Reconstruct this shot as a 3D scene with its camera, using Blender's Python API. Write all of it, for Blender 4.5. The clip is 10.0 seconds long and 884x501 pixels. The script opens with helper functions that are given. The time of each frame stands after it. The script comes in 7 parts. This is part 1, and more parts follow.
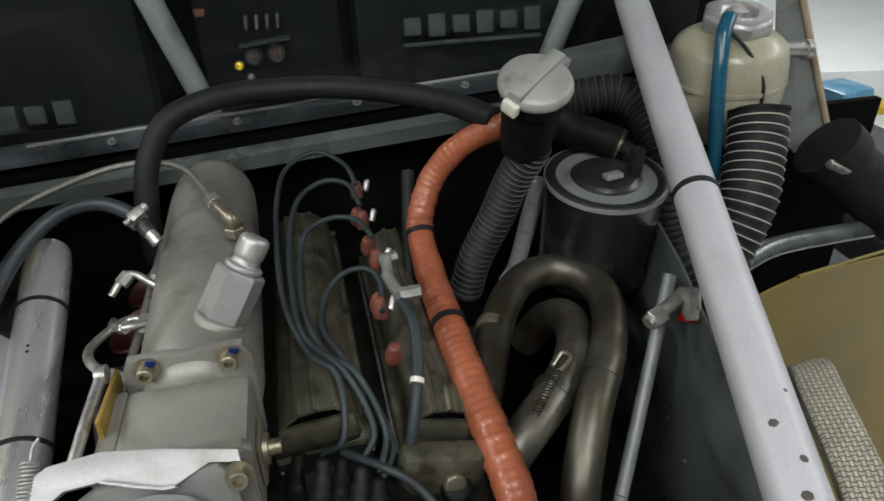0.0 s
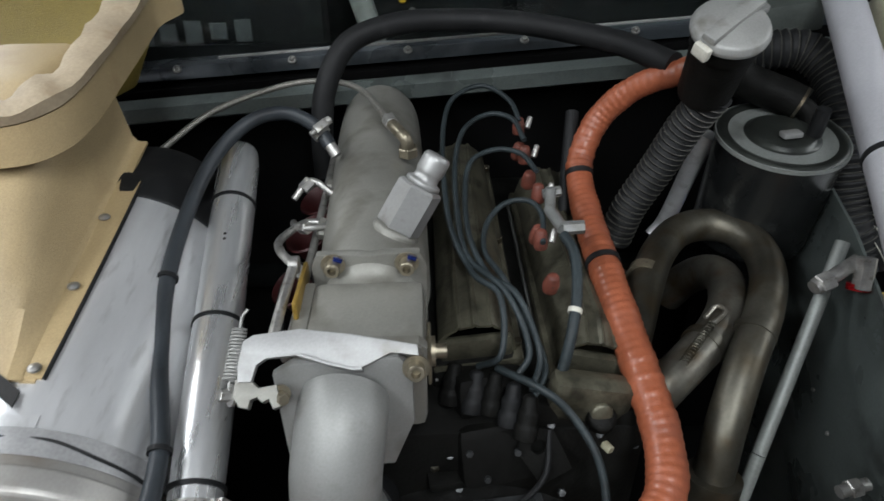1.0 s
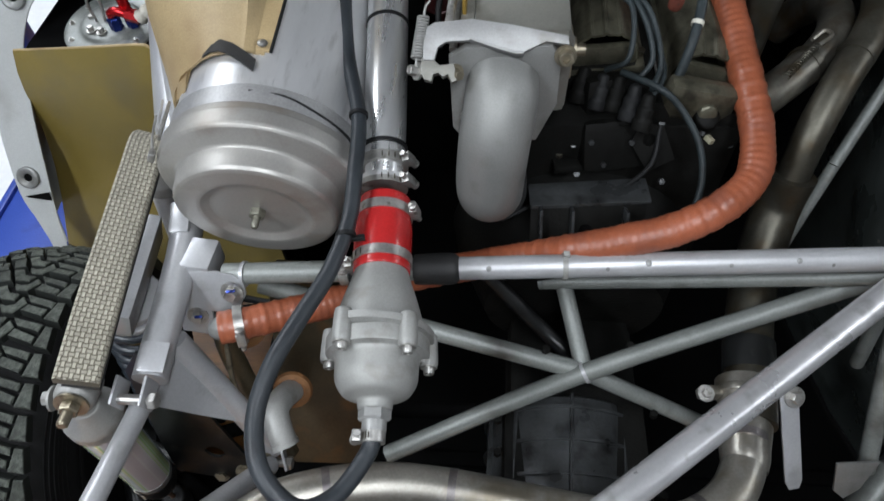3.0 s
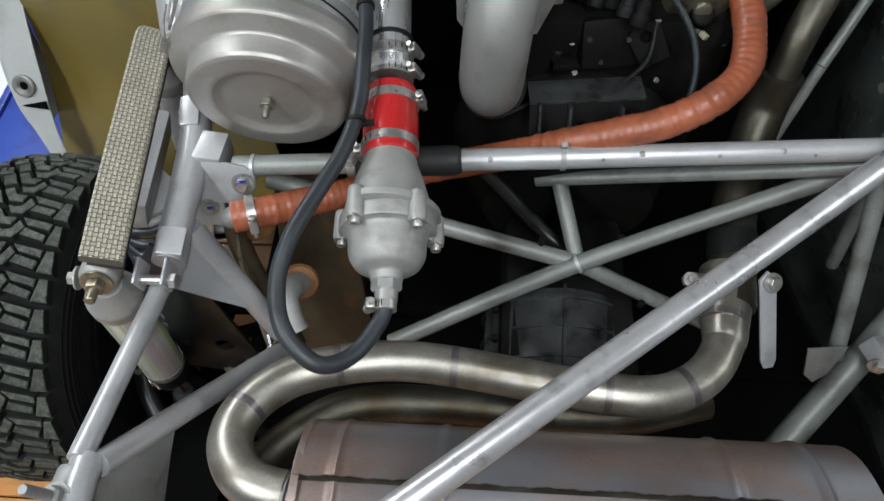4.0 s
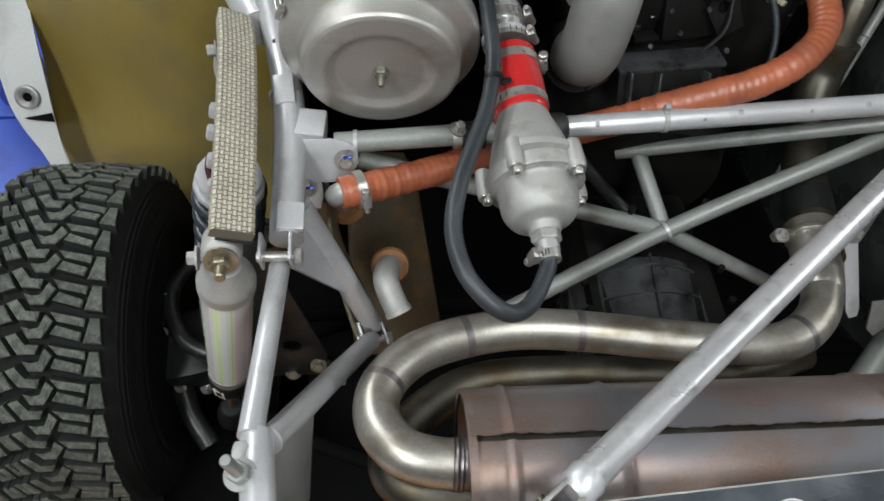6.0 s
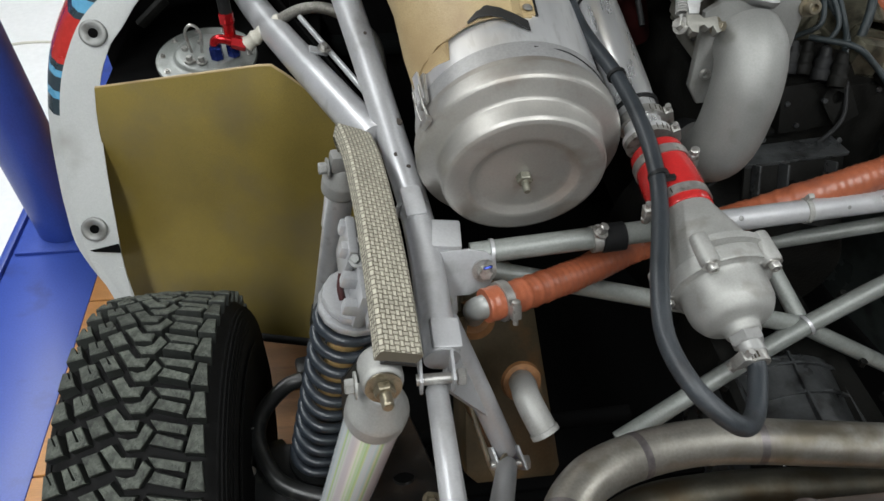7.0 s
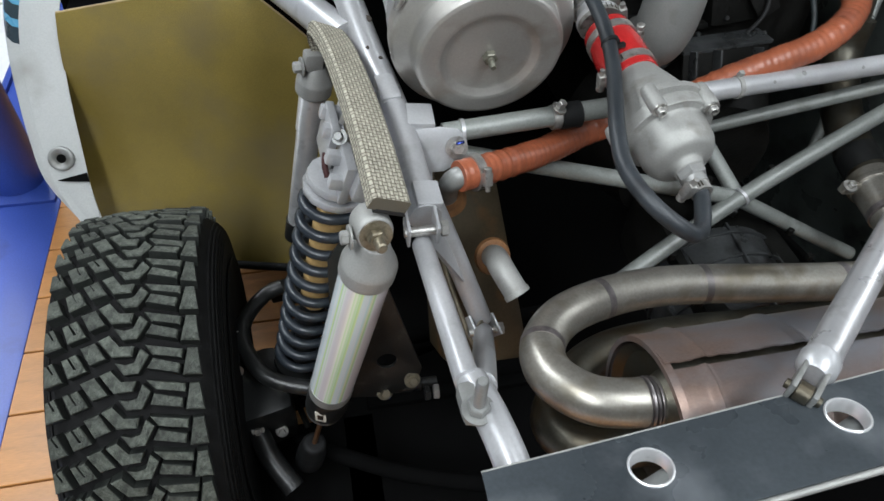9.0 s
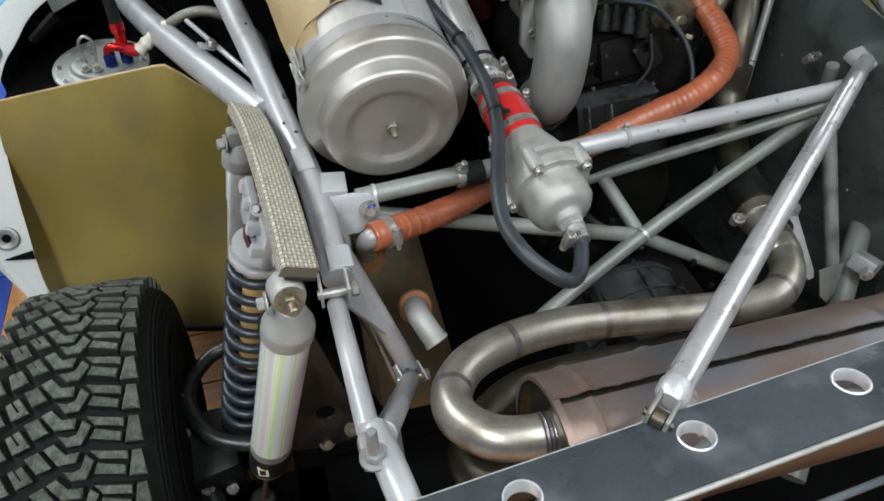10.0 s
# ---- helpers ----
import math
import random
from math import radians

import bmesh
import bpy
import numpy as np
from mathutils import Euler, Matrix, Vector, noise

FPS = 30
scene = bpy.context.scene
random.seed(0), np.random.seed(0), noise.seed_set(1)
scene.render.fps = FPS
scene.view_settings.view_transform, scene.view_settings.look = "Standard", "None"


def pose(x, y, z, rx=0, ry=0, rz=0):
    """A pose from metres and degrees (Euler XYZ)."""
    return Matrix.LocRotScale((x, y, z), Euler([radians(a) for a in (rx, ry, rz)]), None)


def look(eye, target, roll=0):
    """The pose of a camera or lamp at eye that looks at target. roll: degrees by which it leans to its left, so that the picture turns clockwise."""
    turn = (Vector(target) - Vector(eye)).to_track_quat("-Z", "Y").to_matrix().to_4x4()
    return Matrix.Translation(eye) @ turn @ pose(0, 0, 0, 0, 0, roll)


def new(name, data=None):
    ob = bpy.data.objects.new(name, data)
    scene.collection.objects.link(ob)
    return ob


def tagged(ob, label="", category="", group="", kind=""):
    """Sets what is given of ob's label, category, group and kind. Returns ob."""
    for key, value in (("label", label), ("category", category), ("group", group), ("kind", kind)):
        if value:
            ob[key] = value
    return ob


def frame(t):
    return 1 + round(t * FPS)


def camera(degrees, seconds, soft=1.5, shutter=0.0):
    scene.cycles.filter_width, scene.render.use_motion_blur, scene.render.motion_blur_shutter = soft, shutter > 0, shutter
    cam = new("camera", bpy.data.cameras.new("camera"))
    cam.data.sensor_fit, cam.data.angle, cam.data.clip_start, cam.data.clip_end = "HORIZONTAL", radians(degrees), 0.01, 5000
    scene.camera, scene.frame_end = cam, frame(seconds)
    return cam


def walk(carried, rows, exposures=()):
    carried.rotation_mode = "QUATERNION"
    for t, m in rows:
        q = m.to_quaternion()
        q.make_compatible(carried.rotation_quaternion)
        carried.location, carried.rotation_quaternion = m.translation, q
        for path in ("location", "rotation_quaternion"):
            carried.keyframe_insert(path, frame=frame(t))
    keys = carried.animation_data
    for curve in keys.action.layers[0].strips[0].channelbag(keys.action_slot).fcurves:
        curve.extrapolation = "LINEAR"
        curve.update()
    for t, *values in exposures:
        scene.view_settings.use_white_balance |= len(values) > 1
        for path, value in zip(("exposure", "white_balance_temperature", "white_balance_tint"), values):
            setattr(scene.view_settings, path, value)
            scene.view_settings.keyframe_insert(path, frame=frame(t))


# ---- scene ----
cam = camera(66.5, 10.0, shutter=0.2)
PATH = [
    (0, (0.009, 0.005, 1.621), (0.352, 1.675, 0.574), -2.0),
    (0.5, (-0.018, 0.008, 1.618), (0.152, 1.667, 0.514), -2.0),
    (1, (-0.072, -0.024, 1.61), (-0.038, 1.613, 0.46), -1.1),
    (1.5, (-0.115, -0.071, 1.618), (-0.185, 1.492, 0.371), -1.3),
    (2, (-0.146, -0.116, 1.646), (-0.241, 1.319, 0.256), -1.9),
    (2.5, (-0.16, -0.165, 1.651), (-0.284, 1.159, 0.157), -2.7),
    (2.8, (-0.165, -0.195, 1.659), (-0.302, 1.033, 0.086), -3.1),
    (3, (-0.169, -0.217, 1.654), (-0.312, 0.962, 0.045), -3.8),
    (3.2, (-0.167, -0.243, 1.651), (-0.317, 0.893, 0.012), -4.1),
    (4.3, (-0.207, -0.316, 1.666), (-0.257, 0.702, -0.055), -0.4),
    (4.5, (-0.223, -0.335, 1.672), (-0.241, 0.691, -0.045), 0.8),
    (5, (-0.266, -0.362, 1.663), (-0.235, 0.668, -0.051), 1.5),
    (5.2, (-0.289, -0.37, 1.652), (-0.24, 0.662, -0.06), 2.2),
    (6.3, (-0.524, -0.372, 1.57), (-0.36, 0.845, -0.009), 4.3),
    (6.5, (-0.571, -0.358, 1.556), (-0.395, 0.932, 0.037), 3.7),
    (7, (-0.65, -0.32, 1.539), (-0.46, 1.061, 0.105), 1.8),
    (7.5, (-0.694, -0.319, 1.529), (-0.446, 1.09, 0.131), 1.7),
    (8, (-0.716, -0.365, 1.509), (-0.435, 1.022, 0.096), 2.1),
    (8.5, (-0.723, -0.416, 1.495), (-0.429, 0.947, 0.061), 3.0),
    (9, (-0.714, -0.468, 1.499), (-0.373, 0.841, 0.026), 4.0),
    (9.5, (-0.68, -0.498, 1.531), (-0.304, 0.797, 0.053), 3.1),
    (10, (-0.639, -0.522, 1.574), (-0.212, 0.848, 0.182), 1.9),
]
walk(cam, [(t, look(eye, target, roll)) for t, eye, target, roll in PATH], [(0, -0.02, 6750, 10), (0.5, -0.06, 6750, 10), (1, -0.05, 6400, 11), (1.5, -0.22, 6130, 16), (2, -0.34, 6130, 16), (2.5, -0.32, 6130, 16), (3, -0.28, 6250, 12), (4.5, -0.23, 6450, 10), (5, -0.22, 6450, 10), (6.5, -0.02, 6650, 10), (7, -0.22, 6650, 10), (7.5, -0.27, 6600, 10), (8, -0.27, 6500, 10), (9, -0.1, 6350, 10), (9.5, -0.06, 6450, 10), (10, 0.02, 6500, 10)])

# ---- world, lamps, exposure ----
world = bpy.data.worlds.new("hall_light")
scene.world = world
world.use_nodes = True
world.node_tree.nodes["Background"].inputs[0].default_value = (0.55, 0.6, 0.62, 1)
world.node_tree.nodes["Background"].inputs[1].default_value = 0.012


def ceiling_lamp(x, y, z, sx, sy, watts):
    lamp = bpy.data.lights.new("tube_lamp", "AREA")
    lamp.shape, lamp.size, lamp.size_y, lamp.energy, lamp.color = "RECTANGLE", sx, sy, watts, (0.945, 0.99, 1.015)
    ob = new("tube_lamp", lamp)
    ob.location = (x, y, z)
    return ob


# rows of unseen fluorescent hall-ceiling lamps; the fifth added to brighten the far floor
LAMPS = [(-1.7, -1.3, 0.5, 2.6, 72), (0.2, -1.35, 0.5, 2.4, 43), (-2.3, 2.4, 0.5, 2.8, 110), (3.4, 0.5, 0.6, 3.0, 48), (3.4, 5.0, 0.6, 3.0, 80)]
for lx, ly, sx, sy, w in LAMPS:
    ceiling_lamp(lx, ly, 2.92, sx, sy, w)

# ---- materials ----


def material(name, base, rough=0.5, metal=0.0, dark=0.6, scale=12.0, fine=180.0, bump=0.1, grime=0.0, grime_colour=(0.03, 0.025, 0.02), coat=0.0, stretch=(1, 1, 1), rough_var=0.12, island=0.0, shine=0.5, grain=0.25):
    """A surface with broad stains, fine grain, relief and some grime in patches."""
    m = bpy.data.materials.new(name)
    m.use_nodes = True
    n, l = m.node_tree.nodes, m.node_tree.links
    b = n["Principled BSDF"]
    b.inputs["Metallic"].default_value = metal
    b.inputs["Coat Weight"].default_value = coat
    b.inputs["Specular IOR Level"].default_value = shine
    co = n.new("ShaderNodeTexCoord")
    mp = n.new("ShaderNodeMapping")
    mp.inputs["Scale"].default_value = stretch
    l.new(co.outputs["Object"], mp.inputs[0])
    big = n.new("ShaderNodeTexNoise")
    big.inputs["Scale"].default_value, big.inputs["Detail"].default_value = scale, 6
    fin = n.new("ShaderNodeTexNoise")
    fin.inputs["Scale"].default_value, fin.inputs["Detail"].default_value = fine, 3
    l.new(mp.outputs[0], big.inputs["Vector"])
    l.new(mp.outputs[0], fin.inputs["Vector"])
    ramp = n.new("ShaderNodeMapRange")
    ramp.inputs[1].default_value, ramp.inputs[2].default_value = 0.3, 0.7
    l.new(big.outputs["Fac"], ramp.inputs[0])
    mix = n.new("ShaderNodeMix")
    mix.data_type = "RGBA"
    mix.inputs["A"].default_value = (*[c * dark for c in base], 1)
    mix.inputs["B"].default_value = (*base, 1)
    l.new(ramp.outputs[0], mix.inputs["Factor"])
    mix2 = n.new("ShaderNodeMix")
    mix2.data_type, mix2.blend_type = "RGBA", "OVERLAY"
    mix2.inputs["Factor"].default_value = grain
    l.new(mix.outputs["Result"], mix2.inputs["A"])
    l.new(fin.outputs["Fac"], mix2.inputs["B"])
    last = mix2.outputs["Result"]
    if grime:
        g = n.new("ShaderNodeTexNoise")
        g.inputs["Scale"].default_value, g.inputs["Detail"].default_value = scale * 1.7, 8
        l.new(mp.outputs[0], g.inputs["Vector"])
        gr = n.new("ShaderNodeMapRange")
        gr.inputs[1].default_value, gr.inputs[2].default_value = 0.62 - 0.2 * grime, 0.8 - 0.15 * grime
        l.new(g.outputs["Fac"], gr.inputs[0])
        mix3 = n.new("ShaderNodeMix")
        mix3.data_type = "RGBA"
        mix3.inputs["B"].default_value = (*grime_colour, 1)
        l.new(gr.outputs[0], mix3.inputs["Factor"])
        l.new(last, mix3.inputs["A"])
        last = mix3.outputs["Result"]
    if island:
        info = n.new("ShaderNodeObjectInfo")
        hs = n.new("ShaderNodeHueSaturation")
        vr = n.new("ShaderNodeMapRange")
        vr.inputs[3].default_value, vr.inputs[4].default_value = 1 - island, 1 + island
        l.new(info.outputs["Random"], vr.inputs[0])
        l.new(vr.outputs[0], hs.inputs["Value"])
        l.new(last, hs.inputs["Color"])
        last = hs.outputs["Color"]
    l.new(last, b.inputs["Base Color"])
    rr = n.new("ShaderNodeMapRange")
    rr.inputs[3].default_value, rr.inputs[4].default_value = max(0.03, rough - rough_var), min(1, rough + rough_var)
    l.new(big.outputs["Fac"], rr.inputs[0])
    l.new(rr.outputs[0], b.inputs["Roughness"])
    if bump:
        bp = n.new("ShaderNodeBump")
        bp.inputs["Strength"].default_value, bp.inputs["Distance"].default_value = bump, 0.002
        l.new(fin.outputs["Fac"], bp.inputs["Height"])
        l.new(bp.outputs[0], b.inputs["Normal"])
    return m


SILVER = material("silver_paint", (0.46, 0.465, 0.475), 0.36, 0.4, 0.86, 11, 300, 0.03, 0.18, (0.26, 0.26, 0.25), grain=0.12)
BRIGHT_TUBE = material("bright_silver_tube", (0.58, 0.58, 0.59), 0.3, 0.65, 0.85, 20, 300, 0.03, 0.25, (0.3, 0.3, 0.29), grain=0.1)
STAY_PAINT = material("satin_grey_paint", (0.43, 0.43, 0.45), 0.48, 0.15, 0.88, 6, 300, 0.04, 0.2, (0.3, 0.3, 0.31), grain=0.12, shine=0.4)
SILVER_WORN = material("worn_dull_silver", (0.27, 0.275, 0.265), 0.42, 0.35, 0.7, 14, 300, 0.05, 0.4, (0.12, 0.115, 0.10), grain=0.15)
GREY_TUBE = material("grey_green_paint_and_shade", (0.235, 0.25, 0.235), 0.42, 0.2, 0.66, 9, 300, 0.06, 0.4, (0.07, 0.07, 0.062))
ALLOY = material("polished_aluminium", (0.83, 0.835, 0.84), 0.34, 0.7, 0.86, 22, 400, 0.02, 0.25, (0.56, 0.56, 0.55), stretch=(2, 0.35, 2), rough_var=0.12, grain=0.08)
SPUN = material("spun_aluminium", (0.44, 0.427, 0.40), 0.46, 0.68, 0.82, 9, 350, 0.04, 0.4, (0.29, 0.255, 0.215), rough_var=0.14, grain=0.12)
CAST = material("cast_aluminium", (0.345, 0.345, 0.328), 0.55, 0.45, 0.78, 16, 420, 0.1, 0.3, (0.18, 0.17, 0.15), grain=0.15)
MACHINED = material("machined_aluminium", (0.38, 0.38, 0.37), 0.42, 0.55, 0.85, 20, 300, 0.05, 0.25, (0.22, 0.21, 0.19), grain=0.12)
PLATE_GREY = material("dull_machined_plate", (0.35, 0.35, 0.345), 0.5, 0.5, 0.82, 18, 420, 0.06, 0.35, (0.22, 0.215, 0.20), grain=0.15)
# darker copy of CAST; the filter's shade on the elbow is in its colour
SHADED_ELBOW = material("shaded_grey_casting", (0.27, 0.272, 0.26), 0.52, 0.45, 0.8, 12, 420, 0.1, 0.3, (0.15, 0.145, 0.13), grain=0.15)
# same alloy as CAST, darkened for oil stains and the plenum's shade
CAST_STAINED_SHADED = material("oil_stained_shaded_casting", (0.25, 0.245, 0.218), 0.5, 0.45, 0.70, 9, 420, 0.1, 0.55, (0.12, 0.112, 0.09), grain=0.15)
POLISHED = material("streaked_polished_pipe", (0.90, 0.91, 0.915), 0.29, 0.85, 0.9, 30, 300, 0.0, 0.12, (0.66, 0.66, 0.66), stretch=(3, 0.25, 1), rough_var=0.1, grain=0.04)
LID_STEEL = material("dull_greenish_plating", (0.24, 0.235, 0.19), 0.42, 0.6, 0.65, 60, 400, 0.05, 0.3, (0.1, 0.09, 0.06))
# oily metal taken almost to black, with the engine bay's shade in the colour
CAST_DIRTY_SHADED = material("oily_shaded_casting", (0.011, 0.011, 0.010), 0.55, 0.1, 0.5, 14, 200, 0.35, 0.8, (0.004, 0.004, 0.0035), shine=0.1)
GEARCASE = material("oily_gear_casing", (0.080, 0.085, 0.087), 0.3, 0.4, 0.4, 20, 200, 0.3, 0.5, (0.014, 0.014, 0.014), shine=0.5)
COVER = material("bronze_grey_casting", (0.135, 0.128, 0.092), 0.36, 0.55, 0.5, 26, 260, 0.25, 0.6, (0.035, 0.033, 0.024))
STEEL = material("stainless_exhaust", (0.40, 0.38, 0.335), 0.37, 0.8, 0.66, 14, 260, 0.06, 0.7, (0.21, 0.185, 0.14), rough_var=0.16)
STEEL_DARK = material("heat_stain_and_shade_steel", (0.128, 0.121, 0.097), 0.44, 0.85, 0.45, 14, 220, 0.1, 0.9, (0.072, 0.056, 0.034), rough_var=0.16)
WELD = material("blued_weld_band", (0.27, 0.245, 0.245), 0.36, 0.85, 0.55, 40, 400, 0.1, 0.5, (0.17, 0.15, 0.16))
MUFFLER = material("oxidised_silencer_steel", (0.235, 0.165, 0.135), 0.38, 0.65, 0.7, 4, 260, 0.08, 1.0, (0.20, 0.20, 0.215), stretch=(1, 1.6, 1.6), rough_var=0.16)
ZINC = material("zinc_plated_steel", (0.50, 0.49, 0.465), 0.38, 0.8, 0.65, 60, 500, 0.05, 0.3, (0.16, 0.15, 0.12))
BRASS = material("passivated_fitting", (0.30, 0.265, 0.195), 0.42, 0.8, 0.7, 60, 500, 0.05, 0.3, (0.1, 0.09, 0.06))
BLACK_RUBBER = material("black_rubber", (0.010, 0.0105, 0.011), 0.6, 0, 0.7, 20, 350, 0.12, 0.2, (0.022, 0.022, 0.022), shine=0.25)
HOSE_GREY = material("dark_grey_hose", (0.026, 0.031, 0.036), 0.42, 0, 0.7, 20, 500, 0.2, 0.3, (0.013, 0.014, 0.016), shine=0.45)
LEAD_GREY = material("grey_blue_lead", (0.026, 0.035, 0.038), 0.5, 0, 0.6, 25, 400, 0.06, 0.3, (0.012, 0.014, 0.014), shine=0.3)
ORANGE = material("orange_silicone", (0.345, 0.098, 0.045), 0.4, 0, 0.7, 14, 320, 0.15, 0.4, (0.19, 0.06, 0.036), coat=0.12)
ORANGE_DUSTY = material("dusty_orange_rubber", (0.165, 0.044, 0.027), 0.6, 0, 0.5, 60, 300, 0.1, 0.4, (0.04, 0.026, 0.022))
RED = material("red_silicone", (0.42, 0.020, 0.02), 0.28, 0, 0.85, 14, 300, 0.05, coat=0.2)
DARK_RED = material("dull_dark_red", (0.05, 0.008, 0.008), 0.5, 0.2, 0.6, 30, 300, 0.05)
RED_ANOD = material("red_anodised", (0.5, 0.015, 0.02), 0.25, 0.7, 0.8, 30, 300, 0.02)
BLUE_ANOD = material("blue_anodised", (0.02, 0.04, 0.22), 0.25, 0.7, 0.8, 30, 300, 0.02)
KEVLAR = material("mustard_composite", (0.238, 0.178, 0.040), 0.5, 0, 0.62, 3.0, 650, 0.45, 0.55, (0.15, 0.118, 0.05), shine=0.4, grain=0.4)
KEVLAR_PALE = material("pale_composite", (0.415, 0.312, 0.165), 0.5, 0, 0.72, 6, 500, 0.25, 0.3, (0.25, 0.17, 0.085))
RAW_EDGE = material("raw_filler_edge", (0.42, 0.335, 0.225), 0.7, 0, 0.74, 18, 250, 0.3, 0.3, (0.27, 0.19, 0.11))
PRIMER = material("grey_white_panel", (0.44, 0.455, 0.445), 0.4, 0, 0.88, 5, 300, 0.03, 0.2, (0.30, 0.30, 0.28), grain=0.12)
BLACK_SHEET = material("dark_slate_sheet", (0.056, 0.066, 0.074), 0.3, 0.2, 0.6, 7, 260, 0.04, 0.5, (0.11, 0.12, 0.13), rough_var=0.18)
DARK_PANEL = material("dark_green_grey_panel", (0.085, 0.096, 0.088), 0.4, 0.2, 0.65, 6, 260, 0.05, 0.45, (0.035, 0.038, 0.034), shine=0.45)
LID_DARK = material("dull_dark_lid", (0.045, 0.05, 0.044), 0.36, 0.5, 0.55, 12, 260, 0.06, 0.5, (0.02, 0.022, 0.02))
CHIP = material("bare_chipped_steel", (0.085, 0.07, 0.058), 0.6, 0.2, 0.6, 90, 400, 0.2)
HEADER_PALE = material("paler_header_steel", (0.20, 0.19, 0.16), 0.42, 0.85, 0.5, 14, 220, 0.1, 0.8, (0.09, 0.065, 0.038), rough_var=0.16)
BLACK_PART = material("black_painted_steel", (0.016, 0.017, 0.017), 0.35, 0.2, 0.6, 20, 260, 0.08, 0.2, (0.05, 0.05, 0.045))
# almost no colour or sheen, so that whatever wears it reads as deep shade
BLACK_MATT_SHADE = material("matt_black_shade", (0.004, 0.004, 0.004), 0.9, 0, 0.7, 10, 200, 0.1, shine=0.04)
BAY_SHEET = material("grey_green_bay_sheet", (0.14, 0.163, 0.154), 0.3, 0.3, 0.55, 7, 260, 0.05, 0.6, (0.045, 0.05, 0.047), shine=0.5, rough_var=0.18)
CAN_BLACK = material("glossy_black_can", (0.012, 0.013, 0.013), 0.27, 0.1, 0.6, 12, 200, 0.02, 0.3, (0.03, 0.032, 0.03), shine=0.45)
TIE_CLEAR = material("dulled_clear_nylon", (0.30, 0.30, 0.28), 0.4, 0, 0.85, 30, 300, 0.05)
RING_GREY = material("dusty_wire_ring", (0.085, 0.082, 0.07), 0.5, 0.2, 0.6, 60, 300, 0.05)
SPRING = material("blue_black_spring", (0.022, 0.028, 0.036), 0.35, 0.1, 0.8, 20, 300, 0.05)
TYRE = material("worn_tyre_rubber", (0.096, 0.107, 0.088), 0.68, 0, 0.22, 70, 260, 1.2, 0.6, (0.020, 0.023, 0.019), island=0.25, shine=0.36)
TYRE_DARK = material("black_tyre_wall", (0.006, 0.006, 0.006), 0.8, 0, 0.7, 20, 200, 0.2, shine=0.2)
TYRE_GROOVE_SHADED = material("clean_shaded_groove_rubber", (0.022, 0.025, 0.022), 0.75, 0, 0.5, 60, 300, 0.3, shine=0.25)
TANK = material("olive_brown_tank", (0.105, 0.083, 0.050), 0.34, 0.5, 0.55, 12, 200, 0.1, 0.4, (0.15, 0.085, 0.035))
RUST = material("rusty_weld", (0.22, 0.10, 0.035), 0.6, 0.2, 0.6, 60, 300, 0.3)
PLASTIC = material("yellowed_plastic", (0.36, 0.345, 0.25), 0.38, 0, 0.7, 9, 200, 0.05, 0.4, (0.22, 0.20, 0.13), coat=0.15)
BLUE_TUBE = material("blue_plastic_tube", (0.012, 0.085, 0.14), 0.2, 0, 0.8, 20, 200, 0.0)
TAPE = material("silver_tape", (0.42, 0.42, 0.42), 0.45, 0.6, 0.85, 40, 300, 0.1)
BLACK_TAPE = material("black_cloth_tape", (0.015, 0.015, 0.015), 0.6, 0, 0.8, 40, 300, 0.2)
WHITE_PLASTIC = material("white_nylon", (0.6, 0.58, 0.5), 0.5, 0, 0.85, 30, 300, 0.05)
YELLOW_PLATE = material("yellow_zinc_plate", (0.36, 0.235, 0.05), 0.42, 0.5, 0.7, 40, 300, 0.05, 0.3, (0.2, 0.15, 0.08))
TAN = material("tan_bump_stop", (0.48, 0.32, 0.13), 0.6, 0, 0.85, 20, 200, 0.1)
COPPER = material("copper_rod", (0.35, 0.18, 0.09), 0.35, 0.8, 0.7, 40, 300, 0.05)
PEARL = material("iridescent_plated_tube", (0.72, 0.79, 0.67), 0.22, 0.25, 0.97, 8, 300, 0.02, grain=0.05)
CONCRETE = material("pale_concrete_floor", (0.78, 0.79, 0.79), 0.45, 0, 0.9, 2.0, 40, 0.05)
DIMMED_CEILING = material("dimmed_unseen_ceiling", (0.06, 0.06, 0.06), 0.8, 0, 0.9, 1.5, 60, 0.1)
DIMMED_WALL = material("dimmed_unseen_wall", (0.14, 0.145, 0.15), 0.8, 0, 0.93, 1.5, 60, 0.1)
PLASTER = material("white_plaster", (0.80, 0.81, 0.82), 0.8, 0, 0.93, 1.5, 60, 0.1)
BLUE_PAINT = material("blue_lift_paint", (0.035, 0.075, 0.36), 0.4, 0, 0.8, 4, 200, 0.05, 0.1, (0.02, 0.03, 0.12))
WOOD = material("orange_deck_board", (0.50, 0.225, 0.062), 0.38, 0, 0.75, 3, 60, 0.15, 0.15, (0.25, 0.105, 0.03), stretch=(1, 9, 9), island=0.12)
# the unlit cabin's shade is put into this near-black colour
SHADED_INTERIOR = material("shaded_dark_cabin", (0.004, 0.005, 0.005), 0.8, 0, 0.7, 4, 100, 0.1, shine=0.1)
LOGO_GREY = material("grey_print", (0.032, 0.037, 0.037), 0.6, 0, 0.9, 10, 100, 0, shine=0.2)
STRIPE_RED = material("red_livery", (0.40, 0.03, 0.025), 0.25, 0, 0.92, 10, 100, 0, coat=0.5)
STRIPE_BLUE = material("pale_blue_livery", (0.10, 0.30, 0.46), 0.25, 0, 0.92, 10, 100, 0, coat=0.5)
STRIPE_DARK = material("dark_navy_livery", (0.03, 0.045, 0.055), 0.25, 0, 0.92, 10, 100, 0, coat=0.5)
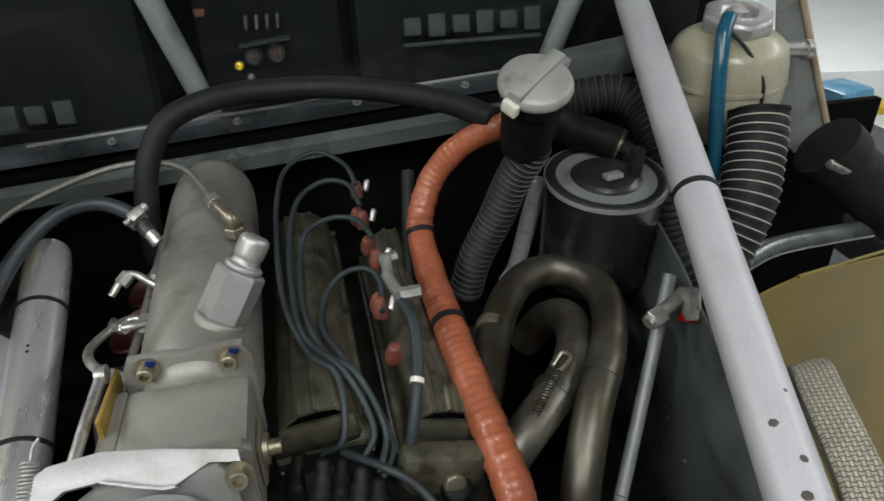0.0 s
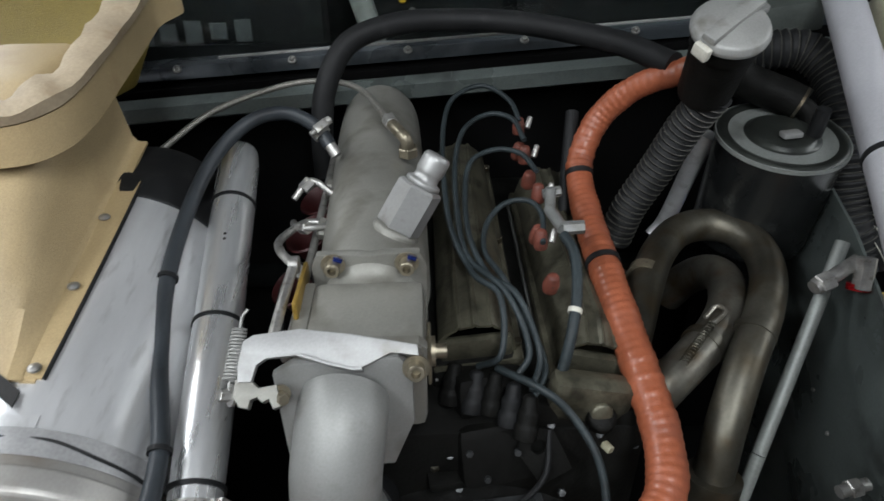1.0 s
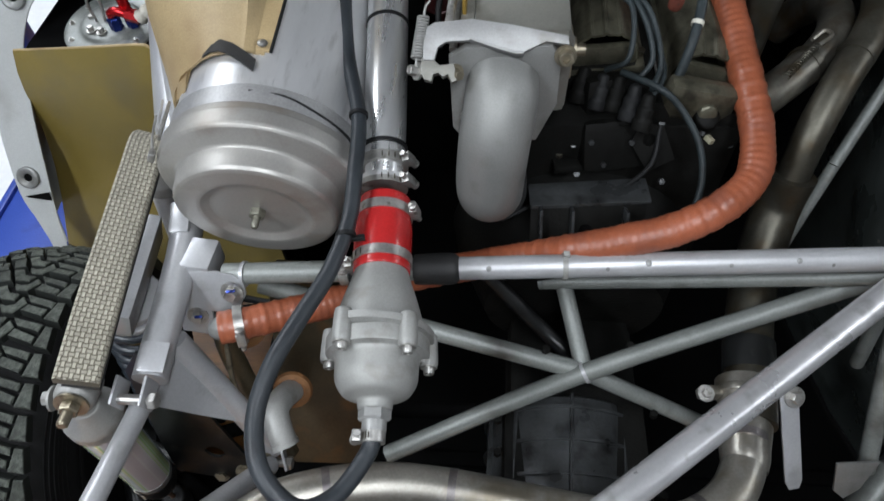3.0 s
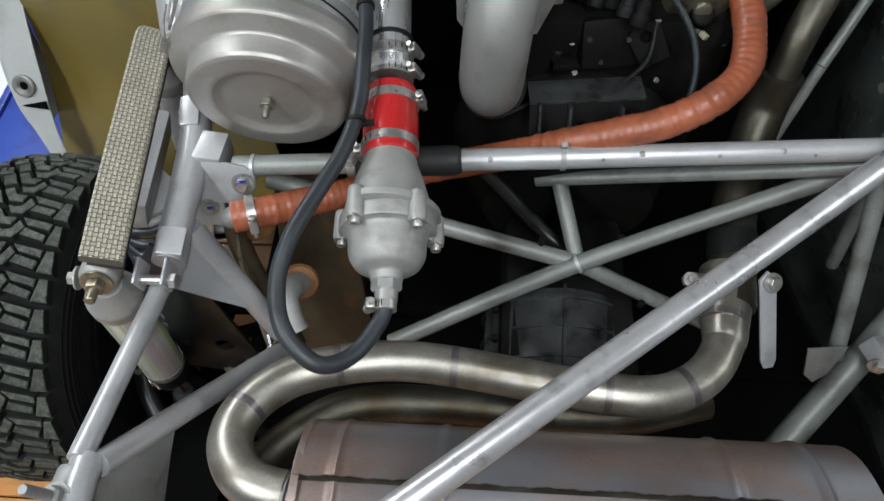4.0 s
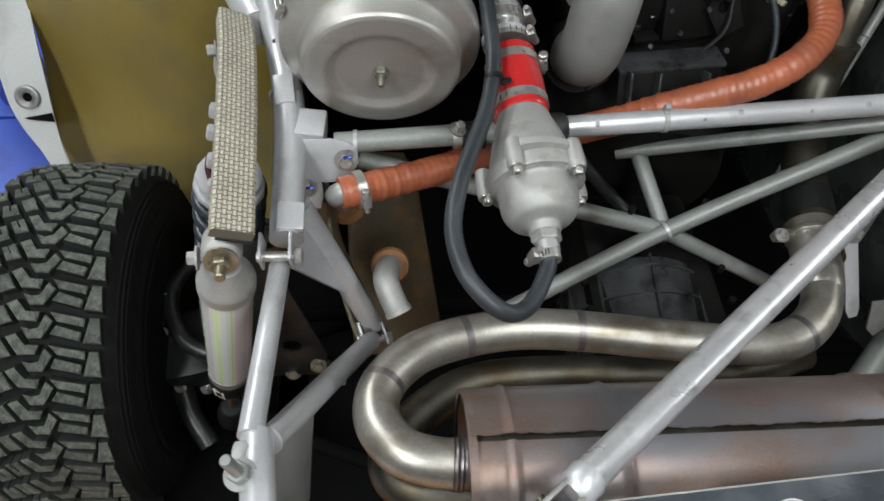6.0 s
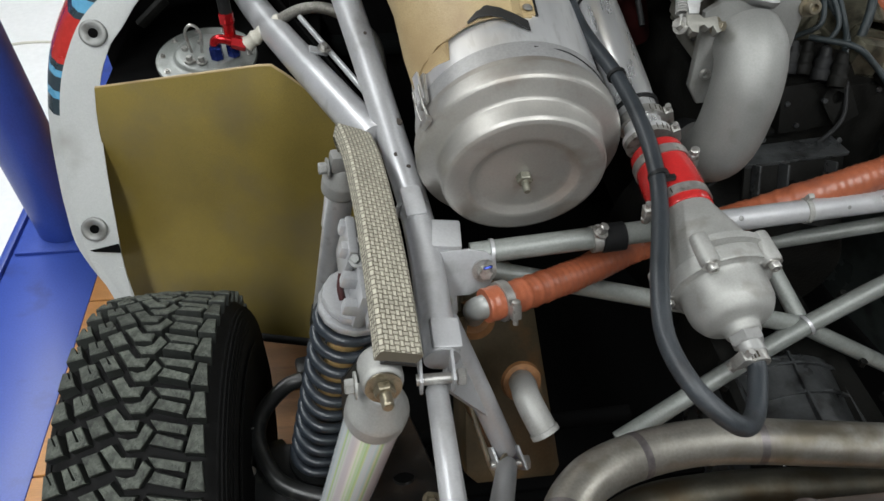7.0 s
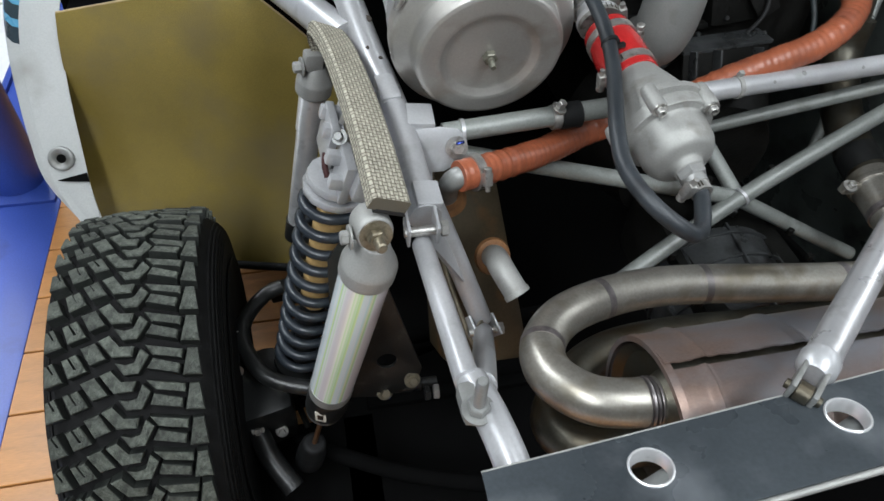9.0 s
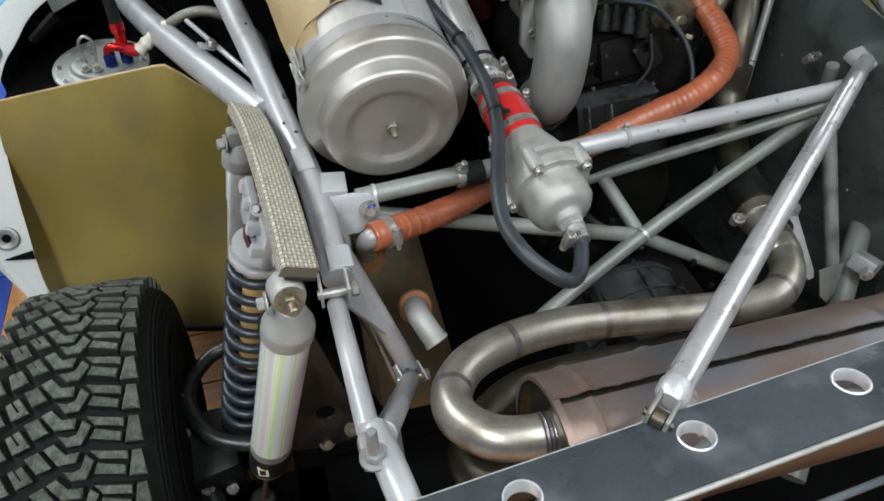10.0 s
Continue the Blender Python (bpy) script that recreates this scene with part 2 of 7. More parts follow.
YELLOW = material("yellow_paint", (0.60, 0.38, 0.03), 0.3, 0, 0.92, 10, 100, 0, coat=0.5)
BRAID = material("braided_steel", (0.30, 0.29, 0.26), 0.45, 0.7, 0.6, 250, 700, 0.6)


def thin_film(m, nanometres):
    """A clear film on the plating that gives a faint rainbow."""
    b = m.node_tree.nodes["Principled BSDF"]
    b.inputs["Thin Film Thickness"].default_value, b.inputs["Thin Film IOR"].default_value = nanometres, 1.5
    b.inputs["IOR"].default_value = 2.1


thin_film(PEARL, 620)
# long pale streaks of the film's colours
pn, plk = PEARL.node_tree.nodes, PEARL.node_tree.links
pco, pno, prp = pn.new("ShaderNodeTexCoord"), pn.new("ShaderNodeTexNoise"), pn.new("ShaderNodeValToRGB")
along, scaled, across = pn.new("ShaderNodeVectorMath"), pn.new("ShaderNodeVectorMath"), pn.new("ShaderNodeVectorMath")
along.operation, scaled.operation, across.operation = "DOT_PRODUCT", "SCALE", "SUBTRACT"
along.inputs[1].default_value = scaled.inputs[0].default_value = (-0.2028, 0.0922, -0.9749)
pno.inputs["Scale"].default_value, pno.inputs["Detail"].default_value = 55.0, 3
for pos, col in ((0.36, (0.74, 0.69, 0.72)), (0.44, (0.84, 0.85, 0.82)), (0.50, (0.50, 0.78, 0.36)), (0.545, (0.86, 0.85, 0.55)), (0.59, (0.62, 0.82, 0.86)), (0.64, (0.84, 0.85, 0.86))):
    stop = prp.color_ramp.elements.new(pos)
    stop.color = (*col, 1)
prp.color_ramp.elements.remove(prp.color_ramp.elements[0])
prp.color_ramp.elements.remove(prp.color_ramp.elements[-1])
plk.new(pco.outputs["Object"], along.inputs[0])
plk.new(along.outputs["Value"], scaled.inputs["Scale"])
plk.new(pco.outputs["Object"], across.inputs[0])
plk.new(scaled.outputs[0], across.inputs[1])
plk.new(across.outputs[0], pno.inputs["Vector"])
plk.new(pno.outputs["Fac"], prp.inputs[0])
plk.new(prp.outputs[0], pn["Principled BSDF"].inputs["Base Color"])


def weave(name, pale, deep):
    """Woven webbing: short yarns over and under, from the strap's own lengthwise map."""
    m = bpy.data.materials.new(name)
    m.use_nodes = True
    n, l = m.node_tree.nodes, m.node_tree.links
    b = n["Principled BSDF"]
    b.inputs["Roughness"].default_value = 0.85
    uv = n.new("ShaderNodeTexCoord")
    sc = n.new("ShaderNodeVectorMath")
    sc.operation = "SCALE"
    sc.inputs["Scale"].default_value = 1 / 0.0062
    l.new(uv.outputs["UV"], sc.inputs[0])
    sp = n.new("ShaderNodeSeparateXYZ")
    l.new(sc.outputs[0], sp.inputs[0])
    ck = n.new("ShaderNodeTexChecker")
    ck.inputs["Scale"].default_value = 1.0
    ck.inputs["Color1"].default_value, ck.inputs["Color2"].default_value = (1, 1, 1, 1), (0, 0, 0, 1)
    l.new(sc.outputs[0], ck.inputs["Vector"])
    ridge = []
    for axis in ("X", "Y"):
        pg = n.new("ShaderNodeMath")
        pg.operation = "PINGPONG"
        pg.inputs[1].default_value = 0.5
        l.new(sp.outputs[axis], pg.inputs[0])
        ridge.append(pg)
    hx = n.new("ShaderNodeMix")
    l.new(ck.outputs["Fac"], hx.inputs["Factor"])
    l.new(ridge[0].outputs[0], hx.inputs["A"])
    l.new(ridge[1].outputs[0], hx.inputs["B"])
    rp = n.new("ShaderNodeMapRange")
    rp.inputs[1].default_value, rp.inputs[2].default_value = 0.10, 0.25
    l.new(hx.outputs["Result"], rp.inputs[0])
    yarn = n.new("ShaderNodeMix")
    yarn.data_type = "RGBA"
    yarn.inputs["A"].default_value, yarn.inputs["B"].default_value = (*[c * 0.8 for c in pale], 1), (*pale, 1)
    l.new(ck.outputs["Fac"], yarn.inputs["Factor"])
    cm = n.new("ShaderNodeMix")
    cm.data_type = "RGBA"
    cm.inputs["A"].default_value = (*deep, 1)
    l.new(rp.outputs[0], cm.inputs["Factor"])
    l.new(yarn.outputs["Result"], cm.inputs["B"])
    no = n.new("ShaderNodeTexNoise")
    no.inputs["Scale"].default_value, no.inputs["Detail"].default_value = 40, 6
    l.new(uv.outputs["UV"], no.inputs["Vector"])
    mx = n.new("ShaderNodeMix")
    mx.data_type, mx.blend_type = "RGBA", "MULTIPLY"
    mx.inputs["Factor"].default_value = 0.5
    l.new(cm.outputs["Result"], mx.inputs["A"])
    l.new(no.outputs["Fac"], mx.inputs["B"])
    l.new(mx.outputs["Result"], b.inputs["Base Color"])
    bp = n.new("ShaderNodeBump")
    bp.inputs["Strength"].default_value, bp.inputs["Distance"].default_value = 0.9, 0.002
    l.new(rp.outputs[0], bp.inputs["Height"])
    l.new(bp.outputs[0], b.inputs["Normal"])
    return m


WEBBING = weave("woven_webbing", (0.53, 0.50, 0.40), (0.15, 0.13, 0.095))


def clear_material(name, tint, rough, weight):
    m = bpy.data.materials.new(name)
    m.use_nodes = True
    b = m.node_tree.nodes["Principled BSDF"]
    b.inputs["Base Color"].default_value = (*tint, 1)
    b.inputs["Roughness"].default_value, b.inputs["Transmission Weight"].default_value, b.inputs["IOR"].default_value = rough, weight, 1.3
    return m


WINDOW = clear_material("polycarbonate", (0.9, 0.95, 0.93), 0.05, 1.0)


def glowing(name, colour, power):
    m = bpy.data.materials.new(name)
    m.use_nodes = True
    b = m.node_tree.nodes["Principled BSDF"]
    b.inputs["Emission Color"].default_value, b.inputs["Emission Strength"].default_value = (*colour, 1), power
    return m


TUBE_GLOW = glowing("lit_lamp_cover", (0.945, 0.99, 1.015), 6.0)

# ---- shape helpers ----


def thing(name, label, category, at=(0, 0, 0), group="", kind=""):
    return tagged(placed(new(name), at), label, category, group, kind)


def placed(ob, at):
    ob.location = at
    return ob


def finish(name, bm, mat, smooth=True):
    bmesh.ops.recalc_face_normals(bm, faces=bm.faces)
    me = bpy.data.meshes.new(name)
    bm.to_mesh(me)
    bm.free()
    me.materials.append(mat)
    if smooth:
        me.polygons.foreach_set("use_smooth", [True] * len(me.polygons))
        me.set_sharp_from_angle(angle=radians(38))
    return me


def part(name, bm, mat, parent, label="", smooth=True):
    """One mesh under a thing or a part; the bmesh is in world metres."""
    ob = new(name, finish(name, bm, mat, smooth))
    ob.parent = parent
    base = parent
    shift = Vector((0, 0, 0))
    while base is not None:
        shift += Vector(base.location)
        base = base.parent
    ob.location = -shift
    return tagged(ob, label)


def solo(name, bm, mat, label, category, group="", kind="", smooth=True):
    return tagged(new(name, finish(name, bm, mat, smooth)), label, category, group, kind)


def spline(points, per=8):
    """Points on a smooth curve through the given ones."""
    p = [Vector(q) for q in points]
    if len(p) == 2:
        return [p[0].lerp(p[1], i / per) for i in range(per + 1)]
    ext = [p[0] * 2 - p[1], *p, p[-1] * 2 - p[-2]]
    out = []
    for i in range(1, len(ext) - 2):
        a, b, c, d = ext[i - 1:i + 3]
        for k in range(per):
            t = k / per
            out.append(0.5 * ((2 * b) + (c - a) * t + (2 * a - 5 * b + 4 * c - d) * t * t + (3 * b - a - 3 * c + d) * t ** 3))
    out.append(p[-1])
    return out


def resample(pts, step):
    d = [0.0]
    for a, b in zip(pts, pts[1:]):
        d.append(d[-1] + (b - a).length)
    n = max(2, int(d[-1] / step) + 1)
    arr = np.array([tuple(q) for q in pts])
    u = np.linspace(0, d[-1], n)
    return [Vector(v) for v in np.stack([np.interp(u, d, arr[:, k]) for k in range(3)], 1)], list(u)


def sweep(bm, pts, radius, seg=16, caps=True, flat=1.0):
    """Rings of the given radius (a number or one for each point) along pts."""
    n = len(pts)
    tangents = [(pts[min(i + 1, n - 1)] - pts[max(i - 1, 0)]).normalized() for i in range(n)]
    side = tangents[0].orthogonal().normalized()
    rings = []
    for i in range(n):
        side = (side - tangents[i] * side.dot(tangents[i])).normalized()
        up = tangents[i].cross(side)
        r = radius[i] if isinstance(radius, (list, tuple)) else radius
        rings.append([bm.verts.new(pts[i] + r * (math.cos(a) * side + flat * math.sin(a) * up)) for a in (2 * math.pi * k / seg for k in range(seg))])
    for a, b in zip(rings, rings[1:]):
        for k in range(seg):
            bm.faces.new((a[k], a[(k + 1) % seg], b[(k + 1) % seg], b[k]))
    if caps:
        bm.faces.new(rings[0][::-1])
        bm.faces.new(rings[-1])
    return bm


def tube(points, radius, seg=16, per=8):
    return sweep(bmesh.new(), spline(points, per), radius, seg)


def ribbed(points, radius, depth, pitch, seg=20, per=10, slim=0.0):
    """A convoluted hose: its radius rises and falls along its length; slim narrows its first stretch."""
    pts, u = resample(spline(points, per), pitch / 4)
    rad = [radius - slim * max(0.0, 1 - float(s) / 0.42) + depth * (0.5 + 0.5 * math.cos(2 * math.pi * s / pitch)) ** 1.5 + 0.0006 * math.sin(s * 90 + 7 * math.sin(s * 31)) for s in u]
    return sweep(bmesh.new(), pts, rad, seg)


def axes_of(direction, hint=(0, 0, 1)):
    d = Vector(direction).normalized()
    h = Vector(hint)
    if abs(d.dot(h.normalized())) > 0.97:
        h = Vector((1, 0, 0))
    x = h.cross(d).normalized()
    return Matrix((x, d.cross(x), d)).transposed()


def lathe(profile, origin, direction, seg=48, bm=None, caps=True):
    """A turned shape: profile rows of distance along the direction and radius."""
    bm = bm or bmesh.new()
    m, o = axes_of(direction), Vector(origin)
    rings = []
    for s, r in profile:
        if r < 1e-6:
            rings.append([bm.verts.new(o + m @ Vector((0, 0, s)))])
        else:
            rings.append([bm.verts.new(o + m @ Vector((r * math.cos(a), r * math.sin(a), s))) for a in (2 * math.pi * k / seg for k in range(seg))])
    for a, b in zip(rings, rings[1:]):
        for k in range(seg):
            q = [a[k % len(a)], a[(k + 1) % len(a)], b[(k + 1) % len(b)], b[k % len(b)]]
            q = [v for i, v in enumerate(q) if v not in q[:i]]
            if len(q) > 2:
                bm.faces.new(q)
    for r in (rings[0], rings[-1]):
        if len(r) > 2 and caps:
            bm.faces.new(r)
    return bm


def rounded(profile, n=4, amount=0.3):
    """A profile with its corners cut round."""
    out = [profile[0]]
    for a, b, c in zip(profile, profile[1:], profile[2:]):
        for k in range(n + 1):
            t = k / n
            p = [b[i] + amount * ((a[i] - b[i]) * (1 - t) ** 2 + (c[i] - b[i]) * t * t) for i in (0, 1)]
            out.append(tuple(p))
    return [*out, profile[-1]]


def box(centre, size, turn=(0, 0, 0), bevel=0.004, bm=None, segs=2):
    bm = bm or bmesh.new()
    m = pose(*centre, *turn) @ Matrix.Diagonal((*size, 1))
    made = bmesh.ops.create_cube(bm, size=1.0, matrix=m)
    if bevel:
        edges = list({e for v in made["verts"] for e in v.link_edges})
        bmesh.ops.bevel(bm, geom=edges, offset=min(bevel, 0.45 * min(size)), segments=segs, profile=0.6, affect="EDGES")
    return bm


def hex_prism(origin, direction, r, length, bm=None, sides=6):
    bm = bm or bmesh.new()
    return lathe([(0, r * 0.9), (r * 0.1, r), (length - r * 0.12, r), (length, r * 0.88)], origin, direction, sides, bm)


def bolt(origin, direction, r=0.006, length=0.006, washer=True):
    """A hexagon head on a washer."""
    bm = bmesh.new()
    o, d = Vector(origin), Vector(direction).normalized()
    if washer:
        lathe([(-0.001, r * 1.7), (0.0015, r * 1.7)], o, d, 20, bm)
    hex_prism(o + d * 0.0015, d, r, length, bm)
    return bm


def cap_screw(origin, direction, r=0.0065, length=0.009):
    bm = bmesh.new()
    o, d = Vector(origin), Vector(direction).normalized()
    lathe([(-0.001, r * 1.55), (0.0012, r * 1.55)], o, d, 20, bm)
    lathe([(0.0012, r), (length - 0.001, r), (length, r * 0.9), (length, r * 0.55), (length * 0.5, r * 0.5), (length * 0.5, 0)], o, d, 20, bm)
    return bm


def plate(outline, thick, m, holes=(), bevel=0.0):
    """A sheet of the given outline in the plane of the pose m, with round holes (x, y, radius)."""
    bm = bmesh.new()
    loops = [[(x, y) for x, y in outline]]
    for hx, hy, r in holes:
        loops.append([(hx + r * math.cos(2 * math.pi * k / 24), hy + r * math.sin(2 * math.pi * k / 24)) for k in range(24)])
    edges = []
    for loop in loops:
        vs = [bm.verts.new((x, y, 0)) for x, y in loop]
        edges += [bm.edges.new((vs[i], vs[(i + 1) % len(vs)])) for i in range(len(vs))]
    if len(loops) == 1:
        bm.faces.new(list(bm.verts))
    else:
        bmesh.ops.triangle_fill(bm, use_beauty=True, use_dissolve=False, edges=edges)
    got = bmesh.ops.extrude_face_region(bm, geom=list(bm.faces))
    bmesh.ops.translate(bm, verts=[v for v in got["geom"] if isinstance(v, bmesh.types.BMVert)], vec=(0, 0, thick))
    if bevel:
        rim = [e for e in bm.edges if len(e.link_faces) == 2 and e.calc_face_angle(0) > 0.6 and abs(e.verts[0].co.z - e.verts[1].co.z) < 1e-6]
        bmesh.ops.bevel(bm, geom=rim, offset=bevel, segments=2, profile=0.6, affect="EDGES")
    bmesh.ops.transform(bm, matrix=m, verts=bm.verts)
    return bm


def frame_at(origin, x_axis, y_axis):
    x = Vector(x_axis).normalized()
    y = Vector(y_axis)
    y = (y - x * y.dot(x)).normalized()
    z = x.cross(y)
    m = Matrix((x, y, z)).transposed().to_4x4()
    m.translation = Vector(origin)
    return m


def grid_sheet(rows, thick=0.0):
    """A smooth sheet through rows of points, given some thickness."""
    bm = bmesh.new()
    vs = [[bm.verts.new(p) for p in row] for row in rows]
    for a, b in zip(vs, vs[1:]):
        for k in range(len(a) - 1):
            bm.faces.new((a[k], a[k + 1], b[k + 1], b[k]))
    if thick:
        bmesh.ops.recalc_face_normals(bm, faces=bm.faces)
        bmesh.ops.solidify(bm, geom=list(bm.faces), thickness=thick)
    return bm


def hose_clamp(parent, origin, direction, r, screw_dir, name="hose_clamp", label="steel worm-drive hose clamp"):
    """A band, its slotted strip and the screw in its housing."""
    o, d = Vector(origin), Vector(direction).normalized()
    s = Vector(screw_dir)
    s = (s - d * s.dot(d)).normalized()
    t = d.cross(s)
    band = part(name, lathe([(-0.006, r), (-0.006, r + 0.0016), (0.006, r + 0.0016), (0.006, r)], o, d, 48), ZINC, parent, label)
    h = o + s * (r + 0.006)
    part("screw_housing", boxed(frame_at(h, t, d), (0.02, 0.012, 0.010)), ZINC, band)
    bm = lathe([(0, 0.0055), (0.006, 0.0055), (0.007, 0.004)], h + t * 0.010 + s * 0.001, t, 18)
    lathe([(0.0, 0.0035), (0.008, 0.0035)], h - t * 0.018, t, 12, bm)
    part("screw", bm, ZINC, band)
    for k in range(-5, 6):
        a = k * 0.13
        p = o + (s * math.cos(a + 0.75) - t * math.sin(a + 0.75)) * (r + 0.0018)
        if k in (-3, -1, 1, 3):
            part("slot", boxed(frame_at(p, d, t), (0.007, 0.0018, 0.0012)), STEEL_DARK, band)
    return band


def boxed(m, size, bevel=0.0015):
    bm = bmesh.new()
    made = bmesh.ops.create_cube(bm, size=1.0, matrix=Matrix.Diagonal((*size, 1)))
    if bevel:
        bmesh.ops.bevel(bm, geom=list(bm.edges), offset=min(bevel, 0.4 * min(size)), segments=2, profile=0.6, affect="EDGES")
    bmesh.ops.transform(bm, matrix=m, verts=bm.verts)
    return bm


def ribbon(points, width_dir, width, thick, taper=0.0):
    """A strap of even width along a curve, with a lengthwise map in metres for its weave."""
    pts, u = resample(spline(points, 10), 0.01)
    bm = bmesh.new()
    uv = bm.loops.layers.uv.new("weave")
    w = Vector(width_dir).normalized()
    rings = []
    n = len(pts)
    for i, p in enumerate(pts):
        t = (pts[min(i + 1, n - 1)] - pts[max(i - 1, 0)]).normalized()
        a = (w - t * w.dot(t)).normalized()
        nrm = a.cross(t)
        if nrm.z < 0:
            nrm = -nrm
        hw = width / 2 * (1 - taper * max(0, 1 - i / 5))
        prof = [(-hw, -thick / 2), (-hw, thick / 2 - 0.003), (-hw + 0.003, thick / 2), (hw - 0.003, thick / 2), (hw, thick / 2 - 0.003), (hw, -thick / 2)]
        rings.append([(bm.verts.new(p + a * x + nrm * z), s) for (x, z), s in zip(prof, (0, thick, thick + 0.003, thick + width, thick + width + 0.003, 2 * thick + width))])
    for i in range(n - 1):
        for k in range(6):
            j = (k + 1) % 6
            q = [rings[i][k], rings[i][j], rings[i + 1][j], rings[i + 1][k]]
            f = bm.faces.new([v for v, s in q])
            for loop, (us, vs) in zip(f.loops, ((u[i], q[0][1]), (u[i], q[1][1] if j else q[0][1] + width), (u[i + 1], q[2][1] if j else q[3][1] + width), (u[i + 1], q[3][1]))):
                loop[uv].uv = (us, vs)
    bm.faces.new([v for v, s in rings[0]][::-1])
    bm.faces.new([v for v, s in rings[-1]])
    return bm


def coil(top, bottom, big, wire, turns, seg=10):
    """A helical spring between two points."""
    a, b = Vector(top), Vector(bottom)
    m = axes_of(b - a)
    ln = (b - a).length
    pts = []
    steps = int(turns * 28)
    for k in range(steps + 1):
        f = k / steps
        ang = 2 * math.pi * turns * f
        s = ln * (0.03 + 0.94 * f)
        pts.append(a + m @ Vector((big * math.cos(ang), big * math.sin(ang), s)))
    return sweep(bmesh.new(), pts, wire, seg)


def band(points_on, direction, r, width=0.006, seg=40, grow=0.0016):
    return lathe([(-width / 2, r - 0.0005), (-width / 2, r + grow), (width / 2, r + grow), (width / 2, r - 0.0005)], points_on, direction, seg)

# ---- the hall ----
DECK = -0.04
FLOOR = -0.16
floor = solo("floor", box((0, 1, FLOOR - 0.05), (14, 14, 0.1), bevel=0), CONCRETE, "pale grey concrete hall floor", "floor", kind="structure", smooth=False)
# ceiling, south and west walls are unseen, darkened only to cut bounced light
for nm, c, s in (("wall_north", (0, 8.1, 1.6), (14.4, 0.2, 3.8)), ("wall_south", (0, -6.1, 1.6), (14.4, 0.2, 3.8)), ("wall_west", (-7.1, 1, 1.6), (0.2, 14, 3.8)), ("wall_east", (7.1, 1, 1.6), (0.2, 14, 3.8))):
    solo(nm, box(c, s, bevel=0), PLASTER if nm in ("wall_north", "wall_east") else DIMMED_WALL, "plain painted hall wall", "wall", kind="structure", smooth=False)
solo("ceiling", box((0, 1, 3.11), (14.4, 14.4, 0.2), bevel=0), DIMMED_CEILING, "unseen hall ceiling, darkened to cut bounce light", "ceiling", kind="structure", smooth=False)
for lx, ly, sx, sy, w in LAMPS:
    lt = thing("ceiling_light", "unseen long white fluorescent lamp under the ceiling", "lamp", (lx, ly, 3.01), "hall lamps")
    part("housing", box((lx, ly, 2.985), (sx + 0.06, sy + 0.06, 0.05)), PRIMER, lt)
    part("diffuser", box((lx, ly, 2.945), (sx, sy, 0.02)), TUBE_GLOW, lt)

# ---- the display platform ----
plat = thing("platform_frame", "blue painted steel display platform frame", "platform", (-1.67, 1, FLOOR), kind="structure")
for side, x0, x1 in ((1, -1.83, -1.52), (-1, 1.38, 1.69)):
    part("side_beam", box(((x0 + x1) / 2, 0.9, (FLOOR + DECK) / 2), (x1 - x0, 6.0, DECK - FLOOR), bevel=0.006), BLUE_PAINT, plat)
    part("edge_lip", box((x0 + 0.012 if side > 0 else x1 - 0.012, 0.9, DECK + 0.008), (0.024, 6.0, 0.016), bevel=0.004), BLUE_PAINT, plat)
post = thing("barrier_post", "round blue steel post on a square foot plate", "post", (-1.665, 1.42, DECK))
part("pole", lathe(rounded([(0, 0), (0, 0.085), (2.6, 0.085), (2.6, 0)], 3, 0.02), (-1.665, 1.42, DECK + 0.008), (0, 0, 1), 40), BLUE_PAINT, post)
part("foot_plate", box((-1.665, 1.42, DECK + 0.006), (0.26, 0.24, 0.012), bevel=0.003), BLUE_PAINT, post)
solo("floor_cable", tube([(-3.4, 2.9, FLOOR + 0.006), (-2.7, 2.75, FLOOR + 0.006), (-2.3, 2.9, FLOOR + 0.006), (-1.95, 2.86, FLOOR + 0.006)], 0.006, 8), WHITE_PLASTIC, "thin white cable lying on the floor", "cable")
deck = thing("deck", "varnished orange wooden deck boards", "deck", (0, 0.9, FLOOR), kind="structure")
part("deck_base", box((-0.07, 0.9, (FLOOR + DECK) / 2 - 0.012), (2.9, 6.0, DECK - FLOOR - 0.026), bevel=0), BLACK_MATT_SHADE, deck, smooth=False)

# ---- fender and wheel arch ----
fender = thing("rear_fender", "white rear quarter panel edge with livery stripes", "car panel", (-1.25, 0.78, 0.5))
FU, FV = Vector((1, 0, 0)), Vector((0, 0.52, 0.854)).normalized()


def on_fender(u, v, d=0.0):
    return Vector((-1.236, 0.779, 0.536)) + FU * u + FV * v + FU.cross(FV) * d


def strip(name, inner, outer, d, thick, mat, label=""):
    """A bent flange between an inner and an outer edge on the fender's plane."""
    rows = [[on_fender(*a, d), on_fender((a[0] + b[0]) / 2, (a[1] + b[1]) / 2, d + 0.004), on_fender(*b, d)] for a, b in zip(inner, outer)]
    return part(name, grid_sheet(rows, thick), mat, fender, label)


F_IN = [(0.055, -0.16), (0.044, -0.08), (0.042, 0.02), (0.041, 0.11), (0.044, 0.20), (0.055, 0.29), (0.083, 0.36), (0.115, 0.40), (0.165, 0.46), (0.26, 0.52)]
F_OUT = [(0.035, -0.17), (-0.02, -0.07), (-0.033, 0.02), (-0.036, 0.11), (-0.034, 0.20), (-0.022, 0.28), (0.0, 0.345), (0.04, 0.415), (0.10, 0.47), (0.21, 0.56)]
smooth_in = [(p.x, p.y) for p in spline([(*q, 0) for q in F_IN], 5)]
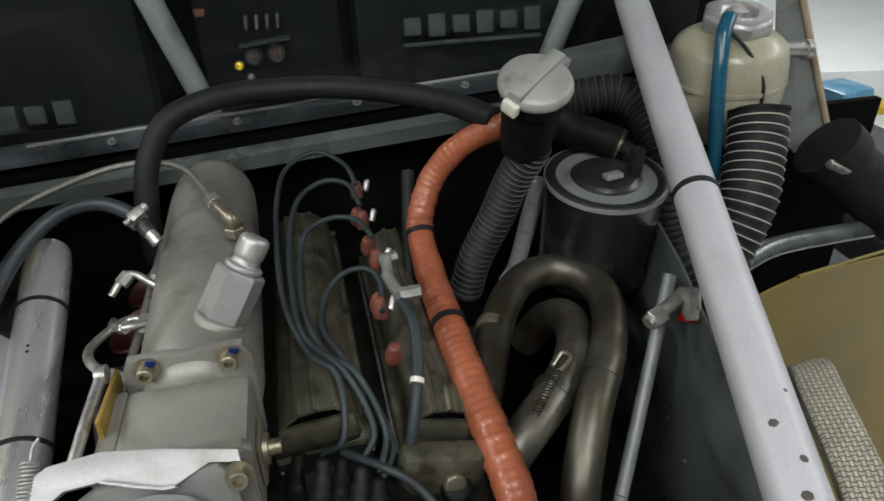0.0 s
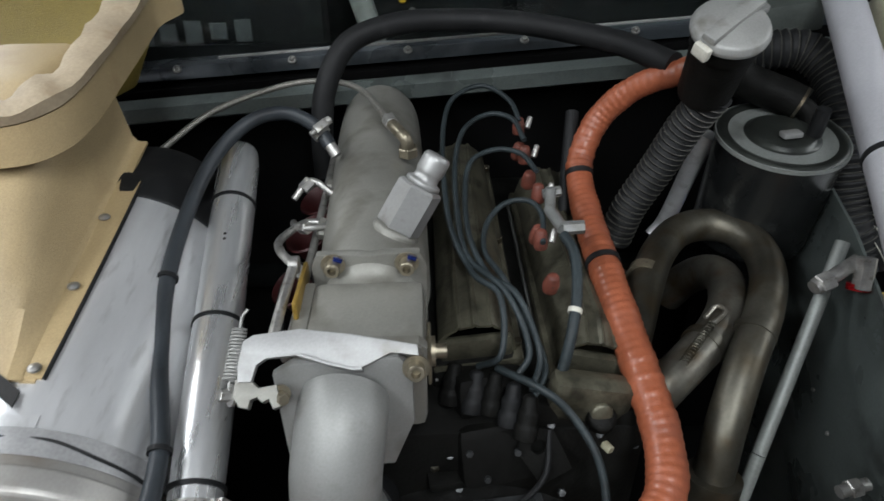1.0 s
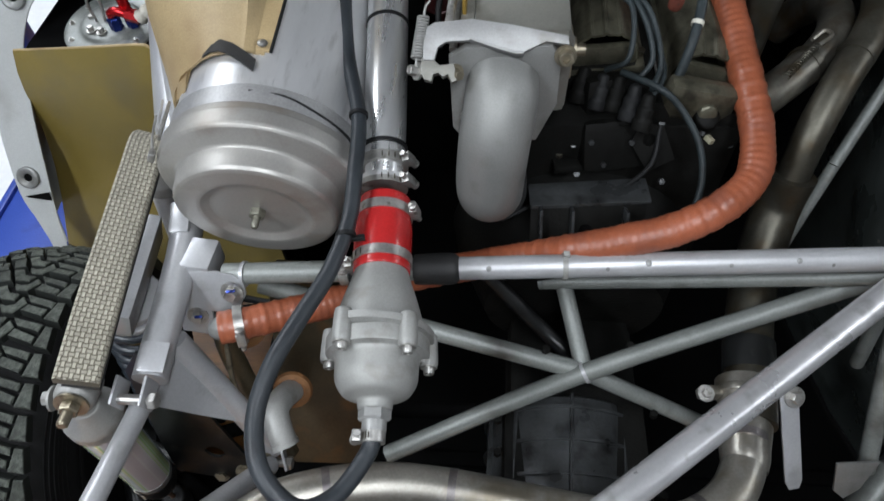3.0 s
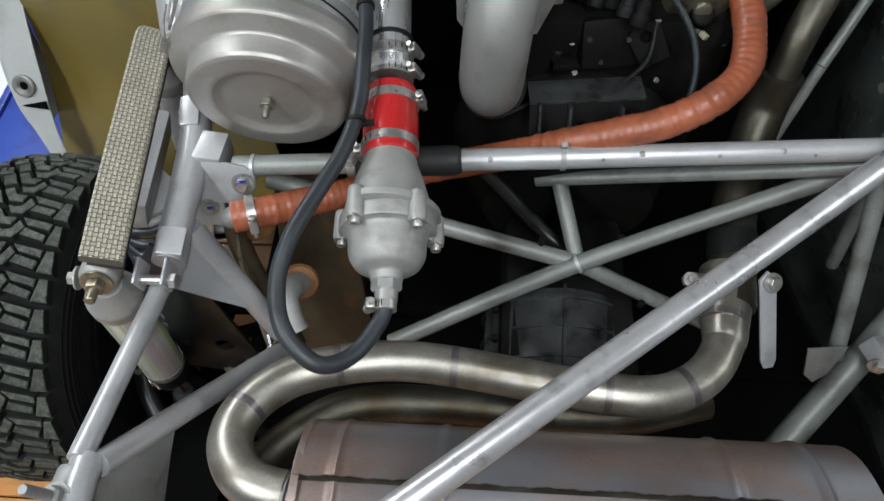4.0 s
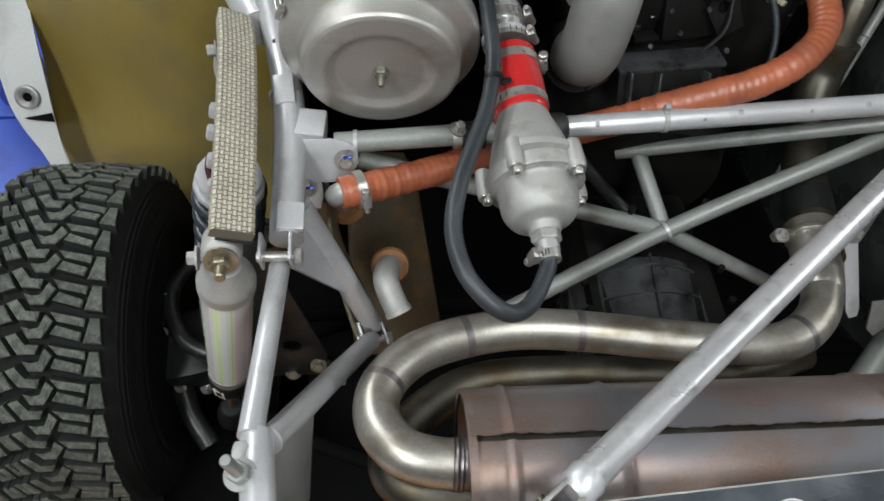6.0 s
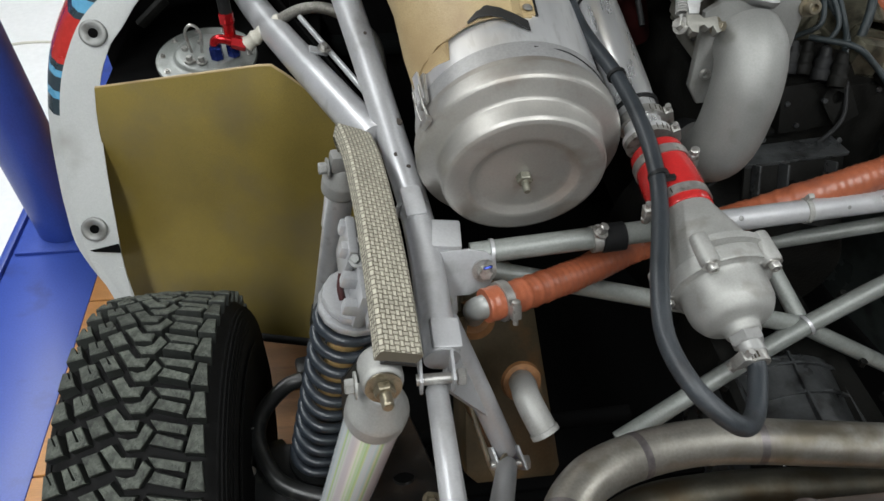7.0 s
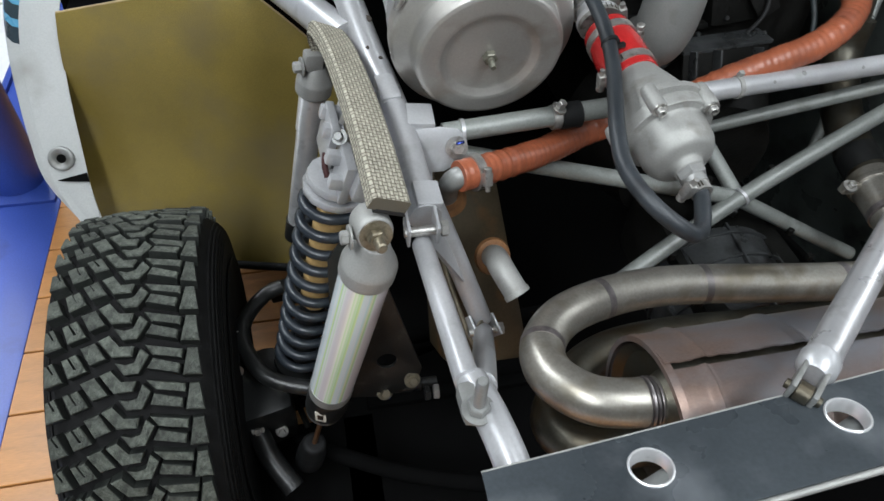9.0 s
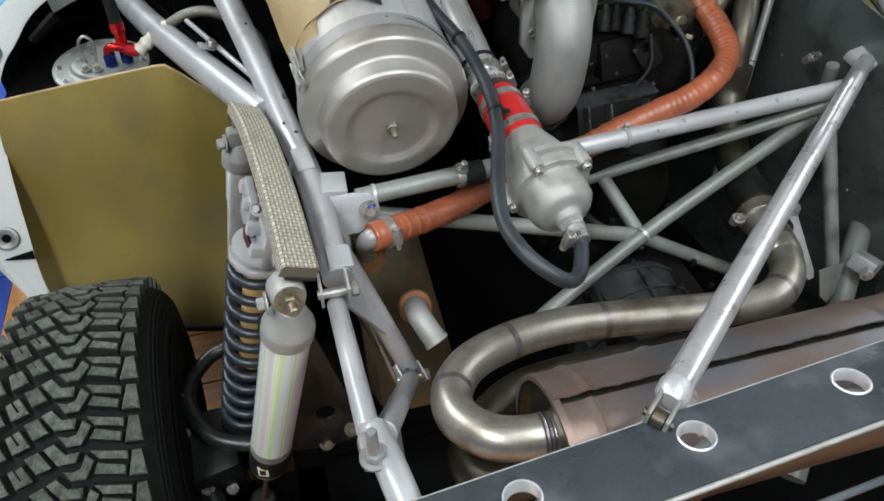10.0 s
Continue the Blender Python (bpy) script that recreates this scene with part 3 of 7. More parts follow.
smooth_out = [(p.x, p.y) for p in spline([(*q, 0) for q in F_OUT], 5)]
strip("edge_flange", smooth_in, smooth_out, 0.0, 0.004, PRIMER)

part("lower_edge", grid_sheet([[on_fender(-0.02, -0.07, 0.002), on_fender(0.046, -0.09, 0.002)], [on_fender(0.012, -0.15, 0.002), on_fender(0.052, -0.16, 0.002)], [on_fender(0.05, -0.27, 0.002), on_fender(0.075, -0.27, 0.002)]], 0.004), PRIMER, fender)
for v, u in ((0.0, 0.0), (0.39, 0.061)):
    c = on_fender(u, v, 0.0135)
    nrm = FU.cross(FV)
    ring = part("fastener_cup", lathe([(-0.008, 0.026), (0.001, 0.0255), (0.0028, 0.0225), (0.0025, 0.0195), (0.0005, 0.0155), (-0.002, 0.0105), (-0.004, 0.0095), (-0.004, 0)], c, nrm, 32), SILVER_WORN, fender, "dished dull body fastener")
    # black disc for the shade down the bore
    part("fastener_bore_shade", lathe([(0, 0), (0, 0.0094), (0.001, 0.0092), (0.001, 0)], c - nrm * 0.0036, nrm, 24), BLACK_MATT_SHADE, ring)
# black patch laid on the flange for the shade in its cut-out
part("edge_notch_shade", grid_sheet([[on_fender(-0.016, -0.045, 0.011), on_fender(0.044, -0.034, 0.011)], [on_fender(-0.008, -0.048, 0.011), on_fender(0.046, -0.054, 0.011)]], 0.002), BLACK_MATT_SHADE, fender, "dark patch for a cut-out's shade at the foot of the flange")
# the outer skin with its stripes
SKIN_SETS = [((0, 22), PRIMER), ((22, 24), STRIPE_DARK), ((24, 25), STRIPE_BLUE), ((25, 27), STRIPE_DARK), ((27, 28), STRIPE_BLUE), ((28, 29), STRIPE_DARK), ((29, 35), STRIPE_RED), ((35, 36), STRIPE_DARK), ((36, 38), STRIPE_BLUE), ((38, 40), STRIPE_DARK), ((40, 42), STRIPE_BLUE), ((42, 45), STRIPE_DARK)]
skin = None
for (a, b), mt in SKIN_SETS:
    rows = []
    for u, v in smooth_out[a:b + 1]:
        p = on_fender(u, v, 0.0)
        rows.append([p, p + Vector((-0.016, 0.008, 0.001)), p + Vector((-0.032, 0.03, 0.004)), p + Vector((-0.044, 0.08, 0.010)), p + Vector((-0.048, 0.22, 0.02))])
    part("body_skin" if mt is PRIMER else "livery_stripe", grid_sheet(rows, 0.003), mt, fender)


def liner(x_sign, x_mid, name):
    def place(x, y, z):
        return (x_mid + x_sign * (x + 0.07), y, z)
    rows = []
    for i in range(13):
        f = i / 12
        row = []
        for k in range(25):
            g = k / 24
            top = Vector((-1.174, 0.862, 0.803)).lerp(Vector((-0.640, 0.735, 0.931)), g)
            if g > 0.66:
                top.z -= 0.70 * (g - 0.66) ** 1.12
            low = Vector((-1.265, 0.765, 0.28)).lerp(Vector((-0.640, 0.64, 0.225)), g)
            p = top.lerp(low, f)
            p.y += 0.05 * math.sin(math.pi * f) - 0.018 * math.sin(math.pi * g) - 0.07 * max(0, 0.12 - f) / 0.12 * -1 * 0.4
            p.z += 0.010 * math.sin(math.pi * g) * (1 - f)
            row.append(place(*p))
        rows.append(row)
    return rows


left_liner = thing("wheel_arch_liner", "mustard yellow composite wheel arch liner", "liner", (-1.0, 0.72, 0.28), "arch liners")
part("shell", grid_sheet(liner(1, -0.07, ""), 0.004), KEVLAR, left_liner)
part("cut_edge", sweep(bmesh.new(), [Vector(q) + Vector((0, 0, 0.001)) for q in liner(1, -0.07, "")[0]], 0.0028, 8), KEVLAR_PALE, left_liner, "raw cut edge of the composite")
part("seal_strip", sweep(bmesh.new(), [Vector(q) for q in liner(1, -0.07, "")[12]], 0.012, 10), BLACK_RUBBER, left_liner, "black rubber edge strip")


right_liner = thing("wheel_arch_liner", "mustard yellow composite wheel arch liner", "liner", (0.86, 0.72, 0.28), "arch liners")
part("shell", grid_sheet([[(1.34 - 0.74 * g, 0.885 - 0.13 * g - 0.02 * math.sin(math.pi * g) - 0.09 * f + 0.05 * math.sin(math.pi * f), (0.975 + 0.03 * g - 0.25 * max(0, g - 0.8)) * (1 - f) + 0.30 * f) for g in (k / 14 for k in range(15))] for f in (i / 12 for i in range(13))], 0.004), KEVLAR, right_liner)
part("cut_edge", tube([(1.34, 0.885, 0.977), (0.97, 0.81, 0.99), (0.75, 0.765, 0.999)], 0.0035, 10), KEVLAR, right_liner)
# near-black sheets that stand in for the shade behind the liner
solo("inner_arch_wall", box((-0.98, 1.30, 0.66), (0.62, 0.02, 0.8), bevel=0.004), BLACK_MATT_SHADE, "inner wheel arch bulkhead, near-black for shade", "panel")
solo("arch_divider", grid_sheet([[(-0.62, 0.62, 0.80), (-0.66, 0.80, 0.80), (-0.90, 1.29, 0.86)], [(-0.62, 0.62, 0.15), (-0.66, 0.80, 0.15), (-0.90, 1.29, 0.15)]], 0.006), BLACK_MATT_SHADE, "near-black sheet for the shade between arch and engine bay", "panel")
solo("inner_arch_shelf", box((-0.955, 1.09, 0.785), (0.42, 0.40, 0.02), bevel=0.004), BLACK_MATT_SHADE, "near-black sheet for the shade behind the wheel arch liner", "panel")

# ---- fuel tank fittings behind the liner ----
tp = thing("fuel_pump_plate", "round alloy fuel pump plate with hose fittings", "fuel fitting", (-0.96, 0.935, 0.795))
part("collar", lathe([(0, 0), (0, 0.085), (0.04, 0.085), (0.04, 0)], (-0.96, 0.935, 0.795), (0, -0.1, 1), 40), CAST_DIRTY_SHADED, tp)
# alloy disc coloured dull grey to hold the scoop rim's shade
part("disc", lathe(rounded([(0, 0), (0, 0.098), (0.010, 0.098), (0.010, 0.062), (0.020, 0.058), (0.020, 0)], 3), (-0.96, 0.932, 0.832), (0, -0.1, 1), 48), GREY_TUBE, tp)
for k in range(10):
    a = 2 * math.pi * k / 10
    part("cap_screw", cap_screw((-0.96 + 0.084 * math.cos(a), 0.931 + 0.084 * math.sin(a), 0.842 + 0.0084 * math.sin(a)), (0, -0.1, 1), 0.004, 0.005), ZINC, tp)
for fx, fy in ((-0.934, 0.905), (-0.903, 0.915)):
    st = part("blue_fitting", hex_prism((fx, fy, 0.848), (0, 0, 1), 0.013, 0.026), BLUE_ANOD, tp, "blue anodised hose fitting")
    part("fitting_collar", lathe([(0.022, 0.011), (0.030, 0.010), (0.030, 0)], (fx, fy, 0.848), (0, 0, 1), 16), BLUE_ANOD, st)
part("red_elbow", tube([(-0.934, 0.905, 0.872), (-0.932, 0.903, 0.885), (-0.915, 0.901, 0.890), (-0.880, 0.899, 0.878)], 0.009, 14), RED_ANOD, tp, "red anodised elbow")
part("red_nut", hex_prism((-0.900, 0.9005, 0.886), (1, -0.05, -0.3), 0.0135, 0.028), RED_ANOD, tp)
part("red_riser", tube([(-0.903, 0.915, 0.872), (-0.903, 0.913, 0.905), (-0.903, 0.915, 0.940)], 0.011, 14), RED_ANOD, tp)
part("riser_nut", hex_prism((-0.903, 0.914, 0.915), (0, 0.05, 1), 0.0145, 0.022), RED_ANOD, tp)
part("lift_handle", tube([(-0.985, 0.925, 0.850), (-0.990, 0.930, 0.890), (-0.976, 0.932, 0.905), (-0.962, 0.930, 0.890), (-0.967, 0.925, 0.850)], 0.0028, 8), ZINC, tp)
for q in ((-0.985, 0.895, 0.850), (-0.962, 0.890, 0.850), (-1.0, 0.935, 0.848), (-0.972, 0.955, 0.850)):
    part("terminal", bolt(q, (0, 0, 1), 0.006, 0.009), ZINC, tp)
bh = thing("braided_fuel_hose", "braided steel hose with cream heat-shrink bands", "hose", (-0.83, 0.9, 0.89))
part("braid", tube([(-0.876, 0.899, 0.876), (-0.823, 0.900, 0.912), (-0.767, 0.885, 0.950), (-0.715, 0.875, 0.957), (-0.66, 0.865, 0.932), (-0.625, 0.855, 0.89), (-0.615, 0.86, 0.80)], 0.0105, 16), BRAID, bh)
part("sleeve", ribbed([(-0.872, 0.899, 0.879), (-0.845, 0.900, 0.898), (-0.800, 0.895, 0.929)], 0.0118, 0.0035, 0.02, 18), WHITE_PLASTIC, bh, "cream heat-shrink sleeve")
solo("fuel_riser_hose", tube([(-0.903, 0.915, 0.936), (-0.903, 0.925, 1.02), (-0.900, 0.96, 1.12), (-0.90, 1.08, 1.20)], 0.012, 14), BLACK_RUBBER, "black rubber hose on a red fitting", "hose")
solo("arch_strap", box((-1.06, 1.0, 0.90), (0.075, 0.012, 0.022), (25, -35, 20), 0.004), CAST_DIRTY_SHADED, "small grey metal strap in the arch", "bracket")
solo("arch_bracket", plate([(-0.05, -0.10), (0.04, -0.08), (0.06, 0.12), (-0.07, 0.12)], 0.006, frame_at((-1.0, 1.06, 1.02), (1, 0, 0.2), (0.1, 0.5, 0.9)), bevel=0.002), DARK_PANEL, "dark grey sheet tab above the arch", "bracket")

# ---- wheel ----
WX, WY, WZ, WR = -1.0365, 0.309, 0.3125, 0.352
WHEEL = Matrix.Translation((WX, WY, WZ)) @ Matrix.Rotation(0.025, 4, "Z") @ Matrix.Rotation(0.032, 4, "Y")
WC, WA = Vector((WX, WY, WZ)), WHEEL.to_3x3() @ Vector((1, 0, 0))
wheel = thing("wheel_and_tyre", "black rally wheel with chunky directional gravel tyre", "wheel", (WX, WY, DECK))
HALF = 0.112
carc = [(-HALF - 0.012, 0.19), (-HALF - 0.024, 0.25), (-HALF - 0.014, 0.297), (-HALF + 0.012, WR - 0.020), (0, WR - 0.015), (HALF - 0.012, WR - 0.020), (HALF + 0.014, 0.302), (HALF + 0.026, 0.255), (HALF + 0.012, 0.19)]
tyre = part("tyre", lathe(rounded(carc, 3, 0.3), WC, WA, 96), TYRE_DARK, wheel)
for r, out in ((0.236, 0.0275), (0.246, 0.0275), (0.276, 0.0205), (0.286, 0.0185), (0.294, 0.0165), (0.302, 0.0145), (0.309, 0.010), (0.315, 0.0045)):
    for s in (1, -1):
        part("sidewall_rib", lathe([(-0.0022, r - 0.002), (0, r + 0.0005), (0.0022, r + 0.002)], WC + WA * s * (HALF + out), WA, 80), TYRE_DARK, tyre)
part("rim", lathe([(-0.11, 0.05), (-0.10, 0.15), (-0.105, 0.195), (-0.115, 0.205), (0.115, 0.205), (0.10, 0.19), (0.02, 0.18), (0.01, 0.05)], WC, WA, 64), BLACK_PART, wheel)
part("hub", lathe([(-0.02, 0.0), (-0.02, 0.075), (0.10, 0.075), (0.14, 0.05), (0.14, 0)], WC, WA, 32), BLACK_PART, wheel)
# tread over one pitch: three slanting slotted blocks, a leaning block with a foot, a tick, two cross bars and a shoulder
# block; corners in metres across and round the tyre, and whether the block is slotted
PITCHES = 42
COLS = [
    ([(-0.1120, -0.0215), (-0.0860, -0.0165), (-0.0990, 0.0145), (-0.1120, 0.0100)], 1),
    ([(-0.0785, -0.0120), (-0.0535, -0.0040), (-0.0660, 0.0220), (-0.0880, 0.0160)], 1),
    ([(-0.0475, 0.0030), (-0.0255, 0.0085), (-0.0410, 0.0360), (-0.0620, 0.0295)], 1),
    ([(-0.0177, 0.0100), (0.0092, 0.0085), (0.0137, 0.0230), (-0.0060, 0.0250), (-0.0208, 0.0446), (-0.0365, 0.0385)], 0),
    ([(-0.0014, -0.0180), (0.0190, -0.0180), (0.0335, 0.0060), (0.0235, 0.0184), (0.0136, -0.0010), (-0.0004, -0.0030), (-0.0130, -0.0003)], 0),
    ([(0.0400, 0.0062), (0.0798, -0.0031), (0.0826, 0.0111), (0.0275, 0.0235)], 0),
    ([(0.0300, -0.0125), (0.0743, -0.0255), (0.0771, -0.0105), (0.0381, 0.0015)], 0),
    ([(0.0795, -0.0295), (0.1060, -0.0320), (0.1020, 0.0090), (0.0885, 0.0103)], 0),
]


def block_into(bm, m, outline, seed, slotted):
    """A worn tread block with a rounded-off top edge; some have a slot cut in from one end."""
    rnd = random.Random(seed)
    shape = list(outline)
    if slotted and rnd.random() < 0.85:
        (xa, ya), (xb, yb) = shape[2], shape[3]
        f, deep = rnd.uniform(0.40, 0.60), rnd.uniform(0.013, 0.020)
        x, y = xa + (xb - xa) * f, ya + (yb - ya) * f
        lean = (shape[1][0] - shape[2][0]) / (shape[1][1] - shape[2][1])
        shape[3:3] = [(x + 0.0014, y), (x + 0.0014 - lean * deep, y - deep), (x - 0.0012 - lean * deep, y - deep), (x - 0.0014, y)]
    cx, cy = sum(p[0] for p in shape) / len(shape), sum(p[1] for p in shape) / len(shape)
    tilt, lean, high = rnd.uniform(-0.06, 0.06), rnd.uniform(-0.06, 0.06), rnd.uniform(-0.0012, 0.0010)
    rings = [[], [], []]
    for x, y in shape:
        j, k = rnd.uniform(-0.0011, 0.0011), rnd.uniform(-0.0011, 0.0011)
        worn = rnd.uniform(0.05, 0.13)
        top = 0.0015 + high + tilt * (x - cx) + lean * (y - cy)
        rings[0].append(bm.verts.new(m @ Vector((cx + (x - cx) * 1.05, cy + (y - cy) * 1.05, -0.021))))
        rings[1].append(bm.verts.new(m @ Vector((x + j, y + k, top - 0.0022))))
        rings[2].append(bm.verts.new(m @ Vector((x + j + (cx - x) * worn, y + k + (cy - y) * worn, top))))
    n = len(shape)
    for lo, hi in ((rings[0], rings[1]), (rings[1], rings[2])):
        for k in range(n):
            bm.faces.new((lo[k], lo[(k + 1) % n], hi[(k + 1) % n], hi[k]))
    bm.faces.new(rings[2])


rest = bmesh.new()
for ci, (outline, slotted) in enumerate(COLS):
    cx = sum(p[0] for p in outline) / len(outline)
    outline = [(x - cx, y) for x, y in outline]
    meshes = []
    for k in range(5):
        bm = bmesh.new()
        block_into(bm, Matrix(), outline, 10 * ci + k, slotted)
        me = finish("tread_block", bm, TYRE, False)
        me.materials.append(TYRE_GROOVE_SHADED)
        # block walls darker than the worn tops: cleaner rubber plus painted groove shade
        for f in me.polygons:
            f.material_index = 0 if f.normal.z > 0.35 else 1
        meshes.append(me)
    for k in range(PITCHES):
        deg = (360 * k / PITCHES - 16.85) % 360
        drop = 0.0030 * (cx / 0.09) ** 2 + 0.001
        m = WHEEL @ Matrix.Rotation(-radians(deg), 4, "X") @ pose(cx, 0, WR - drop, 0, 75 * cx, 0)
        if deg < 50 or deg > 232:
            ob = new("tread_block", meshes[(k * 7 + ci + k // 5) % 5])
            ob.parent = tyre
            ob.matrix_basis = Matrix.Translation(-Vector(wheel.location) - Vector(tyre.location)) @ m
        else:
            block_into(rest, m, outline, k, slotted)
tagged(part("tread_underside", rest, TYRE, tyre, "tread out of sight round the tyre", False), kind="stuff")

# ---- tubular frame ----
fr = thing("rear_subframe", "silver painted tubular rear subframe", "car frame", (-0.1, 0.25, 0.64))


def rail(name, pts, r, mat=SILVER, seg=20):
    return part(name, tube(pts, r, seg), mat, fr)


rail("cross_tube", [(-0.262, 0.2873, 0.9219), (0.36, 0.302, 0.961)], 0.0155)
# left end in darker grey: dirty paint, and the filter's shade put into colour
rail("cross_tube_end", [(-0.53, 0.281, 0.905), (-0.262, 0.2873, 0.9219)], 0.0148, GREY_TUBE)
rail("lower_cross_tube", [(-0.087, 0.355, 0.801), (-0.058, 0.351, 0.81), (0.29, 0.296, 0.924), (0.35, 0.287, 0.944)], 0.0115, GREY_TUBE)
rail("upright", [(-0.059, 0.357, 0.804), (-0.030, 0.244, 0.756)], 0.0125, GREY_TUBE)
rail("diagonal_brace", [(-0.317, 0.137, 0.636), (-0.028, 0.227, 0.761), (0.343, 0.307, 0.919)], 0.0135, GREY_TUBE)
rail("diagonal_brace", [(-0.500, 0.302, 0.849), (-0.257, 0.267, 0.799), (-0.037, 0.235, 0.754)], 0.0135, GREY_TUBE)
rail("diagonal_brace", [(-0.027, 0.235, 0.749), (0.143, 0.209, 0.659), (0.233, 0.192, 0.614)], 0.0125, GREY_TUBE)
rail("main_rail", [(-0.787, 1.042, 1.304), (-0.676, 0.676, 1.083), (-0.617, 0.462, 0.954), (-0.593, 0.322, 0.920), (-0.585, 0.122, 0.901)], 0.0215, SILVER, 24)
rail("arch_rail", [(-0.641, 0.472, 0.949), (-0.856, 1.0, 0.895), (-0.959, 1.322, 0.874)], 0.028, SILVER, 24)
rail("arch_rail_edge", [(-0.628, 0.512, 0.972), (-0.762, 0.862, 0.948)], 0.005, SILVER)

rail("lower_stay", [(-0.490, 0.105, 0.655), (-0.537, -0.028, 0.804), (-0.579, -0.143, 0.929)], 0.0145, SILVER)
rail("end_tube", [(-0.590, -0.138, 0.934), (-0.583, -0.185, 0.946), (-0.576, -0.235, 0.945), (-0.570, -0.285, 0.928)], 0.0165, SILVER)
part("rail_clip", box((-0.726, 0.715, 0.962), (0.032, 0.014, 0.005), (20, 25, 20), 0.0015), SILVER, fr)
part("clip_bolt", bolt((-0.716, 0.712, 0.968), (0.2, -0.3, 0.9), 0.006, 0.008), ZINC, fr)
# weld beads round the joints
for c, d, r in (((-0.028, 0.228, 0.760), (0.6, 0.17, 0.27), 0.0155), ((-0.502, 0.281, 0.906), (1, 0, 0), 0.0172), ((-0.599, 0.352, 0.926), (0.1, -1, -0.2), 0.0228)):
    part("weld_bead", band(c, d, r - 0.001, 0.005), SILVER, fr)
# the lug where cross tube and rail meet
part("rail_lug", box((-0.565, 0.296, 0.912), (0.045, 0.05, 0.042), (0, 4, -4), 0.004), SILVER, fr)
for dy, dz in ((0.0, 0.0),):
    part("lug_cheek", plate([(-0.045, -0.034), (0.0, -0.036), (0.026, -0.026), (0.037, -0.008), (0.036, 0.010), (0.024, 0.022), (0.0, 0.028), (-0.045, 0.028)], 0.004, frame_at((-0.535, 0.262 + dy, 0.898 + dz), (1, 0.05, 0.0), (0, 0.42, 0.9)), bevel=0.001), SILVER, fr)
lb = part("cheek_bolt", bolt((-0.515, 0.255, 0.899), (0.0, -0.9, 0.42), 0.0095, 0.010), ZINC, fr, "zinc bolt with blue marking")
part("bolt_mark", box((-0.512, 0.249, 0.911), (0.012, 0.004, 0.005), (30, 0, 10), 0.001), BLUE_ANOD, lb)
rail("drop_tube", [(-0.574, 0.182, 0.893), (-0.530, 0.156, 0.775), (-0.487, 0.130, 0.655)], 0.0165, SILVER)
part("gusset", grid_sheet([[(-0.586, 0.100, 0.874), (-0.582, 0.140, 0.880), (-0.576, 0.172, 0.886)], [(-0.556, 0.116, 0.812), (-0.552, 0.138, 0.815), (-0.548, 0.155, 0.818)], [(-0.524, 0.135, 0.745), (-0.522, 0.141, 0.746), (-0.520, 0.146, 0.747)]], 0.005), SILVER, fr)

part("side_plate", plate([(-0.030, -0.030), (0.018, -0.032), (0.024, -0.012), (0.022, 0.030), (-0.030, 0.034)], 0.005, frame_at((-0.573, 0.247, 0.853), (1, -0.1, 0.05), (0.05, 0.35, 0.93)), bevel=0.0015), SILVER, fr)
gbm = part("gusset_bolt", bolt((-0.571, 0.240, 0.860), (0.1, -0.9, 0.35), 0.0085, 0.009), ZINC, fr)
part("bolt_mark", box((-0.566, 0.233, 0.868), (0.010, 0.004, 0.005), (30, 0, 10), 0.001), BLUE_ANOD, gbm)
part("rail_pad", box((-0.579, 0.143, 0.921), (0.034, 0.040, 0.009), (6, 8, 2), 0.003), SILVER, fr)
part("rail_pad", box((-0.599, 0.347, 0.939), (0.03, 0.05, 0.02), (10, 0, 8), 0.006), SILVER, fr)
# forks at the strut joints
for c, turn in (((-0.594, 0.100, 0.909), (10, 0, 0)), ((-0.489, 0.118, 0.652), (30, 0, 20))):
    for dx in (-0.018, 0.018):
        part("fork_cheek", box((c[0] + dx, c[1], c[2]), (0.004, 0.036, 0.034), turn, 0.0015), SILVER, fr)
    part("fork_pin", lathe([(0, 0), (0, 0.0065), (0.046, 0.0065), (0.046, 0)], (c[0] - 0.023, c[1] - 0.008, c[2]), (1, 0, 0), 16), ZINC, fr)
    part("fork_nut", hex_prism((c[0] + 0.022, c[1] - 0.008, c[2]), (1, 0, 0), 0.0105, 0.010), ZINC, fr)
part("stay_gusset", grid_sheet([[(-0.581, -0.165, 0.930), (-0.566, -0.110, 0.880), (-0.552, -0.070, 0.835)], [(-0.578, -0.190, 0.915), (-0.566, -0.150, 0.862), (-0.554, -0.105, 0.822)], [(-0.575, -0.225, 0.895), (-0.566, -0.195, 0.840), (-0.557, -0.165, 0.795)]], 0.004), SILVER_WORN, fr)
part("gusset_weld", ribbed([(-0.581, -0.158, 0.937), (-0.566, -0.108, 0.886), (-0.552, -0.068, 0.841)], 0.0042, 0.0015, 0.007, 10), SILVER_WORN, fr)

# shock tower: plates and adjusters beside the rail
tower = part("shock_tower", box((-0.659, 0.287, 0.889), (0.022, 0.175, 0.055), (0, 18, 4), 0.006), SILVER, fr)
part("tower_plate", box((-0.690, 0.300, 0.905), (0.012, 0.060, 0.075), (8, 14, 6), 0.003), SILVER, tower)
part("tower_plate", box((-0.676, 0.240, 0.884), (0.014, 0.052, 0.070), (8, 14, 6), 0.003), SILVER, tower)
for yy, zz in ((0.318, 0.930), (0.282, 0.925), (0.250, 0.905), (0.222, 0.885)):
    part("tower_lug", box((-0.684, yy, zz), (0.030, 0.016, 0.020), (0, 18, 4), 0.005), SILVER, tower)
part("tower_bolt", bolt((-0.676, 0.266, 0.926), (-0.3, -0.6, 0.7), 0.0065, 0.008), SILVER_WORN, tower)
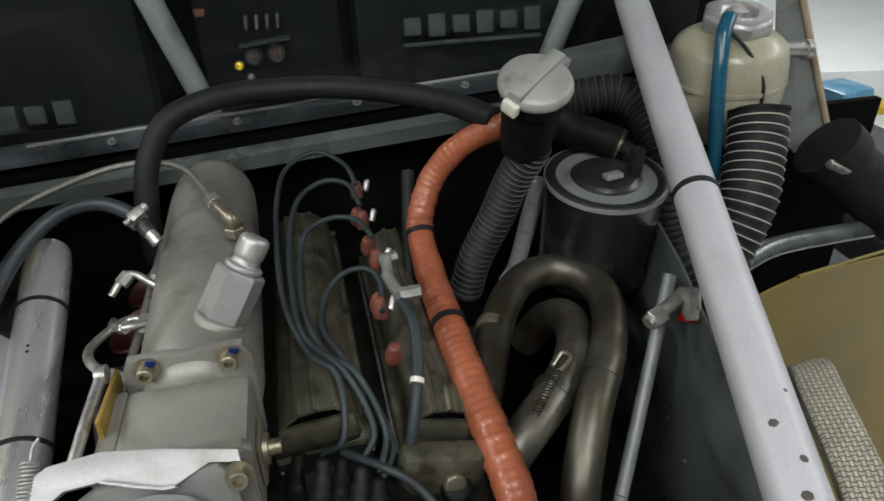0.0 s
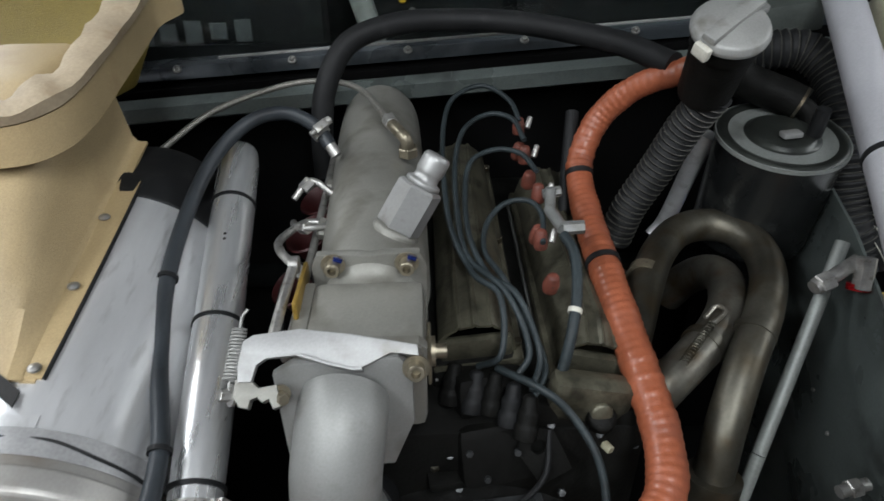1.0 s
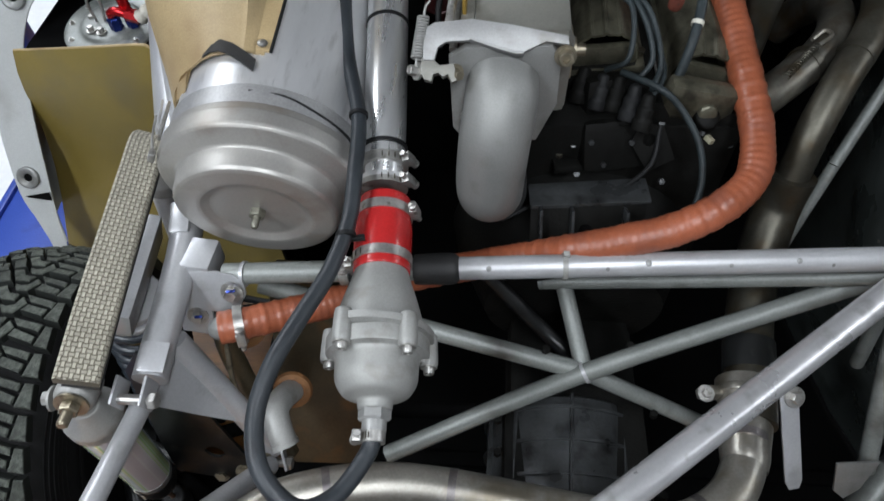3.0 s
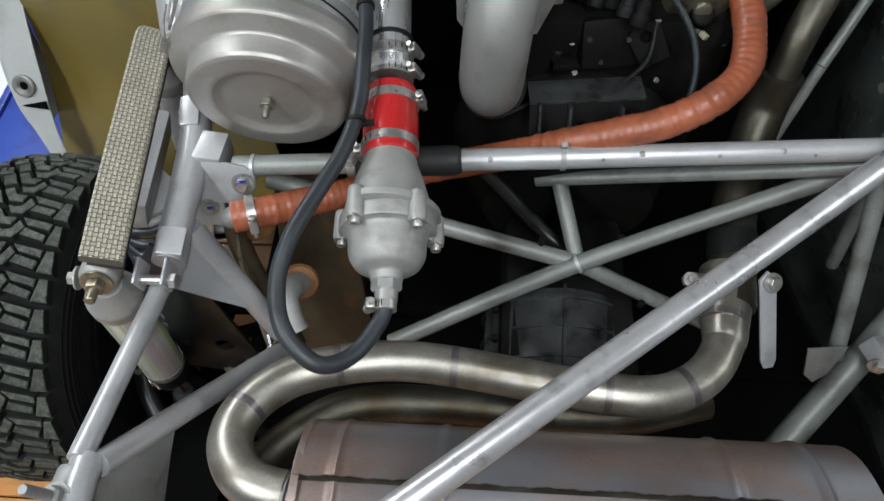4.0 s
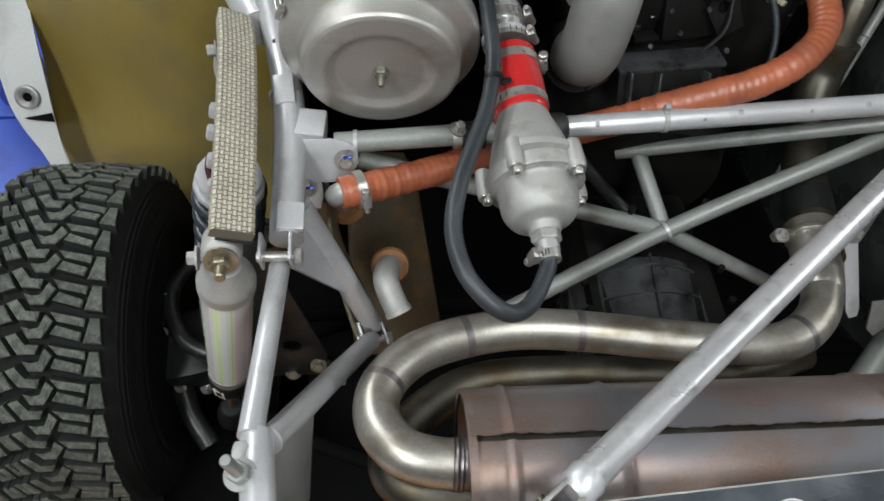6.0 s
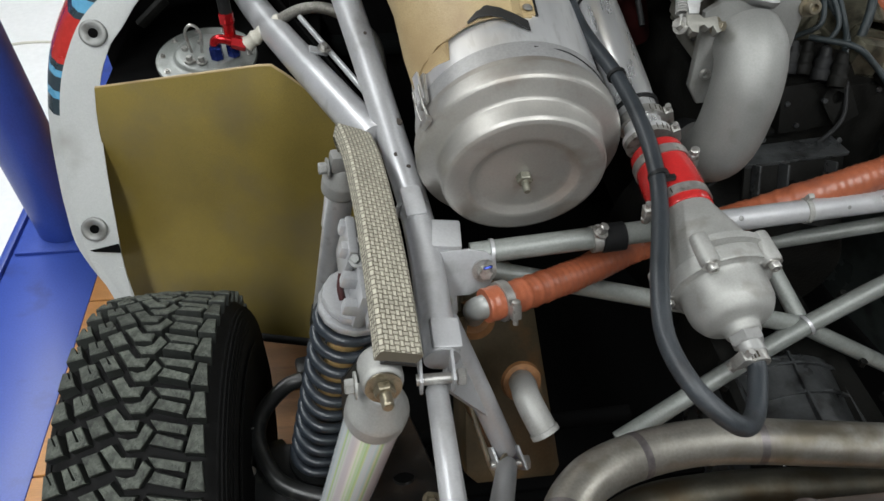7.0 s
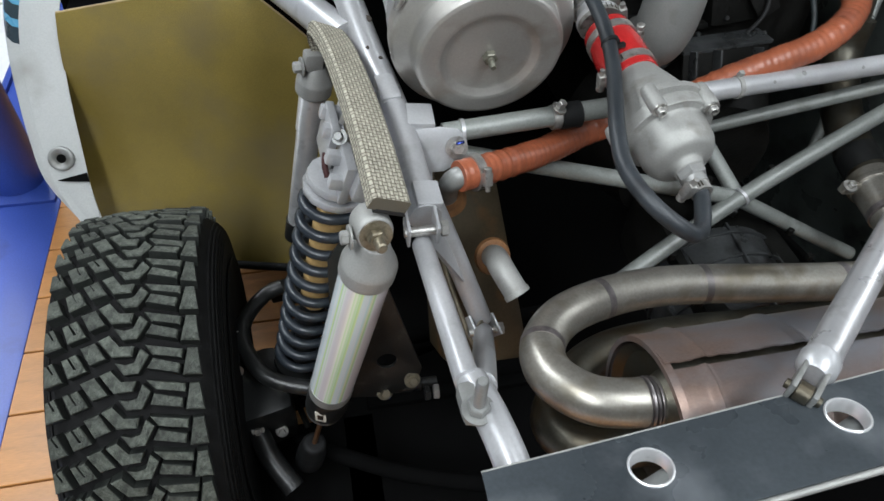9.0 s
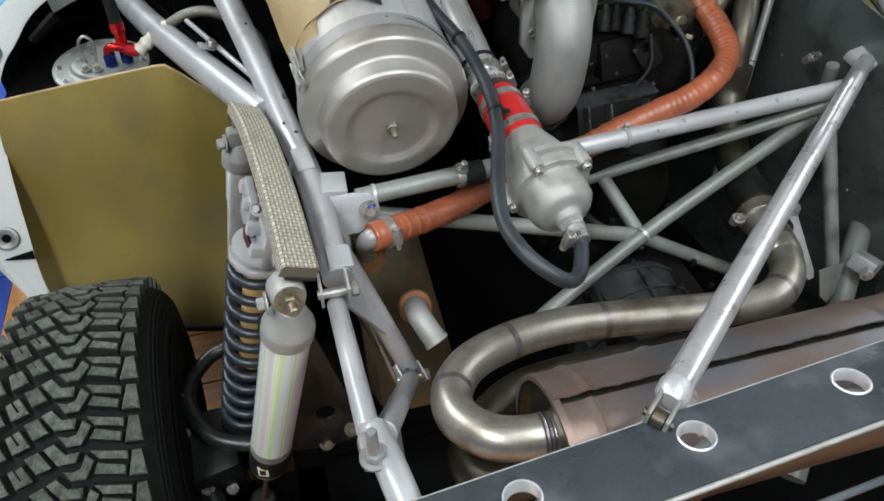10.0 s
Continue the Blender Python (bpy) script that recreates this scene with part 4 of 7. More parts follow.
part("red_hose_end", tube([(-0.697, 0.262, 0.905), (-0.700, 0.250, 0.893), (-0.698, 0.240, 0.880)], 0.0045, 10), DARK_RED, tower)

# the chips where the paint is gone
for p, s in (((-0.609, 0.477, 0.980), 0.010), ((-0.615, 0.427, 0.961), 0.006), ((-0.600, 0.407, 0.955), 0.005), ((-0.647, 0.592, 1.056), 0.004)):
    part("paint_chip", lathe([(0, s * 0.7), (0.0012, s * 0.55), (0.0013, 0)], p, (0.15, -0.35, 1), 9), CHIP, fr)

# removable struts
ls = thing("engine_bay_strut", "slim silver strut bolted to the rear panel", "strut", (-0.593, -0.028, 0.884), "struts")
part("bar", tube([(-0.594, 0.092, 0.885), (-0.594, 0.067, 0.89), (-0.595, -0.141, 0.941)], 0.013, 20), SILVER, ls)
part("end_block", box((-0.595, -0.168, 0.946), (0.029, 0.040, 0.022), (-10, 0, 0), 0.008), SILVER_WORN, ls)
part("stud", lathe([(0, 0.0058), (0.056, 0.0058), (0.059, 0.0045), (0.059, 0)], (-0.596, -0.183, 0.955), (-0.03, -0.06, 1), 14), SILVER_WORN, ls)
part("washer", lathe([(0, 0), (0, 0.0155), (0.003, 0.0155), (0.003, 0)], (-0.596, -0.183, 0.958), (-0.03, -0.06, 1), 24), SILVER_WORN, ls)
part("nut", hex_prism((-0.596, -0.183, 0.961), (-0.03, -0.06, 1), 0.0108, 0.011), SILVER_WORN, ls)
ds = thing("engine_bay_strut", "long silver diagonal strut with a forked end", "strut", (-0.31, -0.225, 0.98), "struts")
A0, A1 = Vector((-0.318, -0.235, 0.998)), Vector((0.44, 0.352, 0.975))
part("bar", tube([A0.lerp(A1, 0.03), A1], 0.0160, 28), BRIGHT_TUBE, ds)
dv = (A1 - A0).normalized()
sd = dv.cross(Vector((0, 0, 1))).normalized()

for s in (-1, 1):
    part("fork_cheek", boxed(frame_at(A0 + sd * 0.0095 * s + dv * 0.008, dv, sd), (0.040, 0.005, 0.020), 0.002), SILVER_WORN, ds)
part("rod_eye", lathe([(-0.006, 0.005), (-0.006, 0.010), (0.006, 0.010), (0.006, 0.005)], A0 - dv * 0.004, sd, 20), STEEL_DARK, ds)
part("clevis_pin", lathe([(-0.016, 0), (-0.016, 0.0048), (0.016, 0.0048), (0.016, 0)], A0 - dv * 0.004, sd, 16), STEEL_DARK, ds)
part("locknut", lathe([(-0.004, 0.012), (0.004, 0.0175), (0.018, 0.0180), (0.022, 0.016)], A0 + dv * 0.024, dv, 28), SILVER, ds)
part("apex_plate", boxed(frame_at(A1 + Vector((0.01, 0.01, 0.0)), (1, 0.3, 0), (0, 1, 0.3)), (0.07, 0.05, 0.02), 0.006), SILVER, ds)
# body stay on the far side
bs = thing("body_stay", "thick silver body stay tube with chipped paint", "stay", (0.5, 0.55, 0.95))
BA, BB, BC = Vector((0.348, 0.228, 1.115)), Vector((0.463, 0.660, 1.238)), Vector((0.64, 1.32, 1.426))
part("bar", tube([BA, BA.lerp(BB, 0.5), BB, BC], 0.027, 28), STAY_PAINT, bs)
part("cable_tie", band(BB, BB - BA, 0.027, 0.008), BLACK_RUBBER, bs, "black cable tie")
for f, dx, r in ((0.31, -0.006, 0.0048), (0.23, 0.010, 0.0042), (0.165, 0.002, 0.0052), (0.37, 0.016, 0.0025)):
    out = Vector((dx - 0.008, -0.006, 0.0)) + Vector((0, 0, 0.0255))
    q = BA.lerp(BB, f) + out.normalized() * 0.0266
    part("paint_chip", lathe([(0, r), (0.0007, r * 0.75), (0.0008, 0)], q, out, 7), CHIP, bs)
# right-hand frame
rf = thing("tube_frame", "grey-green tubes of the opposite side frame", "car frame", (0.42, 0.35, 0.5))
for a, b, r in (((0.449, 0.663, 1.121), (0.334, 0.512, 0.904), 0.009), ((0.334, 0.512, 0.904), (0.254, 0.404, 0.684), 0.009), ((0.385, 0.355, 0.927), (0.425, 0.172, 0.580), 0.0135), ((0.394, 0.375, 0.962), (0.504, 0.394, 0.513), 0.012), ((0.668, 0.383, 0.674), (0.20, -0.118, 0.383), 0.024)):
    part("tube", tube([a, b], r, 16), GREY_TUBE, rf)
part("foot_bracket", plate([(-0.03, 0.03), (0.035, 0.03), (0.02, -0.03), (0.0, -0.05), (-0.02, -0.03)], 0.004, frame_at((0.385, 0.153, 0.607), (1, 0.1, 0), (0, 0.4, 1)), bevel=0.001), SILVER_WORN, rf)
part("foot_lug", box((0.490, 0.171, 0.608), (0.05, 0.05, 0.035), (0, 20, 20), 0.005), SILVER, rf)
part("lug_bolt", bolt((0.475, 0.147, 0.607), (-0.3, -0.8, 0.3), 0.009, 0.009), ZINC, rf)
part("brake_union", tube([(0.389, 0.602, 1.098), (0.424, 0.616, 1.109), (0.449, 0.626, 1.119)], 0.009, 14), ZINC, rf)
part("union_nut", hex_prism((0.394, 0.604, 1.100), (1, 0.3, 0.2), 0.0125, 0.02), ZINC, rf)
part("union_nut", hex_prism((0.449, 0.602, 1.093), (0.1, 0.4, 0.9), 0.012, 0.04), ZINC, rf)
part("red_collar", band((0.450, 0.609, 1.092), (0.1, 0.4, 0.9), 0.0125, 0.008), RED_ANOD, rf)
part("bleed_union", tube([(0.377, 0.4245, 0.947), (0.395, 0.428, 0.949), (0.412, 0.431, 0.951)], 0.0075, 14), ZINC, rf)
part("bleed_nut", hex_prism((0.388, 0.4265, 0.948), (1, 0.19, 0.12), 0.011, 0.014), ZINC, rf)
part("pale_web", plate([(-0.01, 0.0), (0.012, 0.0), (0.014, 0.14), (0.0, 0.18), (-0.012, 0.09)], 0.003, frame_at((0.459, 0.394, 0.998), (0.8, -0.2, 0.1), (0.1, 0.8, 0.42)), bevel=0.001), GREY_TUBE, rf)
side = solo("bay_sheet", grid_sheet([[(0.55, -0.24, 1.0), (0.474, 0.224, 1.025), (0.444, 0.460, 1.067), (0.474, 0.678, 1.127), (0.524, 0.933, 1.139)], [(0.60, -0.24, 0.85), (0.50, 0.224, 0.855), (0.444, 0.460, 0.896), (0.464, 0.678, 0.977), (0.524, 0.933, 0.989)], [(0.74, -0.24, 0.16), (0.70, 0.224, 0.16), (0.62, 0.460, 0.16), (0.58, 0.678, 0.16), (0.56, 0.933, 0.16)]], 0.004), BAY_SHEET, "dark riveted engine bay side sheet", "panel")
for y, z in ((0.50, 0.80), (0.50, 0.74), (0.44, 0.80), (0.56, 0.88), (0.42, 0.70), (0.35, 0.88), (0.62, 0.90), (0.30, 0.70)):
    r = new("rivet", finish("rivet", lathe([(0, 0.0035), (0.0015, 0.003), (0.002, 0)], (0.442 + 0.16 * max(0, 0.89 - z) + 0.09 * max(0, y - 0.45) + 0.2 * max(0, 0.45 - y), y, z), (-1, -0.1, 0.15), 10), ZINC))
    r.parent = side

# ---- rear sill panel ----
rp = thing("sill_cover", "dark slate sheet panel with flanged lightening holes", "panel", (-0.1, -0.27, 0.96))
RM = frame_at((-0.07, -0.260, 1.010), (1, 0.05, 0.055), (0, 1, -0.22))
HOLES = [(-0.408 + 0.182 * k, 0.006, 0.0182) for k in range(6)]
part("sheet", plate([(-0.548, -0.043), (0.66, -0.043), (0.66, 0.040), (-0.540, 0.040)], 0.003, RM, HOLES), BLACK_SHEET, rp, smooth=False)
nz = RM.to_3x3() @ Vector((0, 0, 1))
for hx, hy, r in HOLES:
    c = RM @ Vector((hx, hy, 0.003))
    part("hole_flange", lathe([(-0.014, 0.0162), (-0.0005, 0.0164), (0.0014, 0.0170), (0.0016, 0.0180), (0.0010, 0.0188), (-0.0005, 0.0192), (-0.001, 0.0174), (-0.014, 0.0168)], c, nz, 48, caps=False), ALLOY, rp, "bright flanged hole edge")
part("sheet_lip", tube([RM @ Vector((-0.548, -0.045, -0.001)), RM @ Vector((0.66, -0.045, -0.001))], 0.003, 10), CAST, rp, "pale body edge")
part("top_lip", tube([RM @ Vector((-0.540, 0.041, 0.0015)), RM @ Vector((0.66, 0.041, 0.0015))], 0.0014, 8), CAST, rp)
part("body_edge", box((-0.02, -0.325, 0.930), (1.2, 0.008, 0.12), (14, -3, 2.9), 0.003), BLACK_SHEET, rp)
part("front_flange", box((-0.02, -0.2195, 0.983), (1.16, 0.003, 0.03), (-10, -3.1, 2.9), 0.001), BLACK_SHEET, rp)
for hx in (-0.408, -0.226, -0.044):
    part("backing_tube", lathe([(0, 0), (0, 0.014), (0.09, 0.014), (0.09, 0)], (hx - 0.065, -0.262 + 0.05 * hx, 0.965 + 0.055 * hx), (0.9, 0.3, 0), 20), PRIMER, rp)

# ---- air filter ----
FA = Vector((0, 1, 0.17)).normalized()
FC = Vector((-0.464, 0.3045, 1.0055))
af = thing("air_filter", "spun aluminium air filter canister with dished lid", "air filter", tuple(FC))
part("body", lathe([(0.066, 0.10), (0.070, 0.124), (0.30, 0.124), (0.435, 0.1235), (0.435, 0)], FC, FA, 64), ALLOY, af)
lid = part("lid", lathe(rounded([(0.0070, 0), (0.0068, 0.054), (0.0060, 0.059), (0.0030, 0.0655), (0.0008, 0.0695), (0.0, 0.074), (0.0002, 0.096), (0.0022, 0.1005), (0.0065, 0.1030), (0.022, 0.1036), (0.0300, 0.1045), (0.0330, 0.1075), (0.0395, 0.1235), (0.0412, 0.1270), (0.0440, 0.1298), (0.0485, 0.1308), (0.067, 0.1308), (0.0674, 0.1285), (0.078, 0.1275), (0.078, 0.12)], 3, 0.18), FC, FA, 96), SPUN, af, "dished spun aluminium lid")
part("centre_washer", lathe([(0.014, 0.0165), (0.009, 0.0165), (0.009, 0.006)], FC, FA, 28), LID_STEEL, lid)
part("centre_nut", hex_prism(FC + FA * 0.007, -FA, 0.0105, 0.010), LID_STEEL, lid)
part("centre_stud", lathe([(0, 0.0050), (0.016, 0.0050), (0.019, 0.0035), (0.019, 0)], FC, -FA, 14), LID_STEEL, lid)
part("tape_band", band(FC + FA * 0.090, FA, 0.1245, 0.028, 72, 0.0022), TAPE, af, "wrinkled silver tape band")
part("torn_seam", tube([FC + FA * 0.0735 + Vector((0.01, 0, 0.1265)), FC + FA * 0.075 + Vector((0.05, 0, 0.1165)), FC + FA * 0.072 + Vector((0.085, 0, 0.094)), FC + FA * 0.074 + Vector((0.112, 0, 0.060)), FC + FA * 0.073 + Vector((0.124, 0, 0.03))], 0.0022, 8), BLACK_RUBBER, af)
tag = part("tape_tag", grid_sheet([[FC + FA * (s + w) + Vector((0.1285 * math.cos(radians(a)), 0, (0.1285 + up) * math.sin(radians(a)))) for a, s, up in ((85, 0.100, 0.002), (92, 0.111, 0.004), (99, 0.121, 0.007), (106, 0.126, 0.011), (112, 0.129, 0.011), (118, 0.130, 0.008))] for w in (0.0, 0.009, 0.018)], 0.0018), BLACK_TAPE, af, "loose end of black cloth tape")
part("tape_patch", grid_sheet([[FC + FA * s + Vector((0.1272 * math.cos(radians(a)), 0, 0.1272 * math.sin(radians(a)))) for a in (74, 79, 84, 89)] for s in (0.079, 0.097)], 0.0012), ALLOY, af, "bright new piece of silver tape")
la_ = radians(152)
LR = Vector((math.cos(la_), -0.06 * math.sin(la_), math.sin(la_)))
LC = FC + FA * 0.090 + LR * 0.134
clip = part("toggle_latch", boxed(frame_at(LC, FA, FA.cross(LR)), (0.052, 0.017, 0.004), 0.0015), ZINC, af, "steel toggle latch")
part("latch_lever", boxed(frame_at(LC + LR * 0.006 + FA * 0.004, FA + LR * 0.10, FA.cross(LR)), (0.044, 0.012, 0.003), 0.001), ALLOY, clip)
for q in (-0.0065, 0.0065):
    sidev = FA.cross(LR) * q
    part("latch_wire", tube([LC - FA * 0.052 + LR * 0.001 + sidev, LC - FA * 0.03 + LR * 0.007 + sidev, LC + LR * 0.010 + sidev], 0.0016, 8), ZINC, clip)
part("latch_hook", boxed(frame_at(LC - FA * 0.054 + LR * 0.002, FA, FA.cross(LR)), (0.010, 0.018, 0.008), 0.002), ZINC, clip)
part("rubber_collar", lathe(rounded([(0.425, 0.120), (0.425, 0.1265), (0.46, 0.127), (0.50, 0.120), (0.54, 0.105), (0.58, 0.085), (0.58, 0)], 3, 0.25), FC, FA, 56), BLACK_RUBBER, af)

# ---- intake scoop over the filter ----
sc = thing("intake_scoop", "pale mustard composite intake scoop over the filter", "air scoop", (-0.55, 0.62, 1.10))


def scoop_row(f):
    y = 0.432 + 0.283 * f
    centre = FC + FA * ((y - FC.y) / FA.y)
    R = 0.1275
    top = min(0.142 + 0.155 * f ** 0.95, 1.352 - centre.z)
    pts = []
    for k in range(5):
        a = radians(158 + 14 * f - 6.5 * k)
        rr = R + 0.010 * min(1, k / 4) * (0.3 + 0.7 * f)
        pts.append(centre + Vector((rr * math.cos(a), 0, rr * math.sin(a))))
    left = -0.126 - 0.090 * f + 0.012 * f * f
    hump = [(left, 0.10), (left + 0.003, 0.5 * (0.10 + top)), (left + 0.012, top - 0.03), (left + 0.03, top - 0.008), (0.5 * left, top), (-0.045, top - 0.001), (-0.027, top - 0.007), (-0.014, top - 0.021), (-0.006, 0.5 * (top + R) + 0.002), (0.001, R + 0.008), (0.006, R + 0.001)]
    for x, z in hump:
        round_z = math.sqrt(max(0.0, R * R - x * x)) + 0.003
        z = round_z + (z - round_z) * min(1.0, 0.12 + 3.5 * f)
        pts.append(centre + Vector((x, 0, z)))
    for k in range(4):
        a = radians(86.5 - 1.6 * k)
        pts.append(centre + Vector((R * math.cos(a), 0, R * math.sin(a))))
    return pts


part("duct", grid_sheet([scoop_row(i / 9) for i in range(13)], 0.004), KEVLAR_PALE, sc)
RIM = [(-0.785, 0.60), (-0.605, 0.590), (-0.495, 0.587), (-0.452, 0.612), (-0.438, 0.67), (-0.445, 0.81), (-0.455, 0.96), (-0.46, 1.05), (-0.785, 1.08), (-0.855, 0.86), (-0.835, 0.64)]


def rim_loop(grow, z, wob=0.0):
    pts = spline([(x, y, 0) for x, y in [*RIM, RIM[0]]], 5)[:-1]
    c = Vector((-0.62, 0.82, 0))
    out = []
    for i, p in enumerate(pts):
        d = (p - c).normalized()
        q = p + d * (grow + wob * math.sin(i * 1.7) * 0.6 + wob * math.sin(i * 0.63))
        out.append(Vector((q.x, q.y, z + 0.06 * (q.y - 0.6) + wob * 0.8 * math.sin(i * 0.9))))
    return out


def loop_sheet(loops, thick):
    rows = [[*l, l[0]] for l in loops]
    bm = grid_sheet(rows, 0)
    bmesh.ops.remove_doubles(bm, verts=bm.verts, dist=1e-5)
    bmesh.ops.recalc_face_normals(bm, faces=bm.faces)
    if thick:
        bmesh.ops.solidify(bm, geom=list(bm.faces), thickness=thick)
    return bm


part("collar_wall", loop_sheet([rim_loop(0.004, 1.300), rim_loop(0.004, 1.325), rim_loop(0.004, 1.342)], 0.005), KEVLAR_PALE, sc)
part("rim_flange", loop_sheet([rim_loop(0.006, 1.344), rim_loop(0.010, 1.357, 0.002), rim_loop(-0.008, 1.364, 0.003), rim_loop(-0.032, 1.362, 0.006), rim_loop(-0.036, 1.355, 0.006)], 0), RAW_EDGE, sc, "rough sanded rim flange")
part("inner_wall", loop_sheet([rim_loop(-0.034, 1.358, 0.005), rim_loop(-0.05, 1.29), rim_loop(-0.10, 1.22), rim_loop(-0.25, 1.20)], 0), KEVLAR, sc)
part("side_flange", grid_sheet([[FC + FA * s + Vector((0.1285 * math.cos(radians(a)), 0, 0.1285 * math.sin(radians(a)))) for a in (93, 86, 80 - 3 * g)] for s, g in ((0.134, 0.2), (0.17, 0.4), (0.20, 0.6), (0.28, 1.0), (0.36, 1.3), (0.43, 1.5))], 0.003), KEVLAR_PALE, sc)
part("seam_line", tube([FC + FA * s + Vector((0.1272 * math.cos(radians(a)), 0, 0.1272 * math.sin(radians(a)))) for s, a in ((0.134, 78.6), (0.20, 77.4), (0.28, 76.2), (0.36, 75.3), (0.43, 74.7))], 0.0022, 8), BLACK_RUBBER, sc, "black sealant line")
for y, a in ((0.445, 83.5), (0.548, 83.5), (0.655, 84.5), (0.450, 104)):
    c = FC + FA * ((y - FC.y) / FA.y)
    rd = Vector((math.cos(radians(a)), 0, math.sin(radians(a))))
    part("rivet", lathe([(0, 0.0065), (0.002, 0.006), (0.004, 0.003), (0.004, 0)], c + rd * 0.1305, rd, 16), ZINC, sc)

# ---- coolant pipe, red joint and filter housing ----
TA, TB = Vector((-0.3026, 0.331, 1.032)), Vector((-0.335, 0.835, 1.178))
TD = (TB - TA).normalized()
cp = thing("coolant_pipe", "polished aluminium coolant pipe with black ties", "pipe", tuple(TA))
part("pipe", lathe(rounded([(0, 0), (0, 0.0275), (0.50, 0.0275), (0.535, 0.024), (0.545, 0)], 4, 0.3), TA, TD, 48), POLISHED, cp)
for s in (0.245, 0.43, 0.055):
    part("tie", band(TA + TD * s, TD, 0.0275, 0.005), BLACK_RUBBER, cp, "thin black rubber tie")
part("bead", band(TA + TD * 0.008, TD, 0.0275, 0.006, 48, 0.003), ALLOY, cp)
for k, s in enumerate((0.033, 0.004)):
    hose_clamp(cp, TA + TD * s, TD, 0.0285, (1, -0.2, 0.35))
for s in (0.36, 0.352):
    part("punch_mark", lathe([(0, 0.002), (0.0004, 0.0018), (0.0004, 0)], TA + TD * s + Vector((0.003, -0.007, 0.0266)), (0.05, -0.25, 1), 8), BLACK_RUBBER, cp)
HD = Vector((0.0145, -0.239, -0.0332)).normalized()
HO = Vector((-0.2948, 0.239, 1.018))
rj = thing("red_coolant_hose", "glossy red silicone joining hose", "hose", tuple(HO))
part("sleeve", lathe(rounded([(-0.074, 0.028), (-0.074, 0.0325), (-0.05, 0.0325), (-0.035, 0.0345), (-0.008, 0.0345), (0.006, 0.0335), (0.024, 0.0335), (0.024, 0.028)], 3, 0.3), HO, HD, 48), RED, rj)
hose_clamp(rj, HO - HD * 0.054, HD, 0.0328, (1, -0.1, 0.2))
hose_clamp(rj, HO + HD * 0.008, HD, 0.0335, (-0.9, -0.1, -0.2))
th = thing("thermostat_housing", "bead-blasted cast alloy housing with bolted flange", "housing", tuple(HO + HD * 0.1))
part("upper_body", lathe(rounded([(0.016, 0), (0.016, 0.030), (0.031, 0.033), (0.062, 0.043), (0.097, 0.052), (0.116, 0.054), (0.116, 0)], 4, 0.3), HO, HD, 48), CAST, th)
part("lower_bowl", lathe(rounded([(0.116, 0), (0.116, 0.0535), (0.124, 0.0535), (0.126, 0.046), (0.154, 0.0445), (0.168, 0.036), (0.173, 0.019), (0.184, 0.018), (0.184, 0)], 4, 0.3), HO, HD, 48), CAST, th)
HX = Vector((1, 0, 0))
HYv = HX.cross(HD).normalized()
for deg in (50, 122, 195, 268, 340):
    rd = HX * math.cos(radians(deg)) - HYv * math.sin(radians(deg))
    c = HO + HD * 0.094 + rd * 0.058
    lg = part("bolt_lug", lathe(rounded([(-0.004, 0), (-0.004, 0.0095), (0.033, 0.0105), (0.033, 0)], 3, 0.2), c, HD, 22), CAST, th)
    part("lug_web", boxed(frame_at(c + HD * 0.016 - rd * 0.008, HD, rd), (0.03, 0.018, 0.016), 0.003), CAST, th)
    part("screw", cap_screw(c + HD * 0.033, HD, 0.006, 0.008), ZINC, th)
part("drain_union", hex_prism(HO + HD * 0.180, HD, 0.0175, 0.014), MACHINED, th)
part("union_ring", lathe([(0.194, 0.013), (0.205, 0.013), (0.205, 0)], HO, HD, 24), MACHINED, th)
part("joint_flange", lathe(rounded([(0.106, 0.045), (0.106, 0.0565), (0.124, 0.0565), (0.124, 0.045)], 3, 0.12), HO, HD, 56, caps=False), CAST, th)
for a0, a1 in ((50, 122), (195, 268), (268, 340), (-20, 50)):
    rows = []
    for st in (0.092, 0.095, 0.103, 0.106):
        hi = 0.0015 if st in (0.095, 0.103) else -0.006
        rows.append([HO + HD * st + (HX * math.cos(radians(q)) - HYv * math.sin(radians(q))) * (0.0600 + hi) for q in (a0 + (a1 - a0) * k / 10 for k in range(11))])
    part("flange_bar", grid_sheet(rows, 0.004), CAST, th)
dh = thing("drain_hose", "matt dark grey rubber hose looping below the housing", "hose", (-0.39, 0.0, 1.0))
part("rubber", tube([(-0.205, 0.818, 1.200), (-0.225, 0.835, 1.222), (-0.262, 0.838, 1.240), (-0.305, 0.815, 1.240), (-0.345, 0.77, 1.215), (-0.368, 0.70, 1.180), (-0.374, 0.60, 1.145), (-0.362, 0.50, 1.108), (-0.336, 0.400, 1.088), (-0.330, 0.318, 1.078), (-0.330, 0.254, 1.063), (-0.343, 0.191, 1.054), (-0.364, 0.131, 1.054), (-0.383, 0.076, 1.052), (-0.391, 0.026, 1.041), (-0.378, -0.022, 1.030), (-0.343, -0.049, 1.010), (-0.312, -0.030, 0.990), (-0.288, 0.012, 0.985), (-0.2825, 0.034, 0.9895)], 0.0094, 18), HOSE_GREY, dh)
for p, d in (((-0.331, 0.235, 1.0595), (0.1, -0.9, -0.2)), ((-0.336, 0.40, 1.088), (0.1, -1, -0.2)), ((-0.374, 0.60, 1.145), (0, -1, -0.35))):
    part("tie", band(p, d, 0.0102, 0.005, 28), BLACK_RUBBER, dh, "black cable tie")
part("tie_tail", box((-0.318, 0.235, 1.056), (0.016, 0.006, 0.006), (0, 0, 10), 0.001), BLACK_RUBBER, dh)
